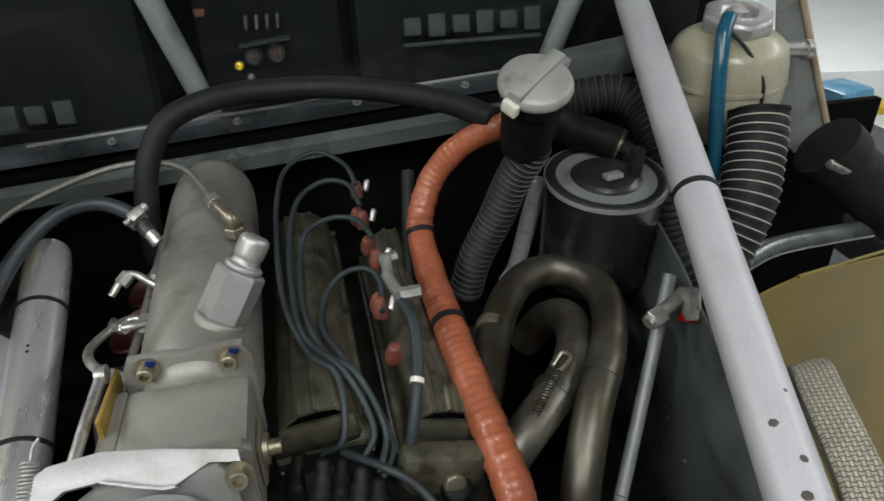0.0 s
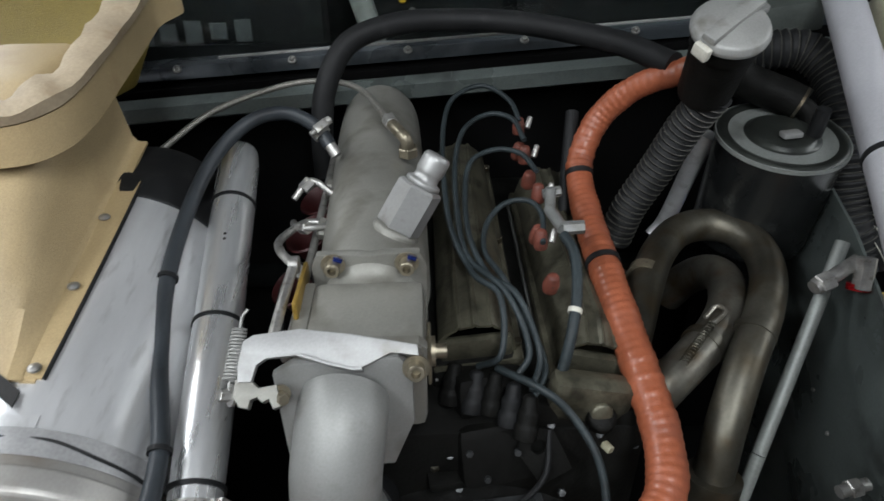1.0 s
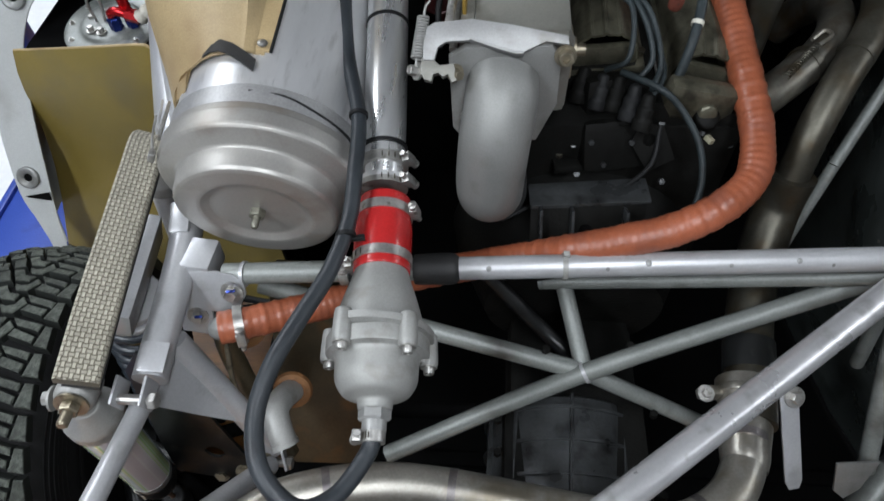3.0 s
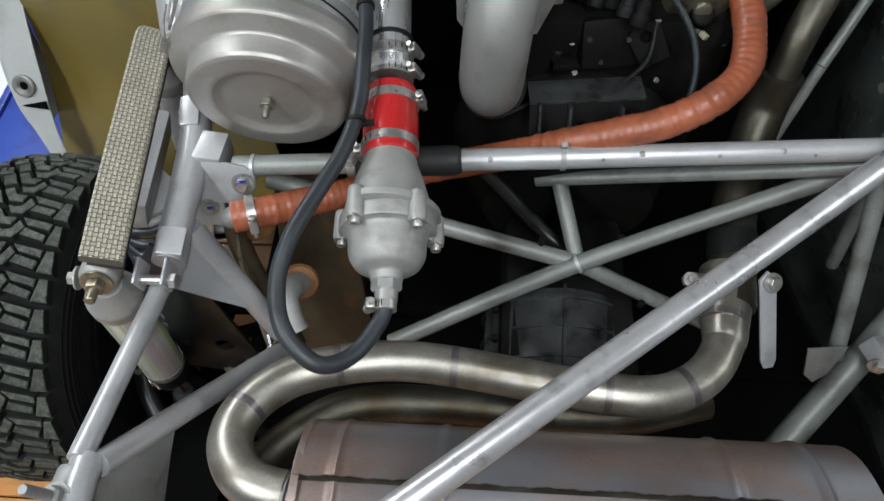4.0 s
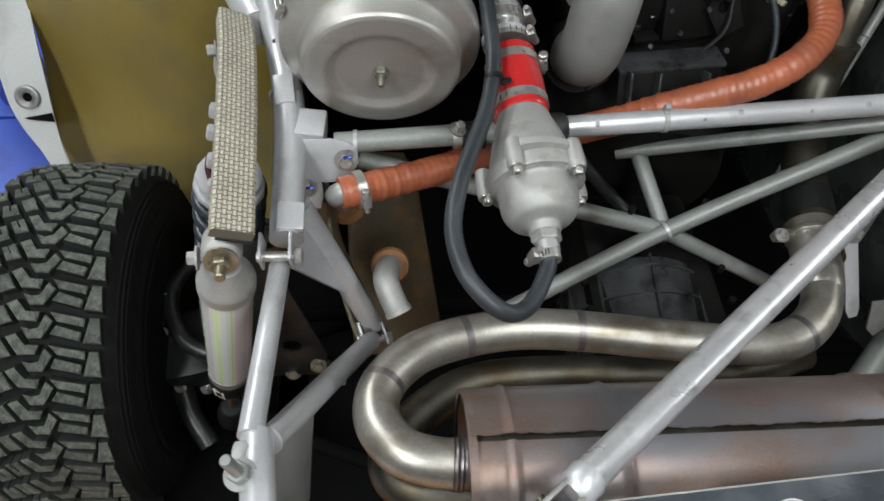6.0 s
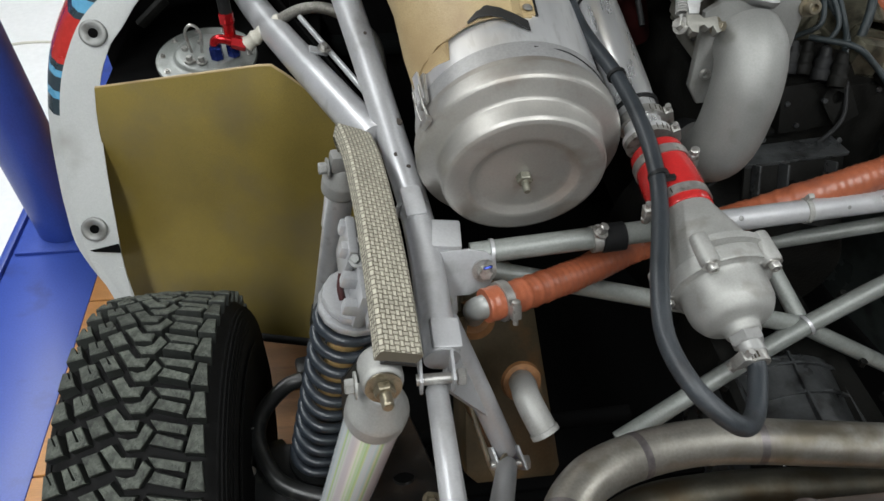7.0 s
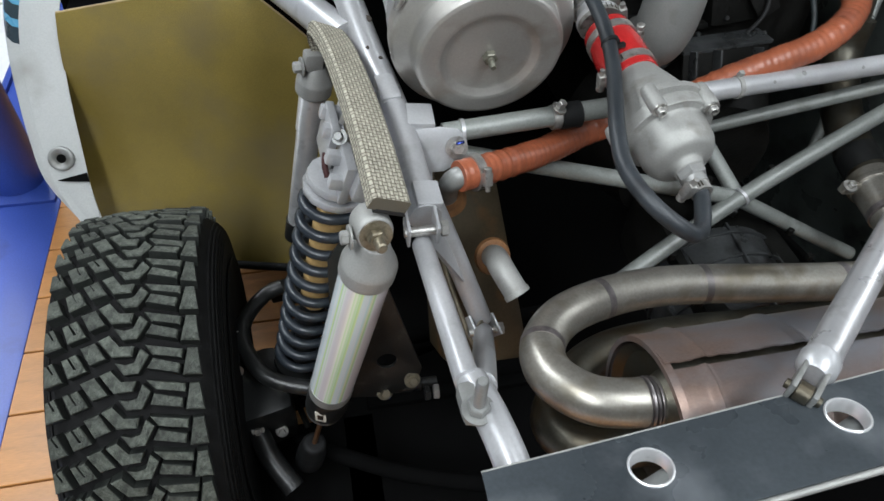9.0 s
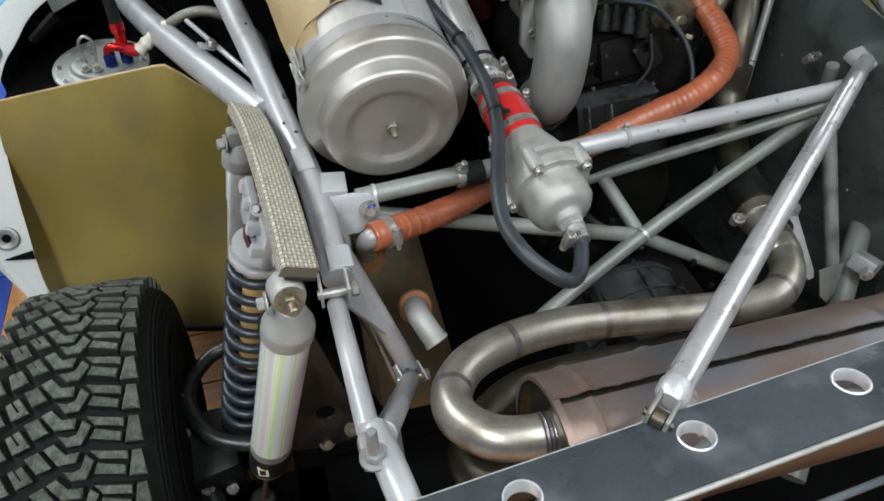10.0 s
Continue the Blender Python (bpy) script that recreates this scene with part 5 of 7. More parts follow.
hose_clamp(dh, (-0.2828, 0.031, 0.9885), HD, 0.0112, (-1, 0, 0.2))
part("barb", tube([(-0.196, 0.810, 1.188), (-0.205, 0.818, 1.200), (-0.217, 0.828, 1.214)], 0.008, 14), ZINC, dh)
hose_clamp(dh, (-0.218, 0.829, 1.215), (-0.7, 0.5, 0.6), 0.0112, (0, -0.5, 1))
# tape on the cross tube
part("tape_wrap", lathe(rounded([(0, 0.015), (0, 0.0205), (0.045, 0.0215), (0.055, 0.020), (0.06, 0.015)], 3, 0.2), (-0.268, 0.287, 0.9215), (1, 0.0236, 0.063), 28), BLACK_TAPE, fr, "black cloth tape wrap")
part("tube_clip", band((-0.362, 0.285, 0.913), (1, 0.0337, 0.047), 0.016, 0.012, 36, 0.002), ZINC, fr)
part("clip_screw", bolt((-0.362, 0.277, 0.934), (0.3, -0.2, 1), 0.0065, 0.012), ZINC, fr)
part("rubber_sleeve", band((-0.339, 0.286, 0.914), (1, 0.0337, 0.047), 0.0155, 0.03, 36, 0.004), BLACK_RUBBER, fr)
part("cable_tie", band((-0.072, 0.2918, 0.9338), (1, 0.0236, 0.063), 0.0158, 0.007, 30), TIE_CLEAR, fr, "clear nylon cable tie")
part("tie_head", box((-0.072, 0.296, 0.954), (0.008, 0.007, 0.010), (20, 0, 0), 0.001), TIE_CLEAR, fr)
for x, a, r in ((-0.17, 50, 0.004), (-0.02, 35, 0.003), (0.03, 60, 0.0045), (0.13, 40, 0.003), (0.21, 55, 0.004), (0.25, 30, 0.0025)):
    f = (x + 0.262) / 0.622
    up_ = Vector((0, -math.cos(radians(a)), math.sin(radians(a))))
    part("paint_chip", lathe([(0, r), (0.0006, r * 0.8), (0.0007, 0)], Vector((x, 0.2873 + 0.0147 * f, 0.9219 + 0.0391 * f)) + up_ * 0.0152, up_, 7), SILVER_WORN, fr)

# ---- orange hose ----
oh = thing("orange_hose", "long ribbed orange silicone hose", "hose", (0.1, 0.4, 0.9))
OPTS = [(0.285, 0.845, 1.285), (0.228, 0.885, 1.245), (0.186, 0.900, 1.195), (0.160, 0.880, 1.150), (0.150, 0.842, 1.123), (0.150, 0.76, 1.10), (0.153, 0.67, 1.085), (0.158, 0.58, 1.068), (0.166, 0.50, 1.045), (0.170, 0.44, 1.025), (0.158, 0.385, 1.008), (0.115, 0.345, 0.993), (0.058, 0.325, 0.972), (-0.005, 0.318, 0.955), (-0.06, 0.318, 0.935), (-0.12, 0.335, 0.89), (-0.2, 0.338, 0.86), (-0.286, 0.318, 0.855), (-0.37, 0.279, 0.857), (-0.44, 0.244, 0.870), (-0.49, 0.217, 0.885), (-0.522, 0.206, 0.888)]
part("ribbed_wall", ribbed(OPTS, 0.0212, 0.0008, 0.0105, 22, slim=0.0042), ORANGE, oh)
for p, d, tr_ in (((0.1505, 0.848, 1.127), (-0.05, -1, -0.65), 0.0185), ((0.1525, 0.68, 1.087), (0.05, -1, -0.2), 0.0212)):
    part("tie", band(p, d, tr_, 0.008, 36, 0.002), BLACK_RUBBER, oh, "broad black rubber tie")
hose_clamp(oh, (-0.497, 0.2145, 0.8855), (-0.9, -0.32, 0.08), 0.0245, (0.25, -0.9, 0.3))
ot = thing("oil_tank", "brown heat-stained oil tank with pipe stubs", "tank", (-0.47, 0.2, 0.62))
part("shell", plate([(-0.062, -0.125), (0.040, -0.125), (0.052, -0.11), (0.128, 0.22), (0.118, 0.24), (-0.020, 0.24), (-0.040, 0.22)], 0.09, frame_at((-0.472, 0.300, 0.655), (0.985, 0.06, -0.12), (0.06, -0.50, -0.86)) , bevel=0.008), TANK, ot)
part("inlet_elbow", tube([(-0.500, 0.2125, 0.8863), (-0.516, 0.2080, 0.8870), (-0.526, 0.210, 0.880), (-0.529, 0.222, 0.862), (-0.526, 0.245, 0.830), (-0.522, 0.262, 0.794)], 0.0155, 20), SILVER_WORN, ot)
part("inlet_boss", lathe([(0, 0.0), (0, 0.030), (0.010, 0.024), (0.012, 0)], (-0.522, 0.260, 0.794), (-0.15, -0.3, 0.8), 28), RUST, ot, "rusty welded boss")
part("outlet_boss", lathe([(0, 0.0), (0, 0.030), (0.006, 0.028), (0.010, 0)], (-0.459, 0.198, 0.722), (0.1, -0.80, 0.6), 28), RUST, ot, "rusty welded boss")
part("outlet_pipe", tube([(-0.459, 0.198, 0.722), (-0.463, 0.172, 0.748), (-0.465, 0.148, 0.760), (-0.457, 0.124, 0.752), (-0.446, 0.104, 0.738)], 0.0185, 22), CAST, ot)
part("outlet_bead", lathe([(0, 0.014), (0, 0.0200), (0.007, 0.0200), (0.007, 0.014)], (-0.449, 0.109, 0.742), (0.45, -0.80, -0.55), 28, caps=False), CAST, ot)
part("rolled_edge", tube([(-0.548, 0.250, 0.830), (-0.552, 0.238, 0.780), (-0.540, 0.215, 0.720), (-0.512, 0.180, 0.660), (-0.480, 0.140, 0.600)], 0.017, 18), TANK, ot)
part("tank_strap", tube([(-0.547, 0.263, 0.849), (-0.543, 0.198, 0.754), (-0.517, 0.128, 0.659), (-0.502, 0.103, 0.624)], 0.004, 10), BRASS, ot)
part("strap_bolt", bolt((-0.494, 0.110, 0.662), (0.6, -0.6, 0.3), 0.007, 0.01), BRASS, ot)

# ---- silencer and pipes ----
MY, MZ, MR = -0.149, 0.802, 0.0985
ML, MX = -0.375, 0.255
BEADS = (-0.331, -0.212, 0.105, 0.200)
mu = thing("silencer", "brown oxidised cylindrical exhaust silencer", "silencer", (-0.05, MY, MZ - MR))


def bead_at(x):
    return 0.0036 * sum(math.exp(-((x - q) / 0.0035) ** 2) for q in BEADS)


def skin(a0, a1, over, lift, ragged):
    """A rolled sheet round the drum from angle a0 to a1, its free edge at a1 lifted by some millimetres and a little ragged."""
    rows = []
    for i in range(150):
        x = ML - 0.001 + (MX - ML + 0.002) * i / 149
        end = a1 + ragged * (0.35 * math.sin(83 * x) + 0.3 * math.sin(211 * x + 1) + 0.25 * math.sin(467 * x))
        row = []
        for k in range(19):
            a = radians(a0 + (end - a0) * k / 18)
            r = MR + over + bead_at(x) + lift * max(0, (k - 15) / 3) ** 1.6
            row.append((x, MY + r * math.cos(a), MZ + r * math.sin(a)))
        rows.append(row)
    return grid_sheet(rows, 0.0022)


part("drum", lathe([(ML + 0.012, 0), (ML + 0.010, MR - 0.018), (ML, MR - 0.008), (MX, MR - 0.008), (MX - 0.008, MR - 0.018), (MX - 0.010, 0)], (0, MY, MZ), (1, 0, 0), 72), STEEL_DARK, mu)
part("wrap_sheet", skin(-40, 82.6, 0.002, 0.004, 1), MUFFLER, mu, "brown outer sheet with a ragged raised edge")
part("front_sheet", skin(319, 85, 0.0, -0.003, 0), MUFFLER, mu)
part("end_rim", lathe([(ML - 0.003, MR - 0.005), (ML - 0.003, MR + 0.002), (ML + 0.006, MR + 0.0028)], (0, MY, MZ), (1, 0, 0), 72, caps=False), MUFFLER, mu)
part("tail_spigot", lathe([(0, 0.03), (0.05, 0.03), (0.05, 0)], (MX - 0.005, MY, MZ), (1, 0, 0), 32), STEEL, mu)
ex = thing("exhaust_pipe", "brushed stainless exhaust pipe with blued welds", "exhaust pipe", (-0.2, 0.0, 0.78), "exhaust pipes")
UP = [(0.181, 0.150, 0.785), (0.166, 0.105, 0.785), (0.140, 0.058, 0.787), (0.100, 0.026, 0.789), (0.055, 0.012, 0.790), (-0.005, 0.013, 0.791), (-0.107, 0.026, 0.792), (-0.207, 0.039, 0.794), (-0.287, 0.042, 0.798), (-0.362, 0.030, 0.804), (-0.427, 0.004, 0.812), (-0.469, -0.042, 0.824), (-0.475, -0.090, 0.836), (-0.449, -0.130, 0.846), (-0.410, -0.146, 0.850), (-0.362, -0.150, 0.850)]
part("pipe", tube(UP, 0.0275, 32, 10), STEEL, ex)
for i, d in ((9, (-0.9, -0.25, 0.08)), (11, (-0.4, -0.9, 0.25)), (5, (-1, 0.1, 0)), (7, (-1, 0.06, 0)), (3, (-0.8, -0.4, 0))):
    part("weld", band(UP[i], d, 0.0272, 0.010, 36, 0.0007), WELD, ex)
part("mouth_weld", ribbed([(-0.392, -0.149, 0.850), (-0.378, -0.150, 0.850)], 0.0278, 0.0012, 0.005, 32), WELD, ex)
part("spigot_weld", lathe([(0, 0.034), (-0.006, 0.031), (-0.012, 0.0275)], (-0.364, -0.150, 0.850), (1, 0, 0), 36), STEEL_DARK, ex)
ex2 = thing("exhaust_pipe", "second stainless pipe passing under the first", "exhaust pipe", (-0.2, -0.06, 0.74), "exhaust pipes")
# darker steel than the first pipe, for the shade underneath it
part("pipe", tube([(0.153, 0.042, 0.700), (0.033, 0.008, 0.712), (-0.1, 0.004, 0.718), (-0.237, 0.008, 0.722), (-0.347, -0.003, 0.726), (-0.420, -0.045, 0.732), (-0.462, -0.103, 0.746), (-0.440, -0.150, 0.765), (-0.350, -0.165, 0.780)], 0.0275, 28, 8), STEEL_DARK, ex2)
dn = thing("exhaust_downpipe", "heat-stained exhaust downpipe under the cross tube", "exhaust pipe", (0.2, 0.3, 0.78), "exhaust pipes")
DN = [(0.181, 0.150, 0.785), (0.188, 0.187, 0.786), (0.197, 0.257, 0.790), (0.208, 0.322, 0.804), (0.226, 0.390, 0.832), (0.245, 0.445, 0.876), (0.252, 0.462, 0.935)]
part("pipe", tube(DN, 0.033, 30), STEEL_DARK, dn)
part("slip_joint", lathe(rounded([(-0.085, 0.0270), (-0.070, 0.0305), (-0.03, 0.0325), (0.012, 0.0330), (0.014, 0.0365), (0.024, 0.0365), (0.026, 0.031), (0.03, 0.030)], 3, 0.2), (0.176, 0.172, 0.786), (0.16, 0.98, 0.03), 40, caps=False), STEEL, dn)
part("joint_weld", band((0.166, 0.130, 0.787), (0.2, 0.97, 0.0), 0.0318, 0.010, 36, 0.0008), WELD, dn)
part("joint_band", band((0.196, 0.247, 0.789), (0.13, 0.98, 0.12), 0.0325, 0.045, 36, 0.003), BLACK_PART, dn)
cl = part("pipe_clamp", band((0.182, 0.203, 0.786), (0.14, 0.98, 0.03), 0.0345, 0.014, 36, 0.003), STEEL, dn)
part("clamp_ear", box((0.132, 0.190, 0.793), (0.03, 0.014, 0.020), (0, 10, 5), 0.003), STEEL, cl)
part("ear_bolt", bolt((0.124, 0.184, 0.802), (0, -0.3, 1), 0.0065, 0.008), ZINC, cl)
part("hanger_strap", plate([(-0.007, -0.088), (0.007, -0.088), (0.012, -0.076), (0.013, 0.05), (0.0, 0.062), (-0.013, 0.05), (-0.012, -0.076)], 0.004, frame_at((0.239, 0.157, 0.766), (0.9, 0.2, 0.0), (0.0, 0.65, 0.65)), bevel=0.001), SILVER, cl)
part("strap_bolt", bolt((0.239, 0.185, 0.801), (0.2, -0.6, 0.8), 0.0085, 0.009), ZINC, cl)

# ---- headers ----
hd1 = thing("exhaust_header", "outer looped heat-stained exhaust header pipe", "exhaust header", (0.37, 0.7, 0.99), "headers")
part("pipe", tube([(0.165, 0.57, 1.03), (0.184, 0.610, 1.050), (0.210, 0.668, 1.062), (0.243, 0.728, 1.067), (0.284, 0.776, 1.068), (0.330, 0.794, 1.067), (0.368, 0.778, 1.066), (0.385, 0.735, 1.064), (0.375, 0.675, 1.061), (0.342, 0.608, 1.053), (0.298, 0.544, 1.030), (0.265, 0.490, 0.985), (0.252, 0.462, 0.93)], 0.0235, 28), STEEL_DARK, hd1)
part("scuff", band((0.212, 0.680, 1.0635), (0.5, 0.85, 0.1), 0.0235, 0.016, 30, 0.0006), BRASS, hd1)
part("joint", band((0.322, 0.581, 1.045), (-0.55, -0.78, -0.2), 0.0235, 0.010, 30, 0.0022), STEEL_DARK, hd1)
hd2 = thing("exhaust_header", "inner curved heat-stained exhaust header pipe", "exhaust header", (0.3, 0.65, 0.97), "headers")
part("pipe", tube([(0.300, 0.800, 0.930), (0.318, 0.785, 0.975), (0.334, 0.755, 1.010), (0.338, 0.712, 1.026), (0.320, 0.655, 1.030), (0.286, 0.605, 1.028), (0.242, 0.564, 1.022), (0.204, 0.534, 1.012), (0.165, 0.508, 0.99)], 0.0255, 28), HEADER_PALE, hd2)
part("spring_hook", tube([(0.272, 0.592, 1.054), (0.292, 0.607, 1.060), (0.287, 0.622, 1.057), (0.267, 0.604, 1.055)], 0.003, 8), STEEL, hd2)
part("tension_spring", coil((0.272, 0.594, 1.055), (0.219, 0.537, 1.042), 0.0045, 0.0013, 16, 6), STEEL_DARK, hd2)
part("collar", band((0.264, 0.585, 1.025), (-0.75, -0.65, -0.1), 0.0255, 0.012, 30, 0.0025), STEEL_DARK, hd2)
hd3 = thing("exhaust_header", "short dark header pipe beside the block", "exhaust header", (0.23, 0.8, 0.93), "headers")
part("pipe", tube([(0.155, 0.70, 0.985), (0.19, 0.745, 0.99), (0.225, 0.79, 0.97), (0.23, 0.84, 0.90), (0.22, 0.88, 0.80)], 0.017, 20), STEEL_DARK, hd3)

# ---- inlet plenum ----
PA, PB = Vector((-0.138, 0.552, 1.124)), Vector((-0.149, 1.075, 1.140))
PD = (PB - PA).normalized()
pl = thing("inlet_plenum", "bead-blasted grey cast inlet plenum tube", "inlet manifold", tuple(PA))
part("tube_body", lathe(rounded([(0, 0), (0, 0.0655), (0.10, 0.066), (0.46, 0.0655), (0.515, 0.052), (0.535, 0)], 6, 0.45), PA, PD, 64), CAST_STAINED_SHADED, pl)
part("end_flange", plate([(-0.062, -0.05), (0.060, -0.05), (0.062, 0.055), (0.054, 0.070), (0.02, 0.071), (0.0, 0.068), (-0.02, 0.071), (-0.056, 0.070), (-0.063, 0.055)], 0.012, frame_at((-0.138, 0.574, 1.124), (1, 0, 0), (0, 0.03, 1)), bevel=0.003), CAST_STAINED_SHADED, pl)
for x in (-0.177, -0.098):
    bs_ = part("flange_screw", cap_screw((x, 0.562, 1.184), (0, -1, 0.02), 0.0085, 0.014), BRASS, pl)
    part("blue_mark", box((x + 0.006, 0.559, 1.192), (0.010, 0.006, 0.003), (0, 20, 0), 0.001), BLUE_ANOD, bs_)
hexd = Vector((0.52, 0.30, 0.80)).normalized()
hx0 = Vector((-0.112, 0.632, 1.178))
hf = part("sensor_base", lathe(rounded([(-0.01, 0), (-0.01, 0.030), (0.006, 0.028), (0.008, 0)], 3, 0.3), hx0, hexd, 32), CAST_STAINED_SHADED, pl)
part("sensor_hex", hex_prism(hx0 + hexd * 0.004, hexd, 0.0275, 0.058), MACHINED, pl, "bright hexagonal union")
part("sensor_cap", lathe(rounded([(0.062, 0.0), (0.062, 0.021), (0.068, 0.021), (0.070, 0.0155), (0.076, 0.0145), (0.080, 0.0165), (0.098, 0.0165), (0.102, 0.013), (0.102, 0)], 3, 0.25), hx0, hexd, 32), MACHINED, pl)
part("union_elbow", tube([(-0.098, 0.80, 1.196), (-0.100, 0.795, 1.216), (-0.112, 0.812, 1.224), (-0.126, 0.845, 1.222)], 0.0085, 16), BRASS, pl)
part("union_nut", hex_prism((-0.098, 0.80, 1.190), (0, 0, 1), 0.014, 0.014), BRASS, pl)
part("union_nut", hex_prism((-0.118, 0.826, 1.224), (-0.3, 0.95, 0), 0.0105, 0.022), ZINC, pl)
for y in (0.70, 0.80):
    part("side_boss", hex_prism((-0.203, y, 1.140), (-1, 0, 0.2), 0.014, 0.012), CAST_STAINED_SHADED, pl)
solo("braided_line", tube([(-0.126, 0.845, 1.222), (-0.142, 0.892, 1.224), (-0.172, 0.955, 1.226), (-0.225, 1.00, 1.222), (-0.30, 1.005, 1.214), (-0.40, 0.955, 1.195), (-0.47, 0.90, 1.16)], 0.0048, 12), BRAID, "thin braided steel line curving over the plenum", "hose")
tbk = thing("throttle_valve", "cast throttle body with machined lever plate", "throttle body", (-0.14, 0.5, 1.06))
part("body", box((-0.139, 0.500, 1.112), (0.118, 0.108, 0.112), (0, 0, 0), 0.010), CAST_STAINED_SHADED, tbk)
part("rear_flange", plate([(-0.064, -0.05), (0.055, -0.05), (0.058, 0.045), (0.050, 0.053), (-0.06, 0.053)], 0.012, frame_at((-0.136, 0.462, 1.116), (1, 0, 0), (0, 0.03, 1)), bevel=0.002), CAST_STAINED_SHADED, tbk)
part("shaft_boss", lathe([(0, 0.0), (0, 0.016), (0.012, 0.016), (0.012, 0.008), (0.024, 0.008), (0.024, 0)], (-0.082, 0.497, 1.115), (1, 0, 0), 24), BRASS, tbk)
part("shaft_plate", box((-0.0765, 0.497, 1.112), (0.004, 0.044, 0.05), (0, 0, 0), 0.002), BRASS, tbk, "dull passivated plate")
part("side_cover", box((-0.205, 0.512, 1.13), (0.018, 0.085, 0.075), (0, 0, 0), 0.004), CAST_STAINED_SHADED, tbk)
LEVER = frame_at((-0.130, 0.444, 1.164), (1, 0.02, 0.0), (0.0, 0.80, 0.6))
part("lever_plate", plate([(-0.124, -0.022), (-0.125, 0.006), (-0.121, 0.016), (-0.111, 0.022), (-0.068, 0.026), (-0.02, 0.019), (0.043, 0.006), (0.044, -0.005), (0.018, -0.001), (-0.010, -0.014), (-0.020, -0.014), (-0.040, -0.008), (-0.066, 0.001), (-0.098, -0.001), (-0.107, -0.007), (-0.111, -0.022)], 0.009, LEVER, bevel=0.002), PLATE_GREY, tbk, "machined lever plate")
part("plate_rim", plate([(-0.070, 0.0005), (-0.066, -0.0015), (-0.040, -0.0105), (-0.018, -0.0165), (-0.008, -0.0165), (-0.010, -0.0135), (-0.020, -0.0135), (-0.040, -0.0075), (-0.066, 0.0015)], 0.016, LEVER, bevel=0.0008), PLATE_GREY, tbk)
part("lever_arm", plate([(-0.126, -0.018), (-0.112, -0.020), (-0.105, -0.027), (-0.088, -0.025), (-0.084, -0.045), (-0.091, -0.047), (-0.095, -0.038), (-0.101, -0.041), (-0.106, -0.036), (-0.112, -0.038), (-0.114, -0.046), (-0.122, -0.044), (-0.128, -0.034)], 0.013, LEVER @ Matrix.Translation((0, 0, -0.006)), bevel=0.0015), CAST_STAINED_SHADED, tbk)
part("lever_bolt", bolt(LEVER @ Vector((-0.131, -0.032, -0.002)), (-0.8, -0.4, 0.5), 0.0062, 0.011), ZINC, tbk)
part("lever_bolt", bolt(LEVER @ Vector((-0.087, -0.034, -0.002)), (0.5, -0.8, 0.3), 0.0062, 0.011), BRASS, tbk)
part("plate_screw", cap_screw((-0.089, 0.434, 1.154), (0, -0.9, 0.3), 0.0085, 0.014), BRASS, tbk)
part("return_spring", coil(LEVER @ Vector((-0.124, 0.030, 0.006)), LEVER @ Vector((-0.132, -0.021, 0.004)), 0.0062, 0.0014, 15, 6), CAST, tbk, "small coil return spring")
part("spring_hook", tube([LEVER @ Vector((-0.124, 0.029, 0.006)), LEVER @ Vector((-0.122, 0.040, 0.007)), LEVER @ Vector((-0.117, 0.047, 0.007))], 0.0015, 6), CAST, tbk)
part("spring_hook", tube([LEVER @ Vector((-0.132, -0.020, 0.004)), LEVER @ Vector((-0.133, -0.030, 0.002))], 0.0015, 6), CAST, tbk)
part("link_rod", tube([(-0.226, 0.462, 1.172), (-0.223, 0.518, 1.178), (-0.220, 0.562, 1.182)], 0.0055, 12), ZINC, tbk)
for p in ((-0.227, 0.456, 1.171), (-0.219, 0.566, 1.183)):
    part("rod_eye", lathe([(-0.005, 0.004), (-0.005, 0.0095), (0.005, 0.0095), (0.005, 0.004)], p, (1, 0, 0), 20), ZINC, tbk)
part("link_arm", box((-0.209, 0.536, 1.171), (0.005, 0.085, 0.022), (-6, 0, 0), 0.003), YELLOW_PLATE, tbk, "yellow passivated link arm")
part("idle_pipe", tube([(-0.224, 0.581, 1.171), (-0.242, 0.606, 1.174), (-0.252, 0.656, 1.156), (-0.232, 0.706, 1.146), (-0.202, 0.706, 1.146)], 0.005, 12), ZINC, tbk)
el = thing("inlet_elbow", "bead-blasted cast inlet elbow on a shaped flange", "inlet elbow", (-0.18, 0.36, 0.92))
part("flange", plate([(-0.075, 0.045), (-0.055, 0.058), (0.045, 0.060), (0.057, 0.045), (0.057, -0.02), (0.035, -0.075), (-0.055, -0.080), (-0.072, -0.055)], 0.012, frame_at((-0.150, 0.440, 1.105), (1, 0.02, 0), (0.02, 0.12, 1)), bevel=0.003), SHADED_ELBOW, el)
part("bend", sweep(bmesh.new(), spline([(-0.160, 0.435, 1.115), (-0.162, 0.405, 1.107), (-0.168, 0.380, 1.070), (-0.172, 0.374, 1.01), (-0.172, 0.390, 0.968), (-0.170, 0.430, 0.934)], 8), 0.0440, 40), SHADED_ELBOW, el)
part("hose_socket", lathe([(0, 0.050), (0.05, 0.052), (0.05, 0)], (-0.170, 0.425, 0.930), (0, 0.85, -0.5), 40), BLACK_RUBBER, el)
part("flange_screw", cap_screw((-0.205, 0.428, 1.07), (0, -1, 0.1), 0.0075, 0.010), ZINC, el)


# ---- engine ----
en = thing("engine", "oily vee engine with ribbed cam covers, bay shade in its dark castings", "engine", (0.0, 0.75, 0.5))
part("block", box((0.003, 0.772, 0.811), (0.34, 0.60, 0.40), (0, 0, 0), 0.03), CAST_DIRTY_SHADED, en)


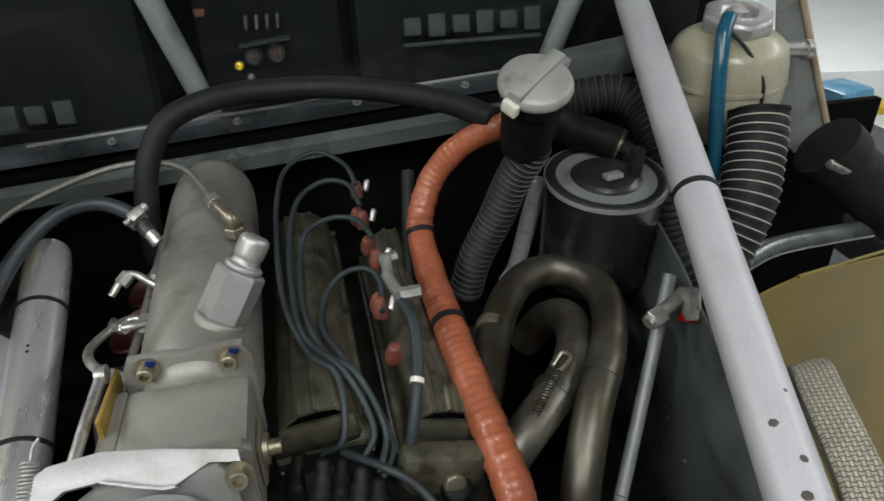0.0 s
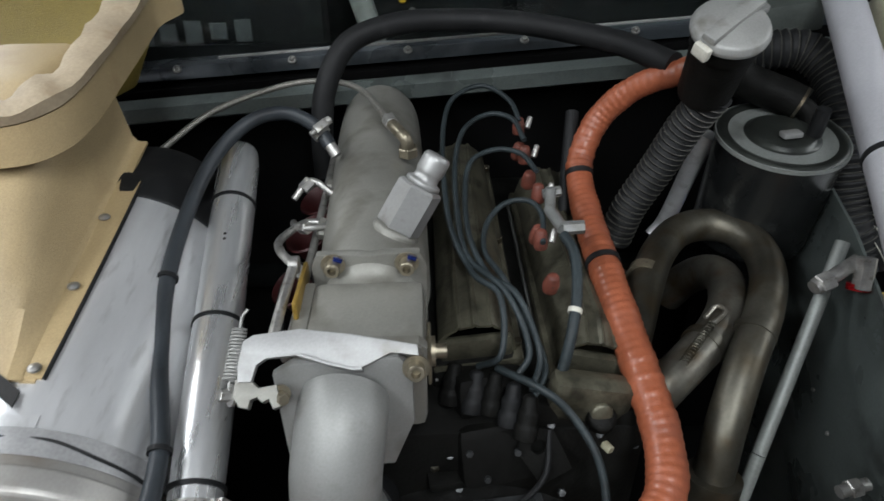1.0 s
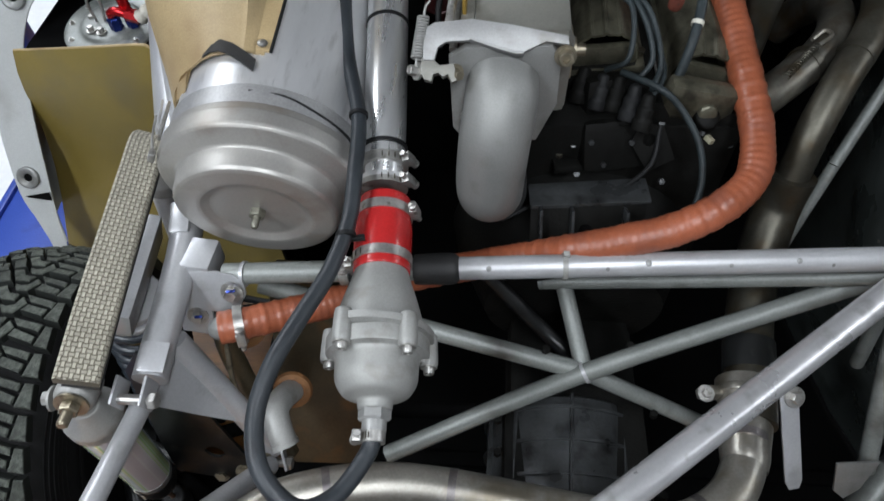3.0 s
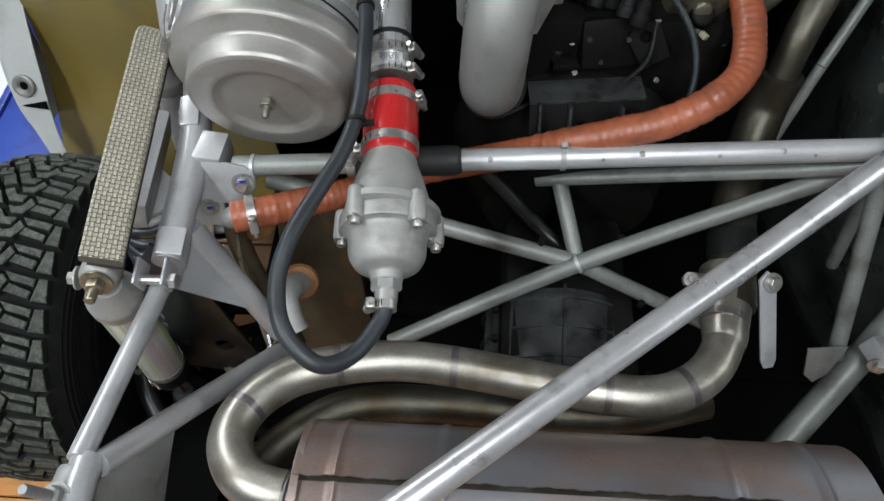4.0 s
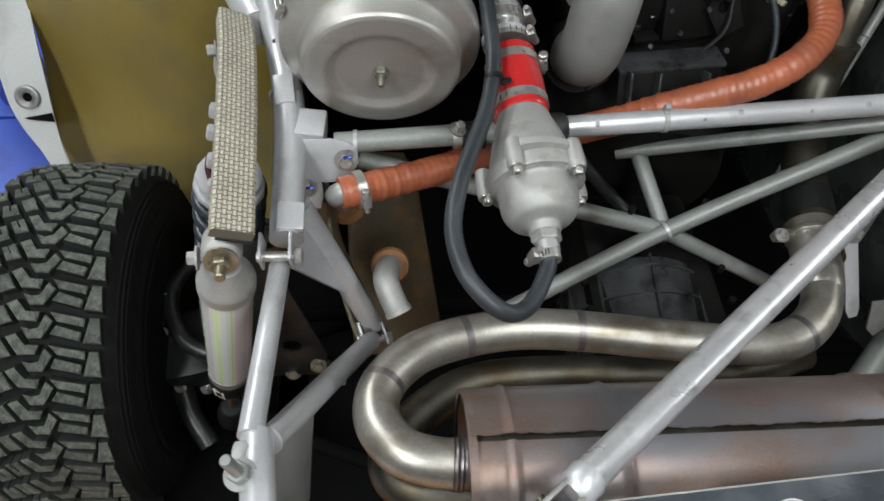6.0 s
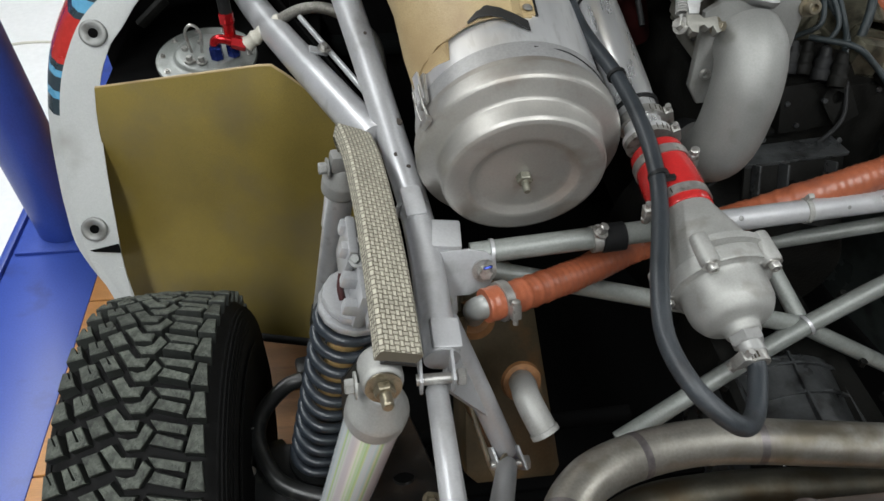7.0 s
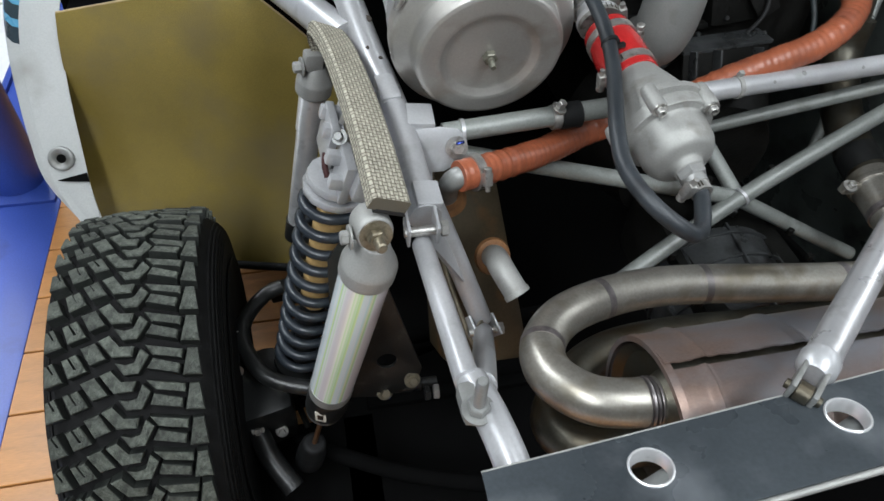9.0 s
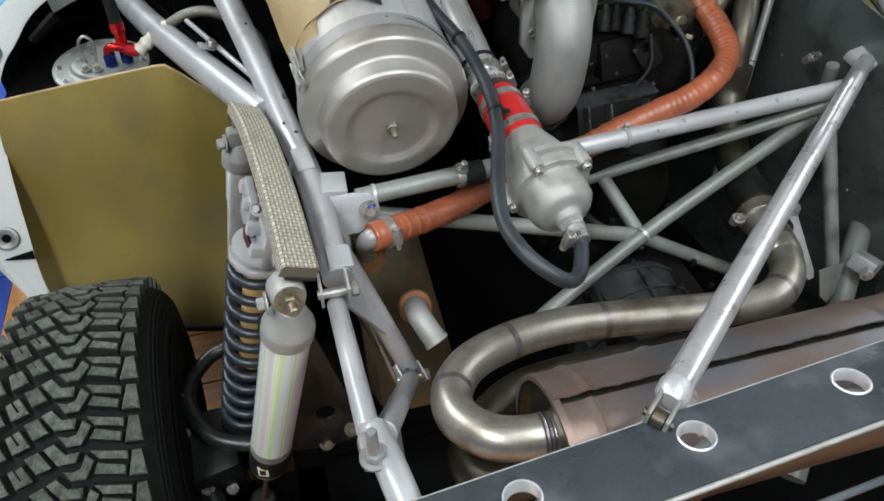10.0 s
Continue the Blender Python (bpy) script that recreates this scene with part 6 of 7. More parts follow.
def cam_cover(x, y0, y1, z, w, tilt, mat):
    """A ribbed cover with a rounded nose and a bolted lower edge."""
    rows = []
    n = 14
    for i in range(n + 1):
        y = y0 + (y1 - y0) * i / n
        nose = 0.5 + 0.5 * min(1, (i + 0.15) / 1.4) ** 0.5 if i < 2 else 1.0
        row = []
        for k in range(33):
            g = -1 + k / 16
            rib = 0.0038 if k in (9, 10, 16, 17, 23, 24) else 0
            zz = 0.032 * (1 - abs(g) ** 2.7) * nose + rib * nose - (0.028 if abs(g) > 0.99 else 0)
            p = Vector((g * w / 2, 0, zz))
            p.rotate(Euler((0, radians(tilt), 0)))
            row.append((x + p.x, y, z + p.z))
        rows.append(row)
    c = part("cam_cover", grid_sheet(rows, 0.004), mat, en, "bronze-grey ribbed cam cover")
    m = Euler((0, radians(tilt), 0))
    gasket = Vector((0, 0, -0.030))
    gasket.rotate(m)
    part("cover_flange", box((x + gasket.x, (y0 + y1) / 2 - 0.004, z + gasket.z), (w + 0.014, y1 - y0 + 0.02, 0.014), (0, tilt, 0), 0.006), mat, c)
    part("nose", box((x, y0 - 0.002, z - 0.008), (w * 0.92, 0.014, 0.03), (0, tilt, 0), 0.012), mat, c)
    part("gasket", box((x + gasket.x * 1.5, (y0 + y1) / 2 - 0.004, z + gasket.z * 1.5), (w + 0.012, y1 - y0 + 0.018, 0.005), (0, tilt, 0), 0.001), CAST, c)
    for yy in (y0 + 0.005, (y0 + y1) / 2, y1 - 0.01):
        q = Vector((w / 2 + 0.001, 0, -0.018))
        q.rotate(m)
        part("cover_bolt", bolt((x + q.x, yy, z + q.z), (0, -0.3, 1), 0.0055, 0.008, False), STEEL_DARK, c)
    return c


cam_cover(0.117, 0.545, 0.95, 1.050, 0.086, 14, COVER)
cam_cover(-0.023, 0.556, 1.00, 1.074, 0.094, -6, COVER)
part("head", box((0.104, 0.745, 0.980), (0.095, 0.45, 0.09), (0, 14, 0), 0.012), CAST_DIRTY_SHADED, en)
part("head", box((-0.023, 0.782, 1.014), (0.104, 0.48, 0.08), (0, -6, 0), 0.012), CAST_DIRTY_SHADED, en)
part("timing_case", box((0.093, 0.507, 0.984), (0.16, 0.05, 0.10), (0, 8, 0), 0.016), CAST_DIRTY_SHADED, en)
for p in ((0.058, 0.487, 1.003), (0.113, 0.481, 0.992), (0.158, 0.484, 0.968), (0.013, 0.49, 0.937), (-0.057, 0.479, 0.967), (-0.047, 0.470, 0.917), (0.073, 0.460, 0.916)):
    part("case_bolt", bolt(p, (0, -0.7, 0.7), 0.005, 0.007, False), GEARCASE, en)
part("front_cover", box((0.100, 0.500, 1.030), (0.098, 0.036, 0.066), (0, 12, 0), 0.016), COVER, en, "olive front cover under the cam cover")
part("cover_boss", lathe(rounded([(0, 0), (0, 0.014), (0.010, 0.012), (0.012, 0)], 3, 0.3), (0.112, 0.484, 1.028), (0, -0.9, 0.3), 20), COVER, en)
part("lifting_tab", plate([(-0.02, -0.03), (0.02, -0.03), (0.024, 0.02), (0.0, 0.04), (-0.024, 0.02)], 0.006, frame_at((0.048, 0.465, 0.982), (0.8, 0.2, 0.4), (-0.3, 0.4, 0.8)), [(0.0, 0.012, 0.009)]), CAST_DIRTY_SHADED, en)
part("case_boss", lathe(rounded([(0, 0), (0, 0.018), (0.014, 0.016), (0.016, 0)], 3, 0.3), (0.113, 0.483, 1.016), (0, -0.6, 0.8), 24), CAST_DIRTY_SHADED, en)
# distributor with its towers
di = thing("distributor", "dark distributor cap with grey lead towers", "distributor", (-0.0, 0.46, 0.96))
part("body", box((-0.012, 0.535, 1.020), (0.085, 0.06, 0.055), (-18, 4, 14), 0.014), CAST_DIRTY_SHADED, di)
part("drive_case", box((0.005, 0.490, 0.968), (0.11, 0.05, 0.075), (-24, 0, 10), 0.012), CAST_DIRTY_SHADED, di)
for p in ((-0.035, 0.468, 0.985), (0.018, 0.462, 0.992), (0.042, 0.466, 0.962), (-0.015, 0.455, 0.955)):
    part("case_screw", bolt(p, (0, -0.9, 0.45), 0.0042, 0.006, False), GEARCASE, di)
TOW = []
for k, q in enumerate(((0.030, 0.475, 1.040), (0.014, 0.494, 1.040), (-0.005, 0.512, 1.040), (-0.026, 0.515, 1.040), (-0.050, 0.529, 1.040))):
    tip, base = Vector(q) + Vector((0.004, 0.012, 0.020)), Vector(q) - Vector((0.006, 0.018, 0.024))
    TOW.append(tip)
    part("lead_tower", lathe(rounded([(0, 0), (0, 0.0125), (0.014, 0.0135), (0.018, 0.0110), (0.030, 0.0120), (0.034, 0.0095), (0.048, 0.0080), (0.052, 0)], 2, 0.2), base, tip - base, 18), BLACK_RUBBER if k % 2 else CAST_DIRTY_SHADED, di)
# plug leads: loops from the boots back to the distributor
BOOTS = [(0.075, 0.947, 1.170), (0.073, 0.859, 1.165), (0.079, 0.763, 1.156), (0.071, 0.678, 1.139)]
LEADS = [
    [(0.071, 0.937, 1.174), (0.059, 0.980, 1.191), (0.019, 1.013, 1.203), (-0.029, 0.989, 1.192), (-0.047, 0.914, 1.176), (-0.051, 0.791, 1.160), (-0.045, 0.687, 1.143), (-0.023, 0.611, 1.130), (0.005, 0.569, 1.116), (0.003, 0.517, 1.089), tuple(TOW[3])],
    [(0.069, 0.867, 1.176), (0.057, 0.914, 1.188), (0.023, 0.928, 1.191), (-0.015, 0.900, 1.182), (-0.033, 0.829, 1.166), (-0.036, 0.725, 1.149), (-0.027, 0.640, 1.133), (0.013, 0.575, 1.107), (0.035, 0.526, 1.085), tuple(TOW[1])],
    [(0.075, 0.782, 1.170), (0.059, 0.824, 1.176), (0.025, 0.841, 1.175), (-0.011, 0.819, 1.169), (-0.023, 0.763, 1.153), (-0.023, 0.678, 1.139), (-0.005, 0.611, 1.124), (0.025, 0.569, 1.107), (0.047, 0.526, 1.080), tuple(TOW[0])],
    [(0.068, 0.663, 1.134), (0.073, 0.711, 1.146), (0.059, 0.739, 1.150), (0.029, 0.739, 1.147), (0.003, 0.711, 1.136), (-0.005, 0.659, 1.124), (0.013, 0.60, 1.107), (0.039, 0.564, 1.091), (0.053, 0.517, 1.064), (0.033, 0.479, 1.052)],
    [tuple(TOW[2]), (0.043, 0.484, 1.066), (0.073, 0.465, 1.047), (0.098, 0.432, 1.017), (0.105, 0.399, 0.979), (0.093, 0.370, 0.942), (0.063, 0.352, 0.911)],
]
for k, pts in enumerate(LEADS):
    pts = [(x, y, max(z, 1.128)) if y > 0.53 and x < 0.035 else (x, y, z) for x, y, z in pts]
    ld = thing("plug_lead", "grey-blue plug lead looping to the distributor", "cable", pts[0], "plug leads")
    part("cable", tube(pts, 0.0038 if k < 4 else 0.0046, 12, 8), LEAD_GREY, ld)
    if k < 4:
        b0 = Vector(BOOTS[k]) - Vector((0.004, 0.006, 0.02))
        part("boot", lathe(rounded([(0, 0), (0, 0.009), (0.014, 0.0095), (0.026, 0.007), (0.028, 0)], 3, 0.3), b0, (0.0, 0.15, 1), 20), ORANGE_DUSTY, ld, "dusty orange rubber boot")
        part("terminal", lathe(rounded([(0, 0), (0, 0.0048), (0.018, 0.0042), (0.020, 0)], 3, 0.2), b0 + Vector((0.012, -0.004, 0.012)), (0.3, 0.5, 0.6), 14), ZINC, ld)
for p in ((0.063, 0.890, 1.135), (0.069, 0.815, 1.128), (0.065, 0.697, 1.113), (0.071, 0.616, 1.096)):
    sp = thing("plug_boot", "dusty orange spark plug boot", "boot", p, "plug boots")
    part("boot", lathe(rounded([(0, 0), (0, 0.0095), (0.012, 0.0105), (0.026, 0.0075), (0.028, 0)], 3, 0.3), p, (0.1, -0.2, 1), 20), ORANGE_DUSTY, sp)
part("lead_clip", box((0.111, 0.441, 1.019), (0.008, 0.012, 0.007), (0, 20, 30), 0.001), PLASTIC, ld, "pale cable tag")
tee = thing("tee_union", "steel tee union on a grey hose", "fitting", (0.111, 0.687, 1.137))
part("tee_body", tube([(0.082, 0.711, 1.153), (0.091, 0.659, 1.156)], 0.0075, 16), SILVER_WORN, tee)
part("tee_branch", hex_prism((0.091, 0.662, 1.156), (1, -0.1, 0.1), 0.0085, 0.026), SILVER_WORN, tee)
part("tee_top", hex_prism((0.076, 0.730, 1.164), (1, 0.1, 0.15), 0.007, 0.024), SILVER_WORN, tee)
part("tee_stem", lathe([(0, 0.007), (0.03, 0.007)], (0.084, 0.715, 1.149), (0, 0.3, 1), 14), SILVER_WORN, tee)
part("hose", tube([(0.091, 0.654, 1.151), (0.098, 0.621, 1.146), (0.094, 0.574, 1.126), (0.082, 0.532, 1.098), (0.069, 0.508, 1.055)], 0.0065, 18), LEAD_GREY, tee)
part("hose_tie", band((0.089, 0.555, 1.114), (-0.3, -0.8, -0.5), 0.0065, 0.006, 24), WHITE_PLASTIC, tee)
# left of the plenum: linkages and red inlets, mostly in the dark
for k, (x, y, z) in enumerate(((-0.232, 0.753, 1.090), (-0.227, 0.857, 1.085), (-0.237, 0.659, 1.076))):
    tr = thing("inlet_trumpet", "dark red inlet trumpet beside the plenum", "inlet trumpet", (x, y, z - 0.08), "inlet trumpets")
    part("bell", lathe([(-0.09, 0.024), (-0.03, 0.026), (0.0, 0.030), (0.012, 0.038), (0.014, 0.036), (0.0, 0.027), (-0.09, 0.021)], (x, y, z), (-0.4, -0.1, 1), 28, caps=False), DARK_RED, tr)
for k, pts in enumerate(([(-0.187, 0.697, 1.148), (-0.222, 0.678, 1.157), (-0.242, 0.697, 1.148), (-0.252, 0.734, 1.130)], [(-0.197, 0.753, 1.160), (-0.227, 0.763, 1.176), (-0.249, 0.744, 1.160)], [(-0.2, 0.62, 1.09), (-0.227, 0.630, 1.135), (-0.249, 0.602, 1.113), (-0.247, 0.555, 1.071)])):
    fl = thing("fuel_line", "small plated fuel line with unions", "pipe", pts[0], "fuel lines")
    part("line", tube(pts, 0.0045, 10), ZINC if k < 2 else BLACK_RUBBER, fl)
    part("union", hex_prism(pts[1], Vector(pts[2]) - Vector(pts[1]), 0.0085, 0.016), ZINC, fl)
solo("throttle_shaft", tube([(-0.223, 0.479, 1.127), (-0.219, 0.697, 1.128), (-0.217, 0.933, 1.129)], 0.005, 12), ZINC, "plated throttle linkage shaft", "linkage")
# ---- gearbox ----
gb = thing("gearbox", "dirty, shade-darkened ribbed alloy gearbox and bell housing", "gearbox", (-0.05, 0.25, 0.4))
part("bell_housing", lathe([(0, 0), (0, 0.20), (0.05, 0.19), (0.16, 0.14), (0.16, 0)], (-0.035, 0.520, 0.730), (0, -1, -0.1), 40), CAST_DIRTY_SHADED, gb)
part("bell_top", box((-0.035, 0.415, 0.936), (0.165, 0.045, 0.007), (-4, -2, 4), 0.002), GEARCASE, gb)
part("bell_wall", box((-0.035, 0.381, 0.905), (0.160, 0.006, 0.070), (-28, 0, 4), 0.002), CAST_DIRTY_SHADED, gb)
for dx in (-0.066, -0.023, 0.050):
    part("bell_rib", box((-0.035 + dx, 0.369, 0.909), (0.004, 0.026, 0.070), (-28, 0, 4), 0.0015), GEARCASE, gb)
# black disc on the solid wall, drawn as the hole's inner shade
part("inspection_hole_shade", lathe([(0, 0), (0, 0.009), (0.002, 0.008), (0.002, 0)], (-0.037, 0.376, 0.903), (0, -0.88, 0.47), 20), BLACK_MATT_SHADE, gb)
part("top_plate", box((-0.035, 0.480, 0.940), (0.10, 0.05, 0.012), (-6, 0, 6), 0.004), CAST_DIRTY_SHADED, gb)
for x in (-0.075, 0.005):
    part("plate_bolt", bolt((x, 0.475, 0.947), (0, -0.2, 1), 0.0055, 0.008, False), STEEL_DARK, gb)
part("mid_case", box((-0.035, 0.290, 0.600), (0.20, 0.16, 0.16), (0, 0, 0), 0.02), CAST_DIRTY_SHADED, gb)
part("rear_case", box((-0.035, 0.135, 0.600), (0.215, 0.20, 0.16), (0, 0, 0), 0.015), CAST_DIRTY_SHADED, gb)
part("rear_cover", lathe(rounded([(0, 0), (0, 0.118), (0.02, 0.120), (0.16, 0.118), (0.19, 0.10), (0.20, 0)], 3, 0.2), (-0.045, 0.225, 0.588), (0, -1, -0.06), 56), GEARCASE, gb)
for k in range(4):
    part("case_rib", band((-0.045, 0.205 - 0.048 * k, 0.587 - 0.003 * k), (0, -1, -0.06), 0.119, 0.0045, 56, 0.006), GEARCASE, gb)
for deg in (50, 90, 130, 160, 20):
    part("case_rib", box((-0.045 + 0.121 * math.cos(radians(deg)), 0.13, 0.583 + 0.121 * math.sin(radians(deg))), (0.012, 0.18, 0.0045), (-3, -deg, 0), 0.0015), GEARCASE, gb)
part("selector_rod", tube([(-0.175, 0.360, 0.812), (-0.075, 0.310, 0.720), (0.0, 0.25, 0.70)], 0.012, 14), BLACK_PART, gb)
for p in ((-0.150, 0.080, 0.680), (-0.150, 0.130, 0.680), (-0.150, 0.180, 0.680), (0.081, 0.080, 0.680), (0.081, 0.140, 0.680), (0.081, 0.200, 0.680), (-0.085, 0.250, 0.777), (0.035, 0.260, 0.777)):
    part("case_bolt", bolt(p, (0, 0, 1), 0.006, 0.012, False), CAST_DIRTY_SHADED, gb)
solo("gearbox_lead", tube([(0.055, 0.475, 1.010), (0.045, 0.440, 0.967), (-0.005, 0.430, 0.922), (-0.085, 0.425, 0.912), (-0.155, 0.400, 0.892)], 0.0035, 8), BLACK_RUBBER, "thin black lead over the bell housing", "cable")
# near-black sheets fill the deep shade below the engine and beside the tyre
ut = thing("undertray", "near-black undertray for the shade below the engine", "tray", (0.0, 0.47, 0.13))
part("main_sheet", box((0.19, 0.34, 0.140), (1.82, 1.86, 0.02), (0, 0, 0), 0.004), BLACK_MATT_SHADE, ut)
part("rear_sheet", box((-0.80, -0.03, 0.140), (0.30, 0.62, 0.02), (0, 0, 0), 0.004), BLACK_MATT_SHADE, ut)
part("stiffener", box((0.19, 0.30, 0.155), (1.7, 0.03, 0.02), (0, 0, 0), 0.004), BLACK_MATT_SHADE, ut)

# ---- suspension ----


def woven_strap(name, pts, wd, label, mat=WEBBING):
    st = thing(name, label, "strap", pts[-1], "limit straps")
    part("webbing", ribbon(pts, wd, 0.049, 0.020, 0.25), mat, st)
    part("binding", ribbon([Vector(p) - Vector((0, 0, 0.0125)) for p in pts], wd, 0.042, 0.005, 0.25), BLACK_TAPE, st, "dark binding under the webbing")
    return st


woven_strap("limit_strap", [(-0.677, 0.490, 0.915), (-0.678, 0.486, 0.948), (-0.673, 0.462, 0.971), (-0.660, 0.390, 0.980), (-0.648, 0.280, 0.980), (-0.640, 0.175, 0.974), (-0.635, 0.086, 0.963)], (1, 0.06, -0.45), "cream and brown woven suspension limit strap")
woven_strap("limit_strap", [(0.605, 0.575, 0.99), (0.595, 0.545, 1.025), (0.565, 0.49, 1.04), (0.527, 0.385, 1.035), (0.49, 0.28, 1.02), (0.47, 0.18, 1.0)], (1, -0.06, 0.2), "cream and brown woven suspension limit strap")
sk = thing("shock_absorber", "pearly plated shock absorber with grey end cap", "shock absorber", (-0.75, 0.1, 0.45), "shock absorbers")
SA, SB = Vector((-0.653, 0.084, 0.908)), Vector((-0.741, 0.124, 0.485))
SDv = (SB - SA).normalized()
part("end_cap", lathe(rounded([(0.0, 0), (0.0, 0.018), (0.014, 0.0235), (0.034, 0.0345), (0.040, 0.0365), (0.060, 0.0365), (0.064, 0.0345), (0.064, 0)], 4, 0.2), SA, SDv, 40), CAST, sk)
part("barrel", lathe([(0.06, 0.0), (0.06, 0.0342), (0.385, 0.0342), (0.385, 0)], SA, SDv, 44), PEARL, sk, "pearly iridescent plated barrel")
part("gland", lathe(rounded([(0.385, 0), (0.385, 0.0350), (0.395, 0.0354), (0.442, 0.0346), (0.452, 0.028), (0.452, 0)], 3, 0.3), SA, SDv, 36), BLACK_PART, sk)
part("gland_label", boxed(frame_at(SA + SDv * 0.416 + Vector((-0.0145, -0.0317, 0.0)), (1, -0.4, 0), (0, 0.1, 1)), (0.018, 0.024, 0.002), 0.001), WHITE_PLASTIC, sk)
part("label_bar", boxed(frame_at(SA + SDv * 0.416 + Vector((-0.0150, -0.0333, 0.0)), (1, -0.4, 0), (0, 0.1, 1)), (0.010, 0.012, 0.001), 0.0004), BLACK_PART, sk)
part("gland_ring", lathe(rounded([(0.444, 0.02), (0.444, 0.0330), (0.456, 0.0310), (0.460, 0.020)], 3, 0.2), SA, SDv, 36), ZINC, sk, "bright lower ring")
part("barrel_ring", lathe([(0.366, 0.033), (0.366, 0.0348), (0.386, 0.0348), (0.386, 0.033)], SA, SDv, 44, caps=False), SILVER_WORN, sk)
part("rod", lathe([(0.44, 0.0048), (0.66, 0.0048)], SA, SDv, 14), COPPER, sk)
part("lower_boot", lathe(rounded([(0.595, 0), (0.595, 0.022), (0.63, 0.026), (0.64, 0.028), (0.69, 0.027), (0.69, 0)], 3, 0.3), SA, SDv, 28), BLACK_RUBBER, sk)
part("ear", lathe(rounded([(-0.022, 0), (-0.022, 0.020), (-0.016, 0.024), (0.016, 0.024), (0.022, 0.020), (0.022, 0)], 3, 0.3), (-0.656, 0.098, 0.922), (0.12, -1, 0.25), 36), CAST, sk)
part("ear_neck", lathe(rounded([(-0.004, 0.012), (0.008, 0.019), (0.030, 0.029), (0.030, 0)], 3, 0.3), SA - SDv * 0.004, SDv, 30), CAST, sk)
part("dark_washer", lathe([(0, 0), (0, 0.0185), (0.003, 0.0175), (0.003, 0)], (-0.6535, 0.0775, 0.927), (0.12, -1, 0.25), 28), BLACK_PART, sk)
part("eye_bolt", bolt((-0.6532, 0.0745, 0.928), (0.12, -1, 0.25), 0.0118, 0.011), BRASS, sk, "gold passivated nut on a stud")
part("eye_stud", lathe([(0, 0.0068), (0.02, 0.0068), (0.022, 0.005)], (-0.652, 0.066, 0.930), (0.12, -1, 0.25), 14), BRASS, sk)
part("eye_nut", bolt((-0.683, 0.084, 0.921), (-1, -0.1, 0.1), 0.009, 0.010), CAST, sk)
sk2 = thing("shock_absorber", "slim silver shock absorber body behind the strap", "shock absorber", (-0.78, 0.48, 0.5), "shock absorbers")
SC, SDn = Vector((-0.692, 0.480, 0.905)), Vector((-0.771, 0.506, 0.480))
s2 = (SDn - SC).normalized()
part("end_cap", lathe(rounded([(0, 0), (0, 0.016), (0.018, 0.024), (0.028, 0.0295), (0.05, 0.0295), (0.056, 0.024), (0.056, 0)], 4, 0.2), SC, s2, 36), CAST, sk2)
part("barrel", lathe([(0.055, 0), (0.055, 0.0225), (0.13, 0.0225), (0.132, 0.0205), (0.36, 0.0195), (0.36, 0)], SC, s2, 36), ALLOY, sk2)
part("gland", lathe([(0.36, 0), (0.36, 0.0225), (0.41, 0.0225), (0.41, 0)], SC, s2, 28), BLACK_PART, sk2)
part("eye_bolt", bolt((-0.715, 0.472, 0.908), (-1, -0.2, 0.1), 0.009, 0.012), CAST, sk2)
part("ear", box((-0.697, 0.477, 0.915), (0.03, 0.026, 0.03), (0, 10, 10), 0.007), CAST, sk2)
cs = thing("coil_spring", "blue-black coil spring over a tan bump stop", "spring", (-0.78, 0.25, 0.4))
CA, CB = Vector((-0.683, 0.267, 0.848)), Vector((-0.779, 0.280, 0.400))
cd = (CB - CA).normalized()
part("coil", coil(CA, CB, 0.0455, 0.0082, 11, 12), SPRING, cs)
part("bump_stop", lathe(rounded([(0.05, 0), (0.05, 0.026), (0.27, 0.026), (0.29, 0.018), (0.29, 0)], 3, 0.3), CA, cd, 28), TAN, cs, "tan foam bump stop")
part("damper_body", lathe([(0.28, 0.022), (0.45, 0.022)], CA, cd, 24), BLACK_PART, cs)
for s, r in ((-0.012, 0.046), (0.006, 0.050)):
    part("spring_seat", lathe(rounded([(s, 0.02), (s, r), (s + 0.013, r), (s + 0.013, 0.02)], 2, 0.15), CA, cd, 14), SILVER, cs, "notched silver adjuster ring")
part("lower_seat", lathe([(0, 0.02), (0, 0.052), (0.012, 0.052), (0.02, 0.03), (0.02, 0.0)], CB, cd, 28), BLACK_PART, cs)
wb = thing("wishbone", "glossy black tubular wishbone with hub joint", "suspension arm", (-0.75, 0.2, 0.40))
part("hoop", tube([(-0.804, 0.407, 0.465), (-0.839, 0.394, 0.460), (-0.875, 0.347, 0.455), (-0.879, 0.290, 0.450), (-0.839, 0.217, 0.445), (-0.754, 0.182, 0.440), (-0.669, 0.170, 0.440), (-0.589, 0.160, 0.445)], 0.0145, 20), BLACK_PART, wb)
part("joint_barrel", lathe(rounded([(-0.035, 0), (-0.035, 0.012), (-0.02, 0.015), (0.02, 0.015), (0.035, 0.012), (0.035, 0)], 2, 0.2), (-0.906, 0.284, 0.440), (0.15, -0.8, 0.3), 22), BLACK_PART, wb)
part("joint_bridge", box((-0.892, 0.286, 0.447), (0.03, 0.022, 0.02), (0, 0, 0), 0.004), BLACK_PART, wb)
part("joint_nut", bolt((-0.901, 0.250, 0.428), (0.15, -0.8, 0.1), 0.010, 0.012), ZINC, wb)
part("joint_nut", bolt((-0.901, 0.314, 0.458), (-0.15, 0.8, 0.5), 0.010, 0.012), ZINC, wb)
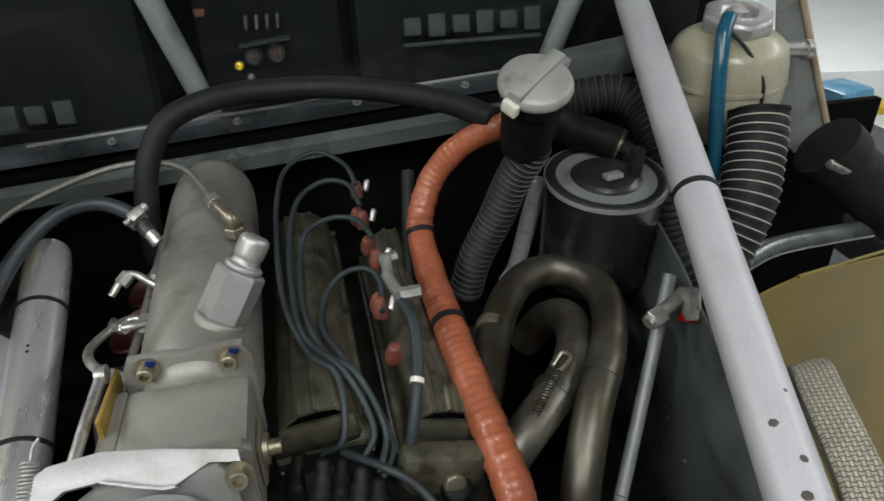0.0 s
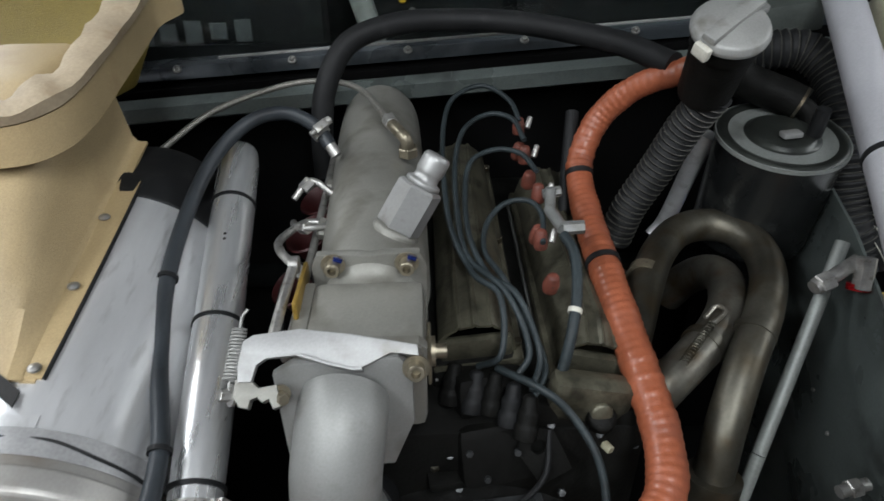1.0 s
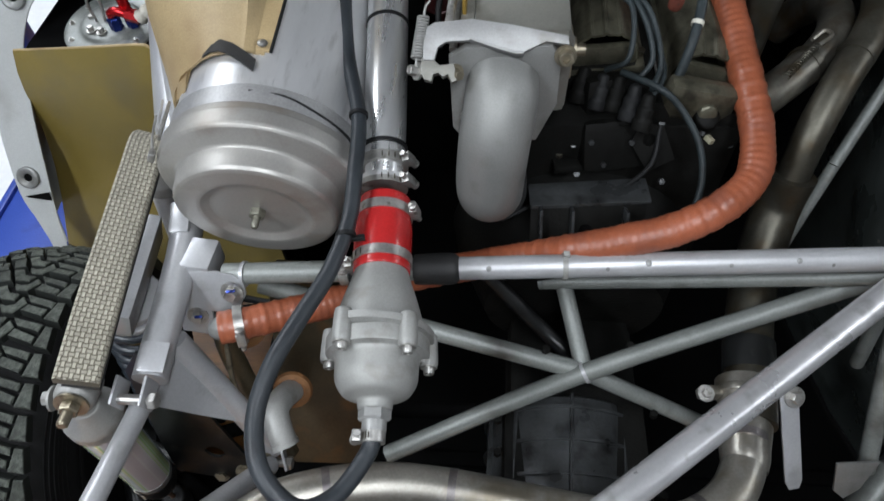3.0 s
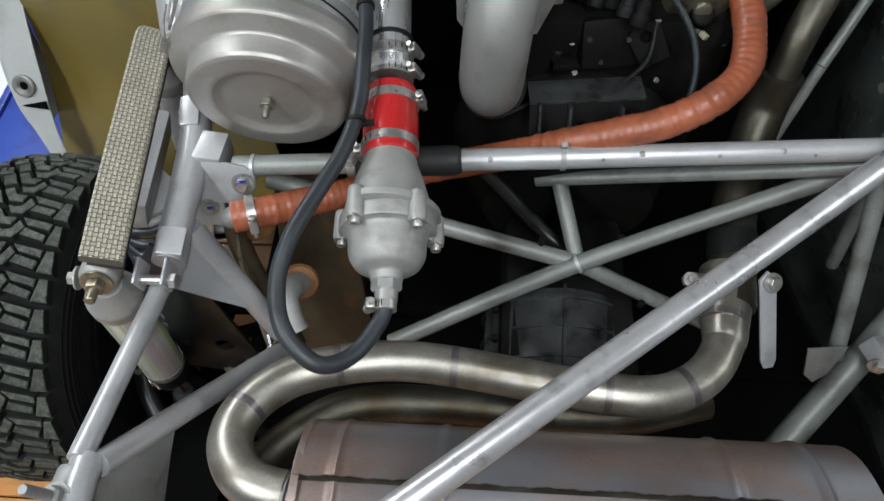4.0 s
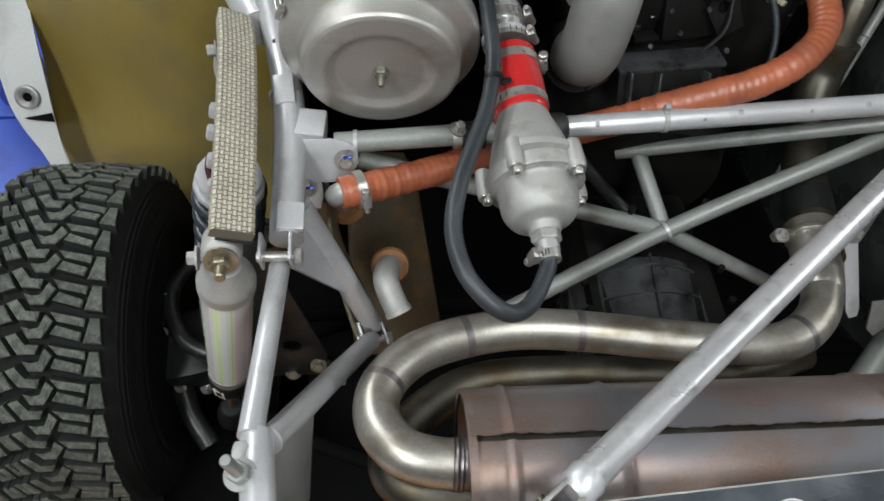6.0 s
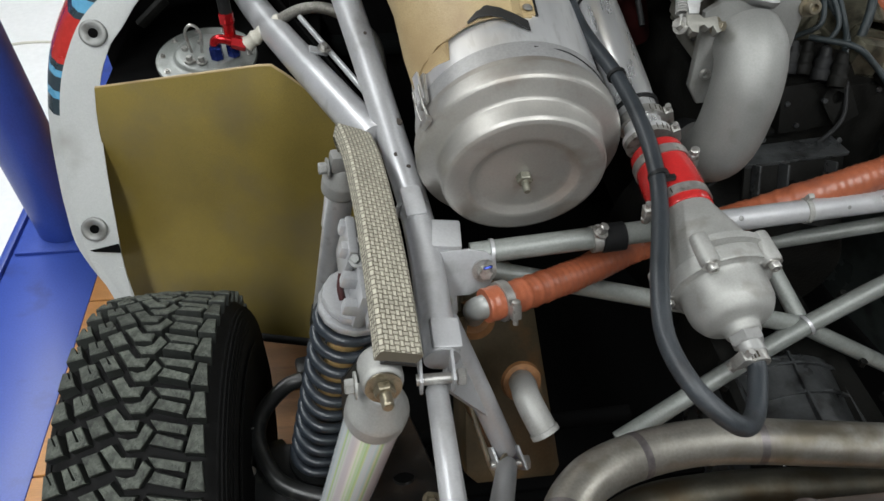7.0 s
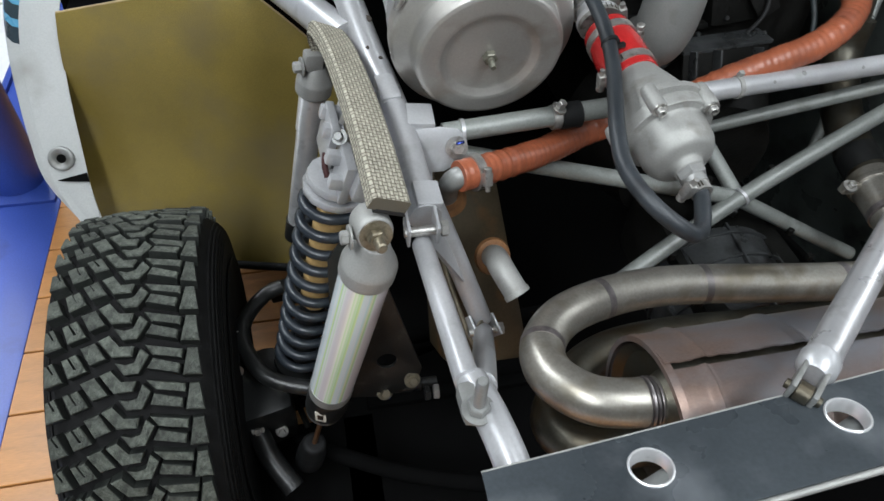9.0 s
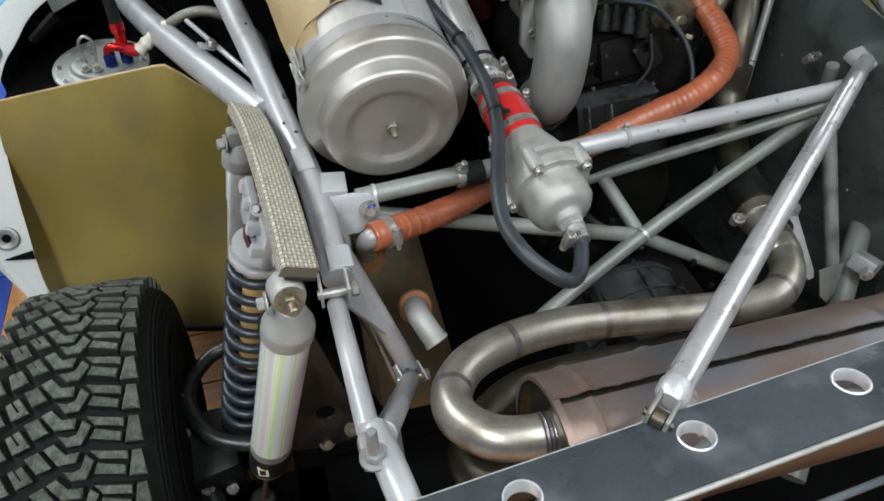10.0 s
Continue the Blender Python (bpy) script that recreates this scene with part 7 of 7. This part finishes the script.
part("rose_joint", lathe([(0, 0.012), (0.02, 0.013), (0.022, 0.009), (0.05, 0.009), (0.05, 0)], (-0.594, 0.160, 0.446), (1, -0.05, 0.02), 18), BLACK_PART, wb)
for s in (0.010, 0.026):
    part("locknut", hex_prism((-0.580 + s, 0.137, 0.446), (1, -0.05, 0.02), 0.0145, 0.010), ZINC if s > 0.02 else BLACK_PART, wb)
part("web_plate", plate([(-0.085, -0.02), (0.0, -0.045), (0.055, -0.025), (0.068, 0.01), (0.025, 0.30), (-0.005, 0.32), (-0.04, 0.28), (-0.075, 0.08)], 0.006, frame_at((-0.639, 0.160, 0.480), (1, 0, 0.12), (0.03, 0.18, 1)), [(0.012, 0.045, 0.017)], bevel=0.001), BLACK_PART, wb)
for p in ((-0.639, 0.150, 0.448), (-0.591, 0.148, 0.478)):
    bp_ = part("web_bolt", bolt(p, (0.1, -0.8, 0.6), 0.0085, 0.010), BRASS, wb, "gold passivated bolt")
    part("blue_mark", box((p[0] + 0.004, p[1] - 0.004, p[2] - 0.014), (0.010, 0.004, 0.006), (0, 20, 0), 0.001), BLUE_ANOD, bp_)
up = thing("hub_upright", "black cast hub upright behind the wheel", "hub carrier", (-0.9, 0.3, 0.2))
part("casting", box((-0.864, 0.257, 0.310), (0.10, 0.14, 0.18), (10, 0, 12), 0.025), BLACK_PART, up)
part("steering_arm", tube([(-0.889, 0.222, 0.330), (-0.859, 0.142, 0.300), (-0.819, 0.082, 0.270)], 0.02, 16), BLACK_PART, up)
part("brake_caliper", box((-0.874, 0.322, 0.250), (0.07, 0.10, 0.14), (0, 0, 20), 0.02), BLACK_PART, up)
part("brake_line", tube([(-0.819, 0.282, 0.400), (-0.804, 0.242, 0.330), (-0.789, 0.222, 0.240)], 0.006, 10), CAST_DIRTY_SHADED, up)
for p in ((-0.874, 0.177, 0.335), (-0.834, 0.187, 0.300), (-0.909, 0.202, 0.300)):
    part("caliper_bolt", bolt(p, (0, -0.8, 0.6), 0.007, 0.009), ZINC, up)
# driveshaft and lower arms near-black too, their shade put into the colour
dsft = thing("driveshaft", "black driveshaft with bellows boot", "driveshaft", (-0.5, 0.31, 0.28))
part("shaft", tube([(-0.919, 0.347, 0.290), (-0.189, 0.312, 0.400)], 0.016, 16), BLACK_MATT_SHADE, dsft)
part("bellows", ribbed([(-0.829, 0.343, 0.303), (-0.729, 0.338, 0.318)], 0.03, 0.012, 0.02, 22), BLACK_RUBBER, dsft)
la = thing("lower_arm", "black tubular lower suspension arm", "suspension arm", (-0.7, 0.1, 0.2))
part("tube", tube([(-0.889, 0.262, 0.190), (-0.609, 0.082, 0.250), (-0.349, -0.018, 0.300)], 0.016, 16), BLACK_MATT_SHADE, la)
part("tube", tube([(-0.889, 0.282, 0.190), (-0.589, 0.352, 0.240), (-0.349, 0.382, 0.300)], 0.016, 16), BLACK_MATT_SHADE, la)
solo("arch_sill", box((-0.789, 0.622, 0.205), (0.14, 0.05, 0.03), (0, 0, 10), 0.01), BLACK_PART, "black edge strip below the arch liner", "trim")

# ---- breather, hoses and tank on the far side ----
br = thing("oil_filler", "grey flip-top oil filler on a cast neck", "filler cap", (0.29, 0.78, 1.2))
BO, BD = Vector((0.284, 0.755, 1.362)), Vector((-0.06, -0.45, 0.89)).normalized()
part("neck", lathe(rounded([(-0.10, 0), (-0.11, 0.034), (-0.06, 0.036), (-0.022, 0.038), (-0.020, 0.041), (-0.004, 0.041), (-0.004, 0)], 3, 0.2), BO, BD, 40), CAST_DIRTY_SHADED, br)
part("cap", lathe(rounded([(0, 0), (0, 0.0455), (0.006, 0.0465), (0.014, 0.042), (0.019, 0.018), (0.020, 0)], 4, 0.3), BO, BD, 48), CAST, br)
bdir = Vector((0.80, 0.55, 0.33)).normalized()
part("cap_bridge", boxed(frame_at(BO + BD * 0.019, bdir, BD.cross(bdir)), (0.094, 0.019, 0.010), 0.004), CAST, br)
part("hinge", box(tuple(BO + bdir * 0.053), (0.022, 0.018, 0.012), (20, -10, 30), 0.003), CAST, br)
part("thumb_tab", box(tuple(BO - bdir * 0.051 + BD * 0.004), (0.010, 0.022, 0.016), (20, -10, 30), 0.003), WHITE_PLASTIC, br)
part("side_pipe", tube([(0.310, 0.860, 1.262), (0.367, 0.905, 1.250), (0.408, 0.900, 1.236), (0.444, 0.884, 1.225), (0.466, 0.868, 1.216)], 0.026, 24), CAST_DIRTY_SHADED, br)
part("side_outlet", tube([(0.462, 0.870, 1.217), (0.474, 0.860, 1.208), (0.476, 0.852, 1.188)], 0.015, 18), CAST_DIRTY_SHADED, br)
part("outlet_clip", band((0.462, 0.871, 1.217), (0.8, -0.5, -0.3), 0.026, 0.004, 30, 0.001), STEEL_DARK, br)
ct = thing("breather_canister", "black canister with a dished alloy lid", "canister", (0.444, 0.848, 1.015))
KO, KD = Vector((0.424, 0.824, 1.190)), Vector((0, -0.12, 1)).normalized()
part("can", lathe(rounded([(-0.17, 0), (-0.17, 0.085), (0, 0.086), (0, 0.07)], 3, 0.1), KO, KD, 48), CAN_BLACK, ct)
part("can_lid", lathe(rounded([(-0.004, 0.088), (0.004, 0.089), (0.007, 0.082), (0.002, 0.066), (0.004, 0.05), (0.012, 0.042), (0.014, 0)], 3, 0.3), KO, KD, 48), LID_DARK, ct)
part("lid_rim", band(KO + KD * 0.001, KD, 0.0875, 0.006, 48, 0.0025), GREY_TUBE, ct)
part("lid_spout", lathe([(0.01, 0.010), (0.05, 0.010), (0.05, 0)], KO + Vector((0.035, -0.015, 0)), KD, 18), BLACK_RUBBER, ct)
part("lid_fitting", box((0.422, 0.80, 1.206), (0.028, 0.016, 0.008), (0, 0, 10), 0.003), MACHINED, ct)
c1 = thing("breather_hose", "black convoluted hose with pale wire rings", "hose", (0.254, 0.819, 1.084), "breather hoses")
c2 = thing("breather_hose", "black convoluted hose with pale wire rings behind the stay", "hose", (0.53, 0.87, 1.0), "breather hoses")
c3 = thing("breather_hose", "wide black convoluted hose with a cut end", "hose", (0.674, 0.810, 1.083), "breather hoses")
for own, pts, r, pitch in ((c1, [(0.300, 0.791, 1.272), (0.280, 0.815, 1.213), (0.259, 0.831, 1.144), (0.230, 0.838, 1.075), (0.214, 0.838, 1.014)], 0.024, 0.0095), (c2, [(0.392, 1.002, 1.252), (0.430, 1.0, 1.250), (0.470, 0.99, 1.257), (0.510, 0.98, 1.258), (0.540, 0.95, 1.237), (0.547, 0.90, 1.200), (0.545, 0.86, 1.15), (0.552, 0.83, 1.085), (0.562, 0.80, 1.045), (0.580, 0.785, 1.015)], 0.029, 0.0115), (c3, [(0.580, 0.800, 1.010), (0.610, 0.800, 1.030), (0.638, 0.805, 1.062), (0.669, 0.824, 1.12), (0.692, 0.858, 1.172), (0.706, 0.882, 1.208), (0.713, 0.900, 1.234)], 0.044, 0.0150)):
    pp = resample(spline(pts, 10), pitch)[0]
    part("wall", sweep(bmesh.new(), *(lambda q: (q[0], [r + 0.0014 * math.cos(2 * math.pi * s / pitch) for s in q[1]]))(resample(spline(pts, 10), pitch / 4)), seg=24), BLACK_RUBBER, own)
    for i in range(1, len(pp) - 1):
        t = (pp[i + 1] - pp[i - 1]).normalized()
        part("wire_ring", lathe([(-0.0011, r + 0.0006), (0, r + 0.0022), (0.0011, r + 0.0006)], pp[i], t, 28, caps=False), WHITE_PLASTIC if own is c3 else RING_GREY, own)
part("frayed_end", band((0.713, 0.900, 1.235), (0.1, 0.45, 0.85), 0.044, 0.005, 28, 0.003), CAST_DIRTY_SHADED, c3)
et = thing("expansion_tank", "yellowed plastic expansion tank with alloy cap", "tank", (0.744, 1.027, 1.204))
part("bottle", lathe(rounded([(0, 0), (0, 0.05), (0.025, 0.084), (0.08, 0.098), (0.135, 0.097), (0.170, 0.088), (0.192, 0.05), (0.192, 0)], 5, 0.35), (0.7165, 1.013, 1.153), (-0.04, -0.08, 1), 44), PLASTIC, et)
part("moulding_seam", band((0.711, 1.003, 1.265), (-0.04, -0.08, 1), 0.0965, 0.006, 44, 0.003), PLASTIC, et)
part("cap_body", lathe(rounded([(0, 0), (0, 0.055), (0.025, 0.056), (0.032, 0.05), (0.032, 0.030), (0.026, 0.025), (0.026, 0)], 3, 0.2), (0.709, 0.995, 1.340), (-0.04, -0.25, 1), 8), MACHINED, et, "octagonal alloy cap")
part("cap_centre", lathe([(0.026, 0.014), (0.034, 0.012), (0.034, 0)], (0.709, 0.995, 1.340), (-0.04, -0.25, 1), 20), ZINC, et)
part("side_fitting", lathe([(0, 0.014), (0.05, 0.014), (0.05, 0.017), (0.06, 0.017), (0.06, 0)], (0.80, 1.0, 1.30), (1, -0.1, -0.1), 20), ZINC, et)
solo("overflow_tube", tube([(0.668, 0.955, 1.372), (0.650, 0.935, 1.352), (0.641, 0.915, 1.30), (0.642, 0.905, 1.24), (0.648, 0.900, 1.177), (0.655, 0.895, 1.10)], 0.0115, 16), BLUE_TUBE, "glossy blue plastic overflow tube", "tube")
solo("cap_lanyard", tube([(0.665, 0.95, 1.355), (0.69, 0.925, 1.325), (0.715, 0.908, 1.28), (0.722, 0.908, 1.235)], 0.0032, 8), BLACK_RUBBER, "thin black cap lanyard", "cord")
wing = thing("wing_bracket", "grey sheet metal wing beside the tank", "panel", (0.95, 1.08, 1.1))
part("sheet", plate([(-0.14, 0.20), (-0.105, 0.20), (0.03, -0.07), (0.035, -0.10), (-0.02, -0.125), (-0.06, -0.09), (-0.094, -0.02)], 0.004, frame_at((0.95, 1.05, 1.20), (1, 0, 0), (0, 0, 1)), bevel=0.001), GREY_TUBE, wing)
part("edge", tube([(0.846, 1.042, 1.40), (0.915, 1.042, 1.262), (0.982, 1.042, 1.128)], 0.006, 10), RAW_EDGE, wing)
hs = thing("air_hose_joint", "wide black rubber hose with a steel clamp", "hose", (1.0, 0.95, 1.05))
part("rubber", tube([(0.908, 0.95, 1.132), (0.973, 0.93, 1.071), (1.05, 0.905, 1.005), (1.12, 0.88, 0.95)], 0.055, 28), BLACK_RUBBER, hs)
part("collar", lathe([(0, 0.05), (0, 0.062), (0.04, 0.062), (0.045, 0.05)], (0.908, 0.952, 1.132), (0.7, -0.22, -0.66), 32), BLACK_RUBBER, hs)
part("clamp_block", box((0.893, 0.896, 1.115), (0.045, 0.012, 0.014), (20, 25, -10), 0.003), ZINC, hs)
solo("arch_rail_far", tube([(0.674, 0.81, 1.010), (0.783, 0.85, 1.006), (1.061, 0.92, 0.961)], 0.017, 20), BAY_SHEET, "dull green-grey rail behind the far arch liner", "tube")
solo("far_inner_arch", box((0.824, 1.112, 0.795), (0.66, 0.02, 0.70), (0, 0, 0), 0.004), BLACK_MATT_SHADE, "near-black panel for the shade behind the far arch", "panel")
solo("cast_box", box((0.500, 1.060, 1.290), (0.12, 0.05, 0.05), (10, -14, -22), 0.008), DARK_PANEL, "grey ribbed cast box by the bulkhead", "housing")
solo("bright_pipe", tube([(0.349, 0.886, 1.167), (0.339, 0.895, 1.117), (0.325, 0.92, 1.0), (0.304, 0.914, 0.968)], 0.014, 16), ALLOY, "bright pipe with black bands by the canister", "pipe")
solo("breather_pipe", tube([(0.266, 0.86, 1.285), (0.204, 0.95, 1.290), (0.083, 1.03, 1.295), (-0.037, 1.056, 1.296), (-0.122, 1.04, 1.295), (-0.19, 1.015, 1.275), (-0.226, 0.985, 1.22), (-0.238, 0.965, 1.15), (-0.240, 0.955, 1.08)], 0.0175, 22), BLACK_RUBBER, "thick matt black breather pipe arching over the plenum", "hose")
solo("far_cable", tube([(0.150, 0.930, 1.190), (0.135, 0.860, 1.115), (0.128, 0.820, 1.07), (0.12, 0.80, 1.0)], 0.010, 12), BLACK_RUBBER, "black cable sleeve behind the orange hose", "cable")

# ---- bulkhead, window and cabin ----
bk = thing("bulkhead", "dark engine bay bulkhead below the window", "bulkhead", (0, 1.16, 0.5), kind="structure")
part("wall", box((0.0, 1.20, 0.61), (1.7, 0.03, 1.10), (0, 0, 0), 0.004), BLACK_MATT_SHADE, bk)
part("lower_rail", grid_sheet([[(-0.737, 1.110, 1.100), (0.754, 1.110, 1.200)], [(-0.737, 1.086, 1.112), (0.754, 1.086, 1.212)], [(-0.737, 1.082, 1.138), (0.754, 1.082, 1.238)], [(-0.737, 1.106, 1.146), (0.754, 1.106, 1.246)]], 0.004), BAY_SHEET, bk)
# black strip in place of the shade between rail and window sill
part("rail_gap", box((0.0, 1.150, 1.190), (1.5, 0.06, 0.03), (0, -3.8, 0), 0.004), BLACK_MATT_SHADE, bk)
part("window_rail", box((0.0, 1.15, 1.225), (1.5, 0.05, 0.025), (0, -3.4, 0), 0.006), BLACK_SHEET, bk)
part("rail_trim", box((0.033, 1.095, 1.259), (0.9, 0.005, 0.004), (0, -3.4, 0), 0.001), MACHINED, bk)
for x in (-0.30, -0.10, 0.10, 0.29, -0.50):
    part("rail_screw", cap_screw((x, 1.124, 1.233 + 0.059 * x), (0, -0.5, 0.9), 0.005, 0.006), ZINC, bk)
win = solo("window_1", box((0.0, 1.165, 1.55), (1.46, 0.005, 0.62), (-6, 0, 0), 0.001), WINDOW, "clear polycarbonate rear window", "window", kind="structure")
win.visible_shadow = False
# roof added out of view; it keeps lamp light off the cabin
roof = thing("car_roof", "white car roof over the cabin", "car panel", (0, 1.9, 1.85))
part("roof_skin", box((0.0, 2.05, 1.88), (1.5, 1.9, 0.03), (0, 0, 0), 0.012), PRIMER, roof)
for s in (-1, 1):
    part("side_wall", box((0.79 * s, 2.05, 1.2), (0.04, 1.8, 1.4), (0, 0, 0), 0.01), SHADED_INTERIOR, roof)
part("front_wall", box((0.0, 2.95, 1.2), (1.6, 0.04, 1.4), (0, 0, 0), 0.01), SHADED_INTERIOR, roof)
part("cabin_floor", box((0.0, 2.05, 0.72), (1.6, 1.8, 0.04), (0, 0, 0), 0.01), SHADED_INTERIOR, roof)
for sx, lx, lz in ((-0.50, -0.56, 1.205), (0.36, 0.37, 1.303)):
    seat = thing("race_seat", "black fabric bucket seat with grey print", "seat", (sx, 1.5, 0.75), "race seats")
    part("backrest", box((sx, 1.47, 1.05), (0.46, 0.09, 0.72), (-6, 0, 0), 0.04), SHADED_INTERIOR, seat)
    part("seat_base", box((sx, 1.72, 0.82), (0.48, 0.44, 0.16), (0, 0, 0), 0.04), SHADED_INTERIOR, seat)
    for k in range(6):
        part("logo_bar", box((lx - 0.125 + 0.05 * k, 1.412, lz), (0.034, 0.004, 0.042 if k % 2 else 0.032), (-6, 0, 0), 0.002), LOGO_GREY, seat)
    part("logo_line", box((lx, 1.412, lz - 0.034), (0.29, 0.004, 0.007), (-6, 0, 0), 0.001), LOGO_GREY, seat)
for a, b in (((-0.287, 1.264, 1.645), (-0.117, 1.405, 0.995)), ((0.624, 1.264, 1.595), (0.46, 1.45, 1.0))):
    solo("cage_tube", tube([a, b], 0.022, 16), GREY_TUBE, "grey roll cage tube behind the window", "roll cage", "cage tubes")
dash = thing("switch_panel", "dark switch panel with small gauges", "instrument panel", (-0.06, 1.62, 1.0))
part("board", box((-0.037, 1.604, 1.235), (0.30, 0.02, 0.30), (0, 0, 0), 0.006), SHADED_INTERIOR, dash)
part("shelf", box((-0.052, 1.583, 1.267), (0.11, 0.03, 0.006), (0, -5, 0), 0.002), LOGO_GREY, dash)
for x, z in ((-0.081, 1.238), (-0.032, 1.240)):
    gg = part("gauge", lathe(rounded([(0, 0), (0, 0.019), (0.010, 0.019), (0.010, 0.016), (0.007, 0.015), (0.007, 0)], 2, 0.2), (x, 1.594, z), (0, -1, 0.1), 28), BLACK_PART, dash)
    part("gauge_face", lathe([(0, 0), (0, 0.0145), (0.0008, 0.0145), (0.0008, 0)], (x, 1.5868, z + 0.0007), (0, -1, 0.1), 24), LOGO_GREY, gg)
    for k in (-1, 0, 1):
        part("gauge_mark", box((x + 0.008 * k, 1.585, z + 0.003), (0.004, 0.002, 0.010), (0, 12 * k, 0), 0.0005), ORANGE_DUSTY, gg)
part("yellow_knob", lathe(rounded([(0, 0), (0, 0.010), (0.018, 0.009), (0.020, 0)], 2, 0.2), (-0.113, 1.594, 1.222), (0, -1, 0.1), 18), YELLOW, dash)
part("chrome_switch", lathe([(0, 0.008), (0.02, 0.007), (0.024, 0.003)], (-0.093, 1.594, 1.195), (0, -1, 0.2), 16), ZINC, dash)
for k in range(4):
    part("toggle", lathe([(0, 0.003), (0.03, 0.004), (0.034, 0.002)], (-0.086 + 0.022 * k, 1.592, 1.292), (0.1, -0.5, 0.8), 10), ZINC, dash)
part("red_button", box((-0.174, 1.588, 1.331), (0.02, 0.01, 0.014), (0, 0, 0), 0.003), ORANGE_DUSTY, dash)


# ---- another display car beyond ----
oc = thing("display_car", "white and blue rally car with a yellow panel", "car", (2.95, 2.4, FLOOR))
part("bonnet", box((2.97, 2.42, 0.38), (1.2, 1.3, 0.22), (0, 4, 0), 0.09), PRIMER, oc)
part("cabin", box((3.60, 2.50, 0.52), (1.0, 1.1, 0.36), (-8, 0, 8), 0.12), STRIPE_BLUE, oc)
part("wing", box((2.66, 2.40, 0.515), (0.40, 0.13, 0.07), (0, 4, -6), 0.03), YELLOW, oc)
part("side_stripe", box((2.68, 2.29, 0.495), (0.36, 0.10, 0.06), (0, 4, -6), 0.02), STRIPE_BLUE, oc)
part("light_pod", box((2.44, 2.57, 0.545), (0.22, 0.20, 0.11), (0, 0, 12), 0.04), STRIPE_BLUE, oc)
part("mirror", box((2.44, 2.46, 0.535), (0.06, 0.05, 0.06), (0, 0, 12), 0.02), STRIPE_RED, oc)
part("bumper", box((2.97, 1.70, 0.30), (1.15, 0.22, 0.26), (0, 0, 0), 0.06), STRIPE_DARK, oc)
part("chassis", box((3.0, 2.45, 0.08), (1.1, 1.5, 0.56), (0, 0, 0), 0.06), BLACK_PART, oc)


# ---- deck boards ----
board = None
for k in range(32):
    y = -1.98 + 0.186 * k
    if board is None:
        bm = box((0, 0, 0), (2.9, 0.182, 0.012), (0, 0, 0), 0.002, segs=1)
        board = finish("board", bm, WOOD, False)
    ob = new("board", board)
    ob.parent = deck
    ob.location = Vector((-0.07, y, DECK - 0.006)) - Vector(deck.location)
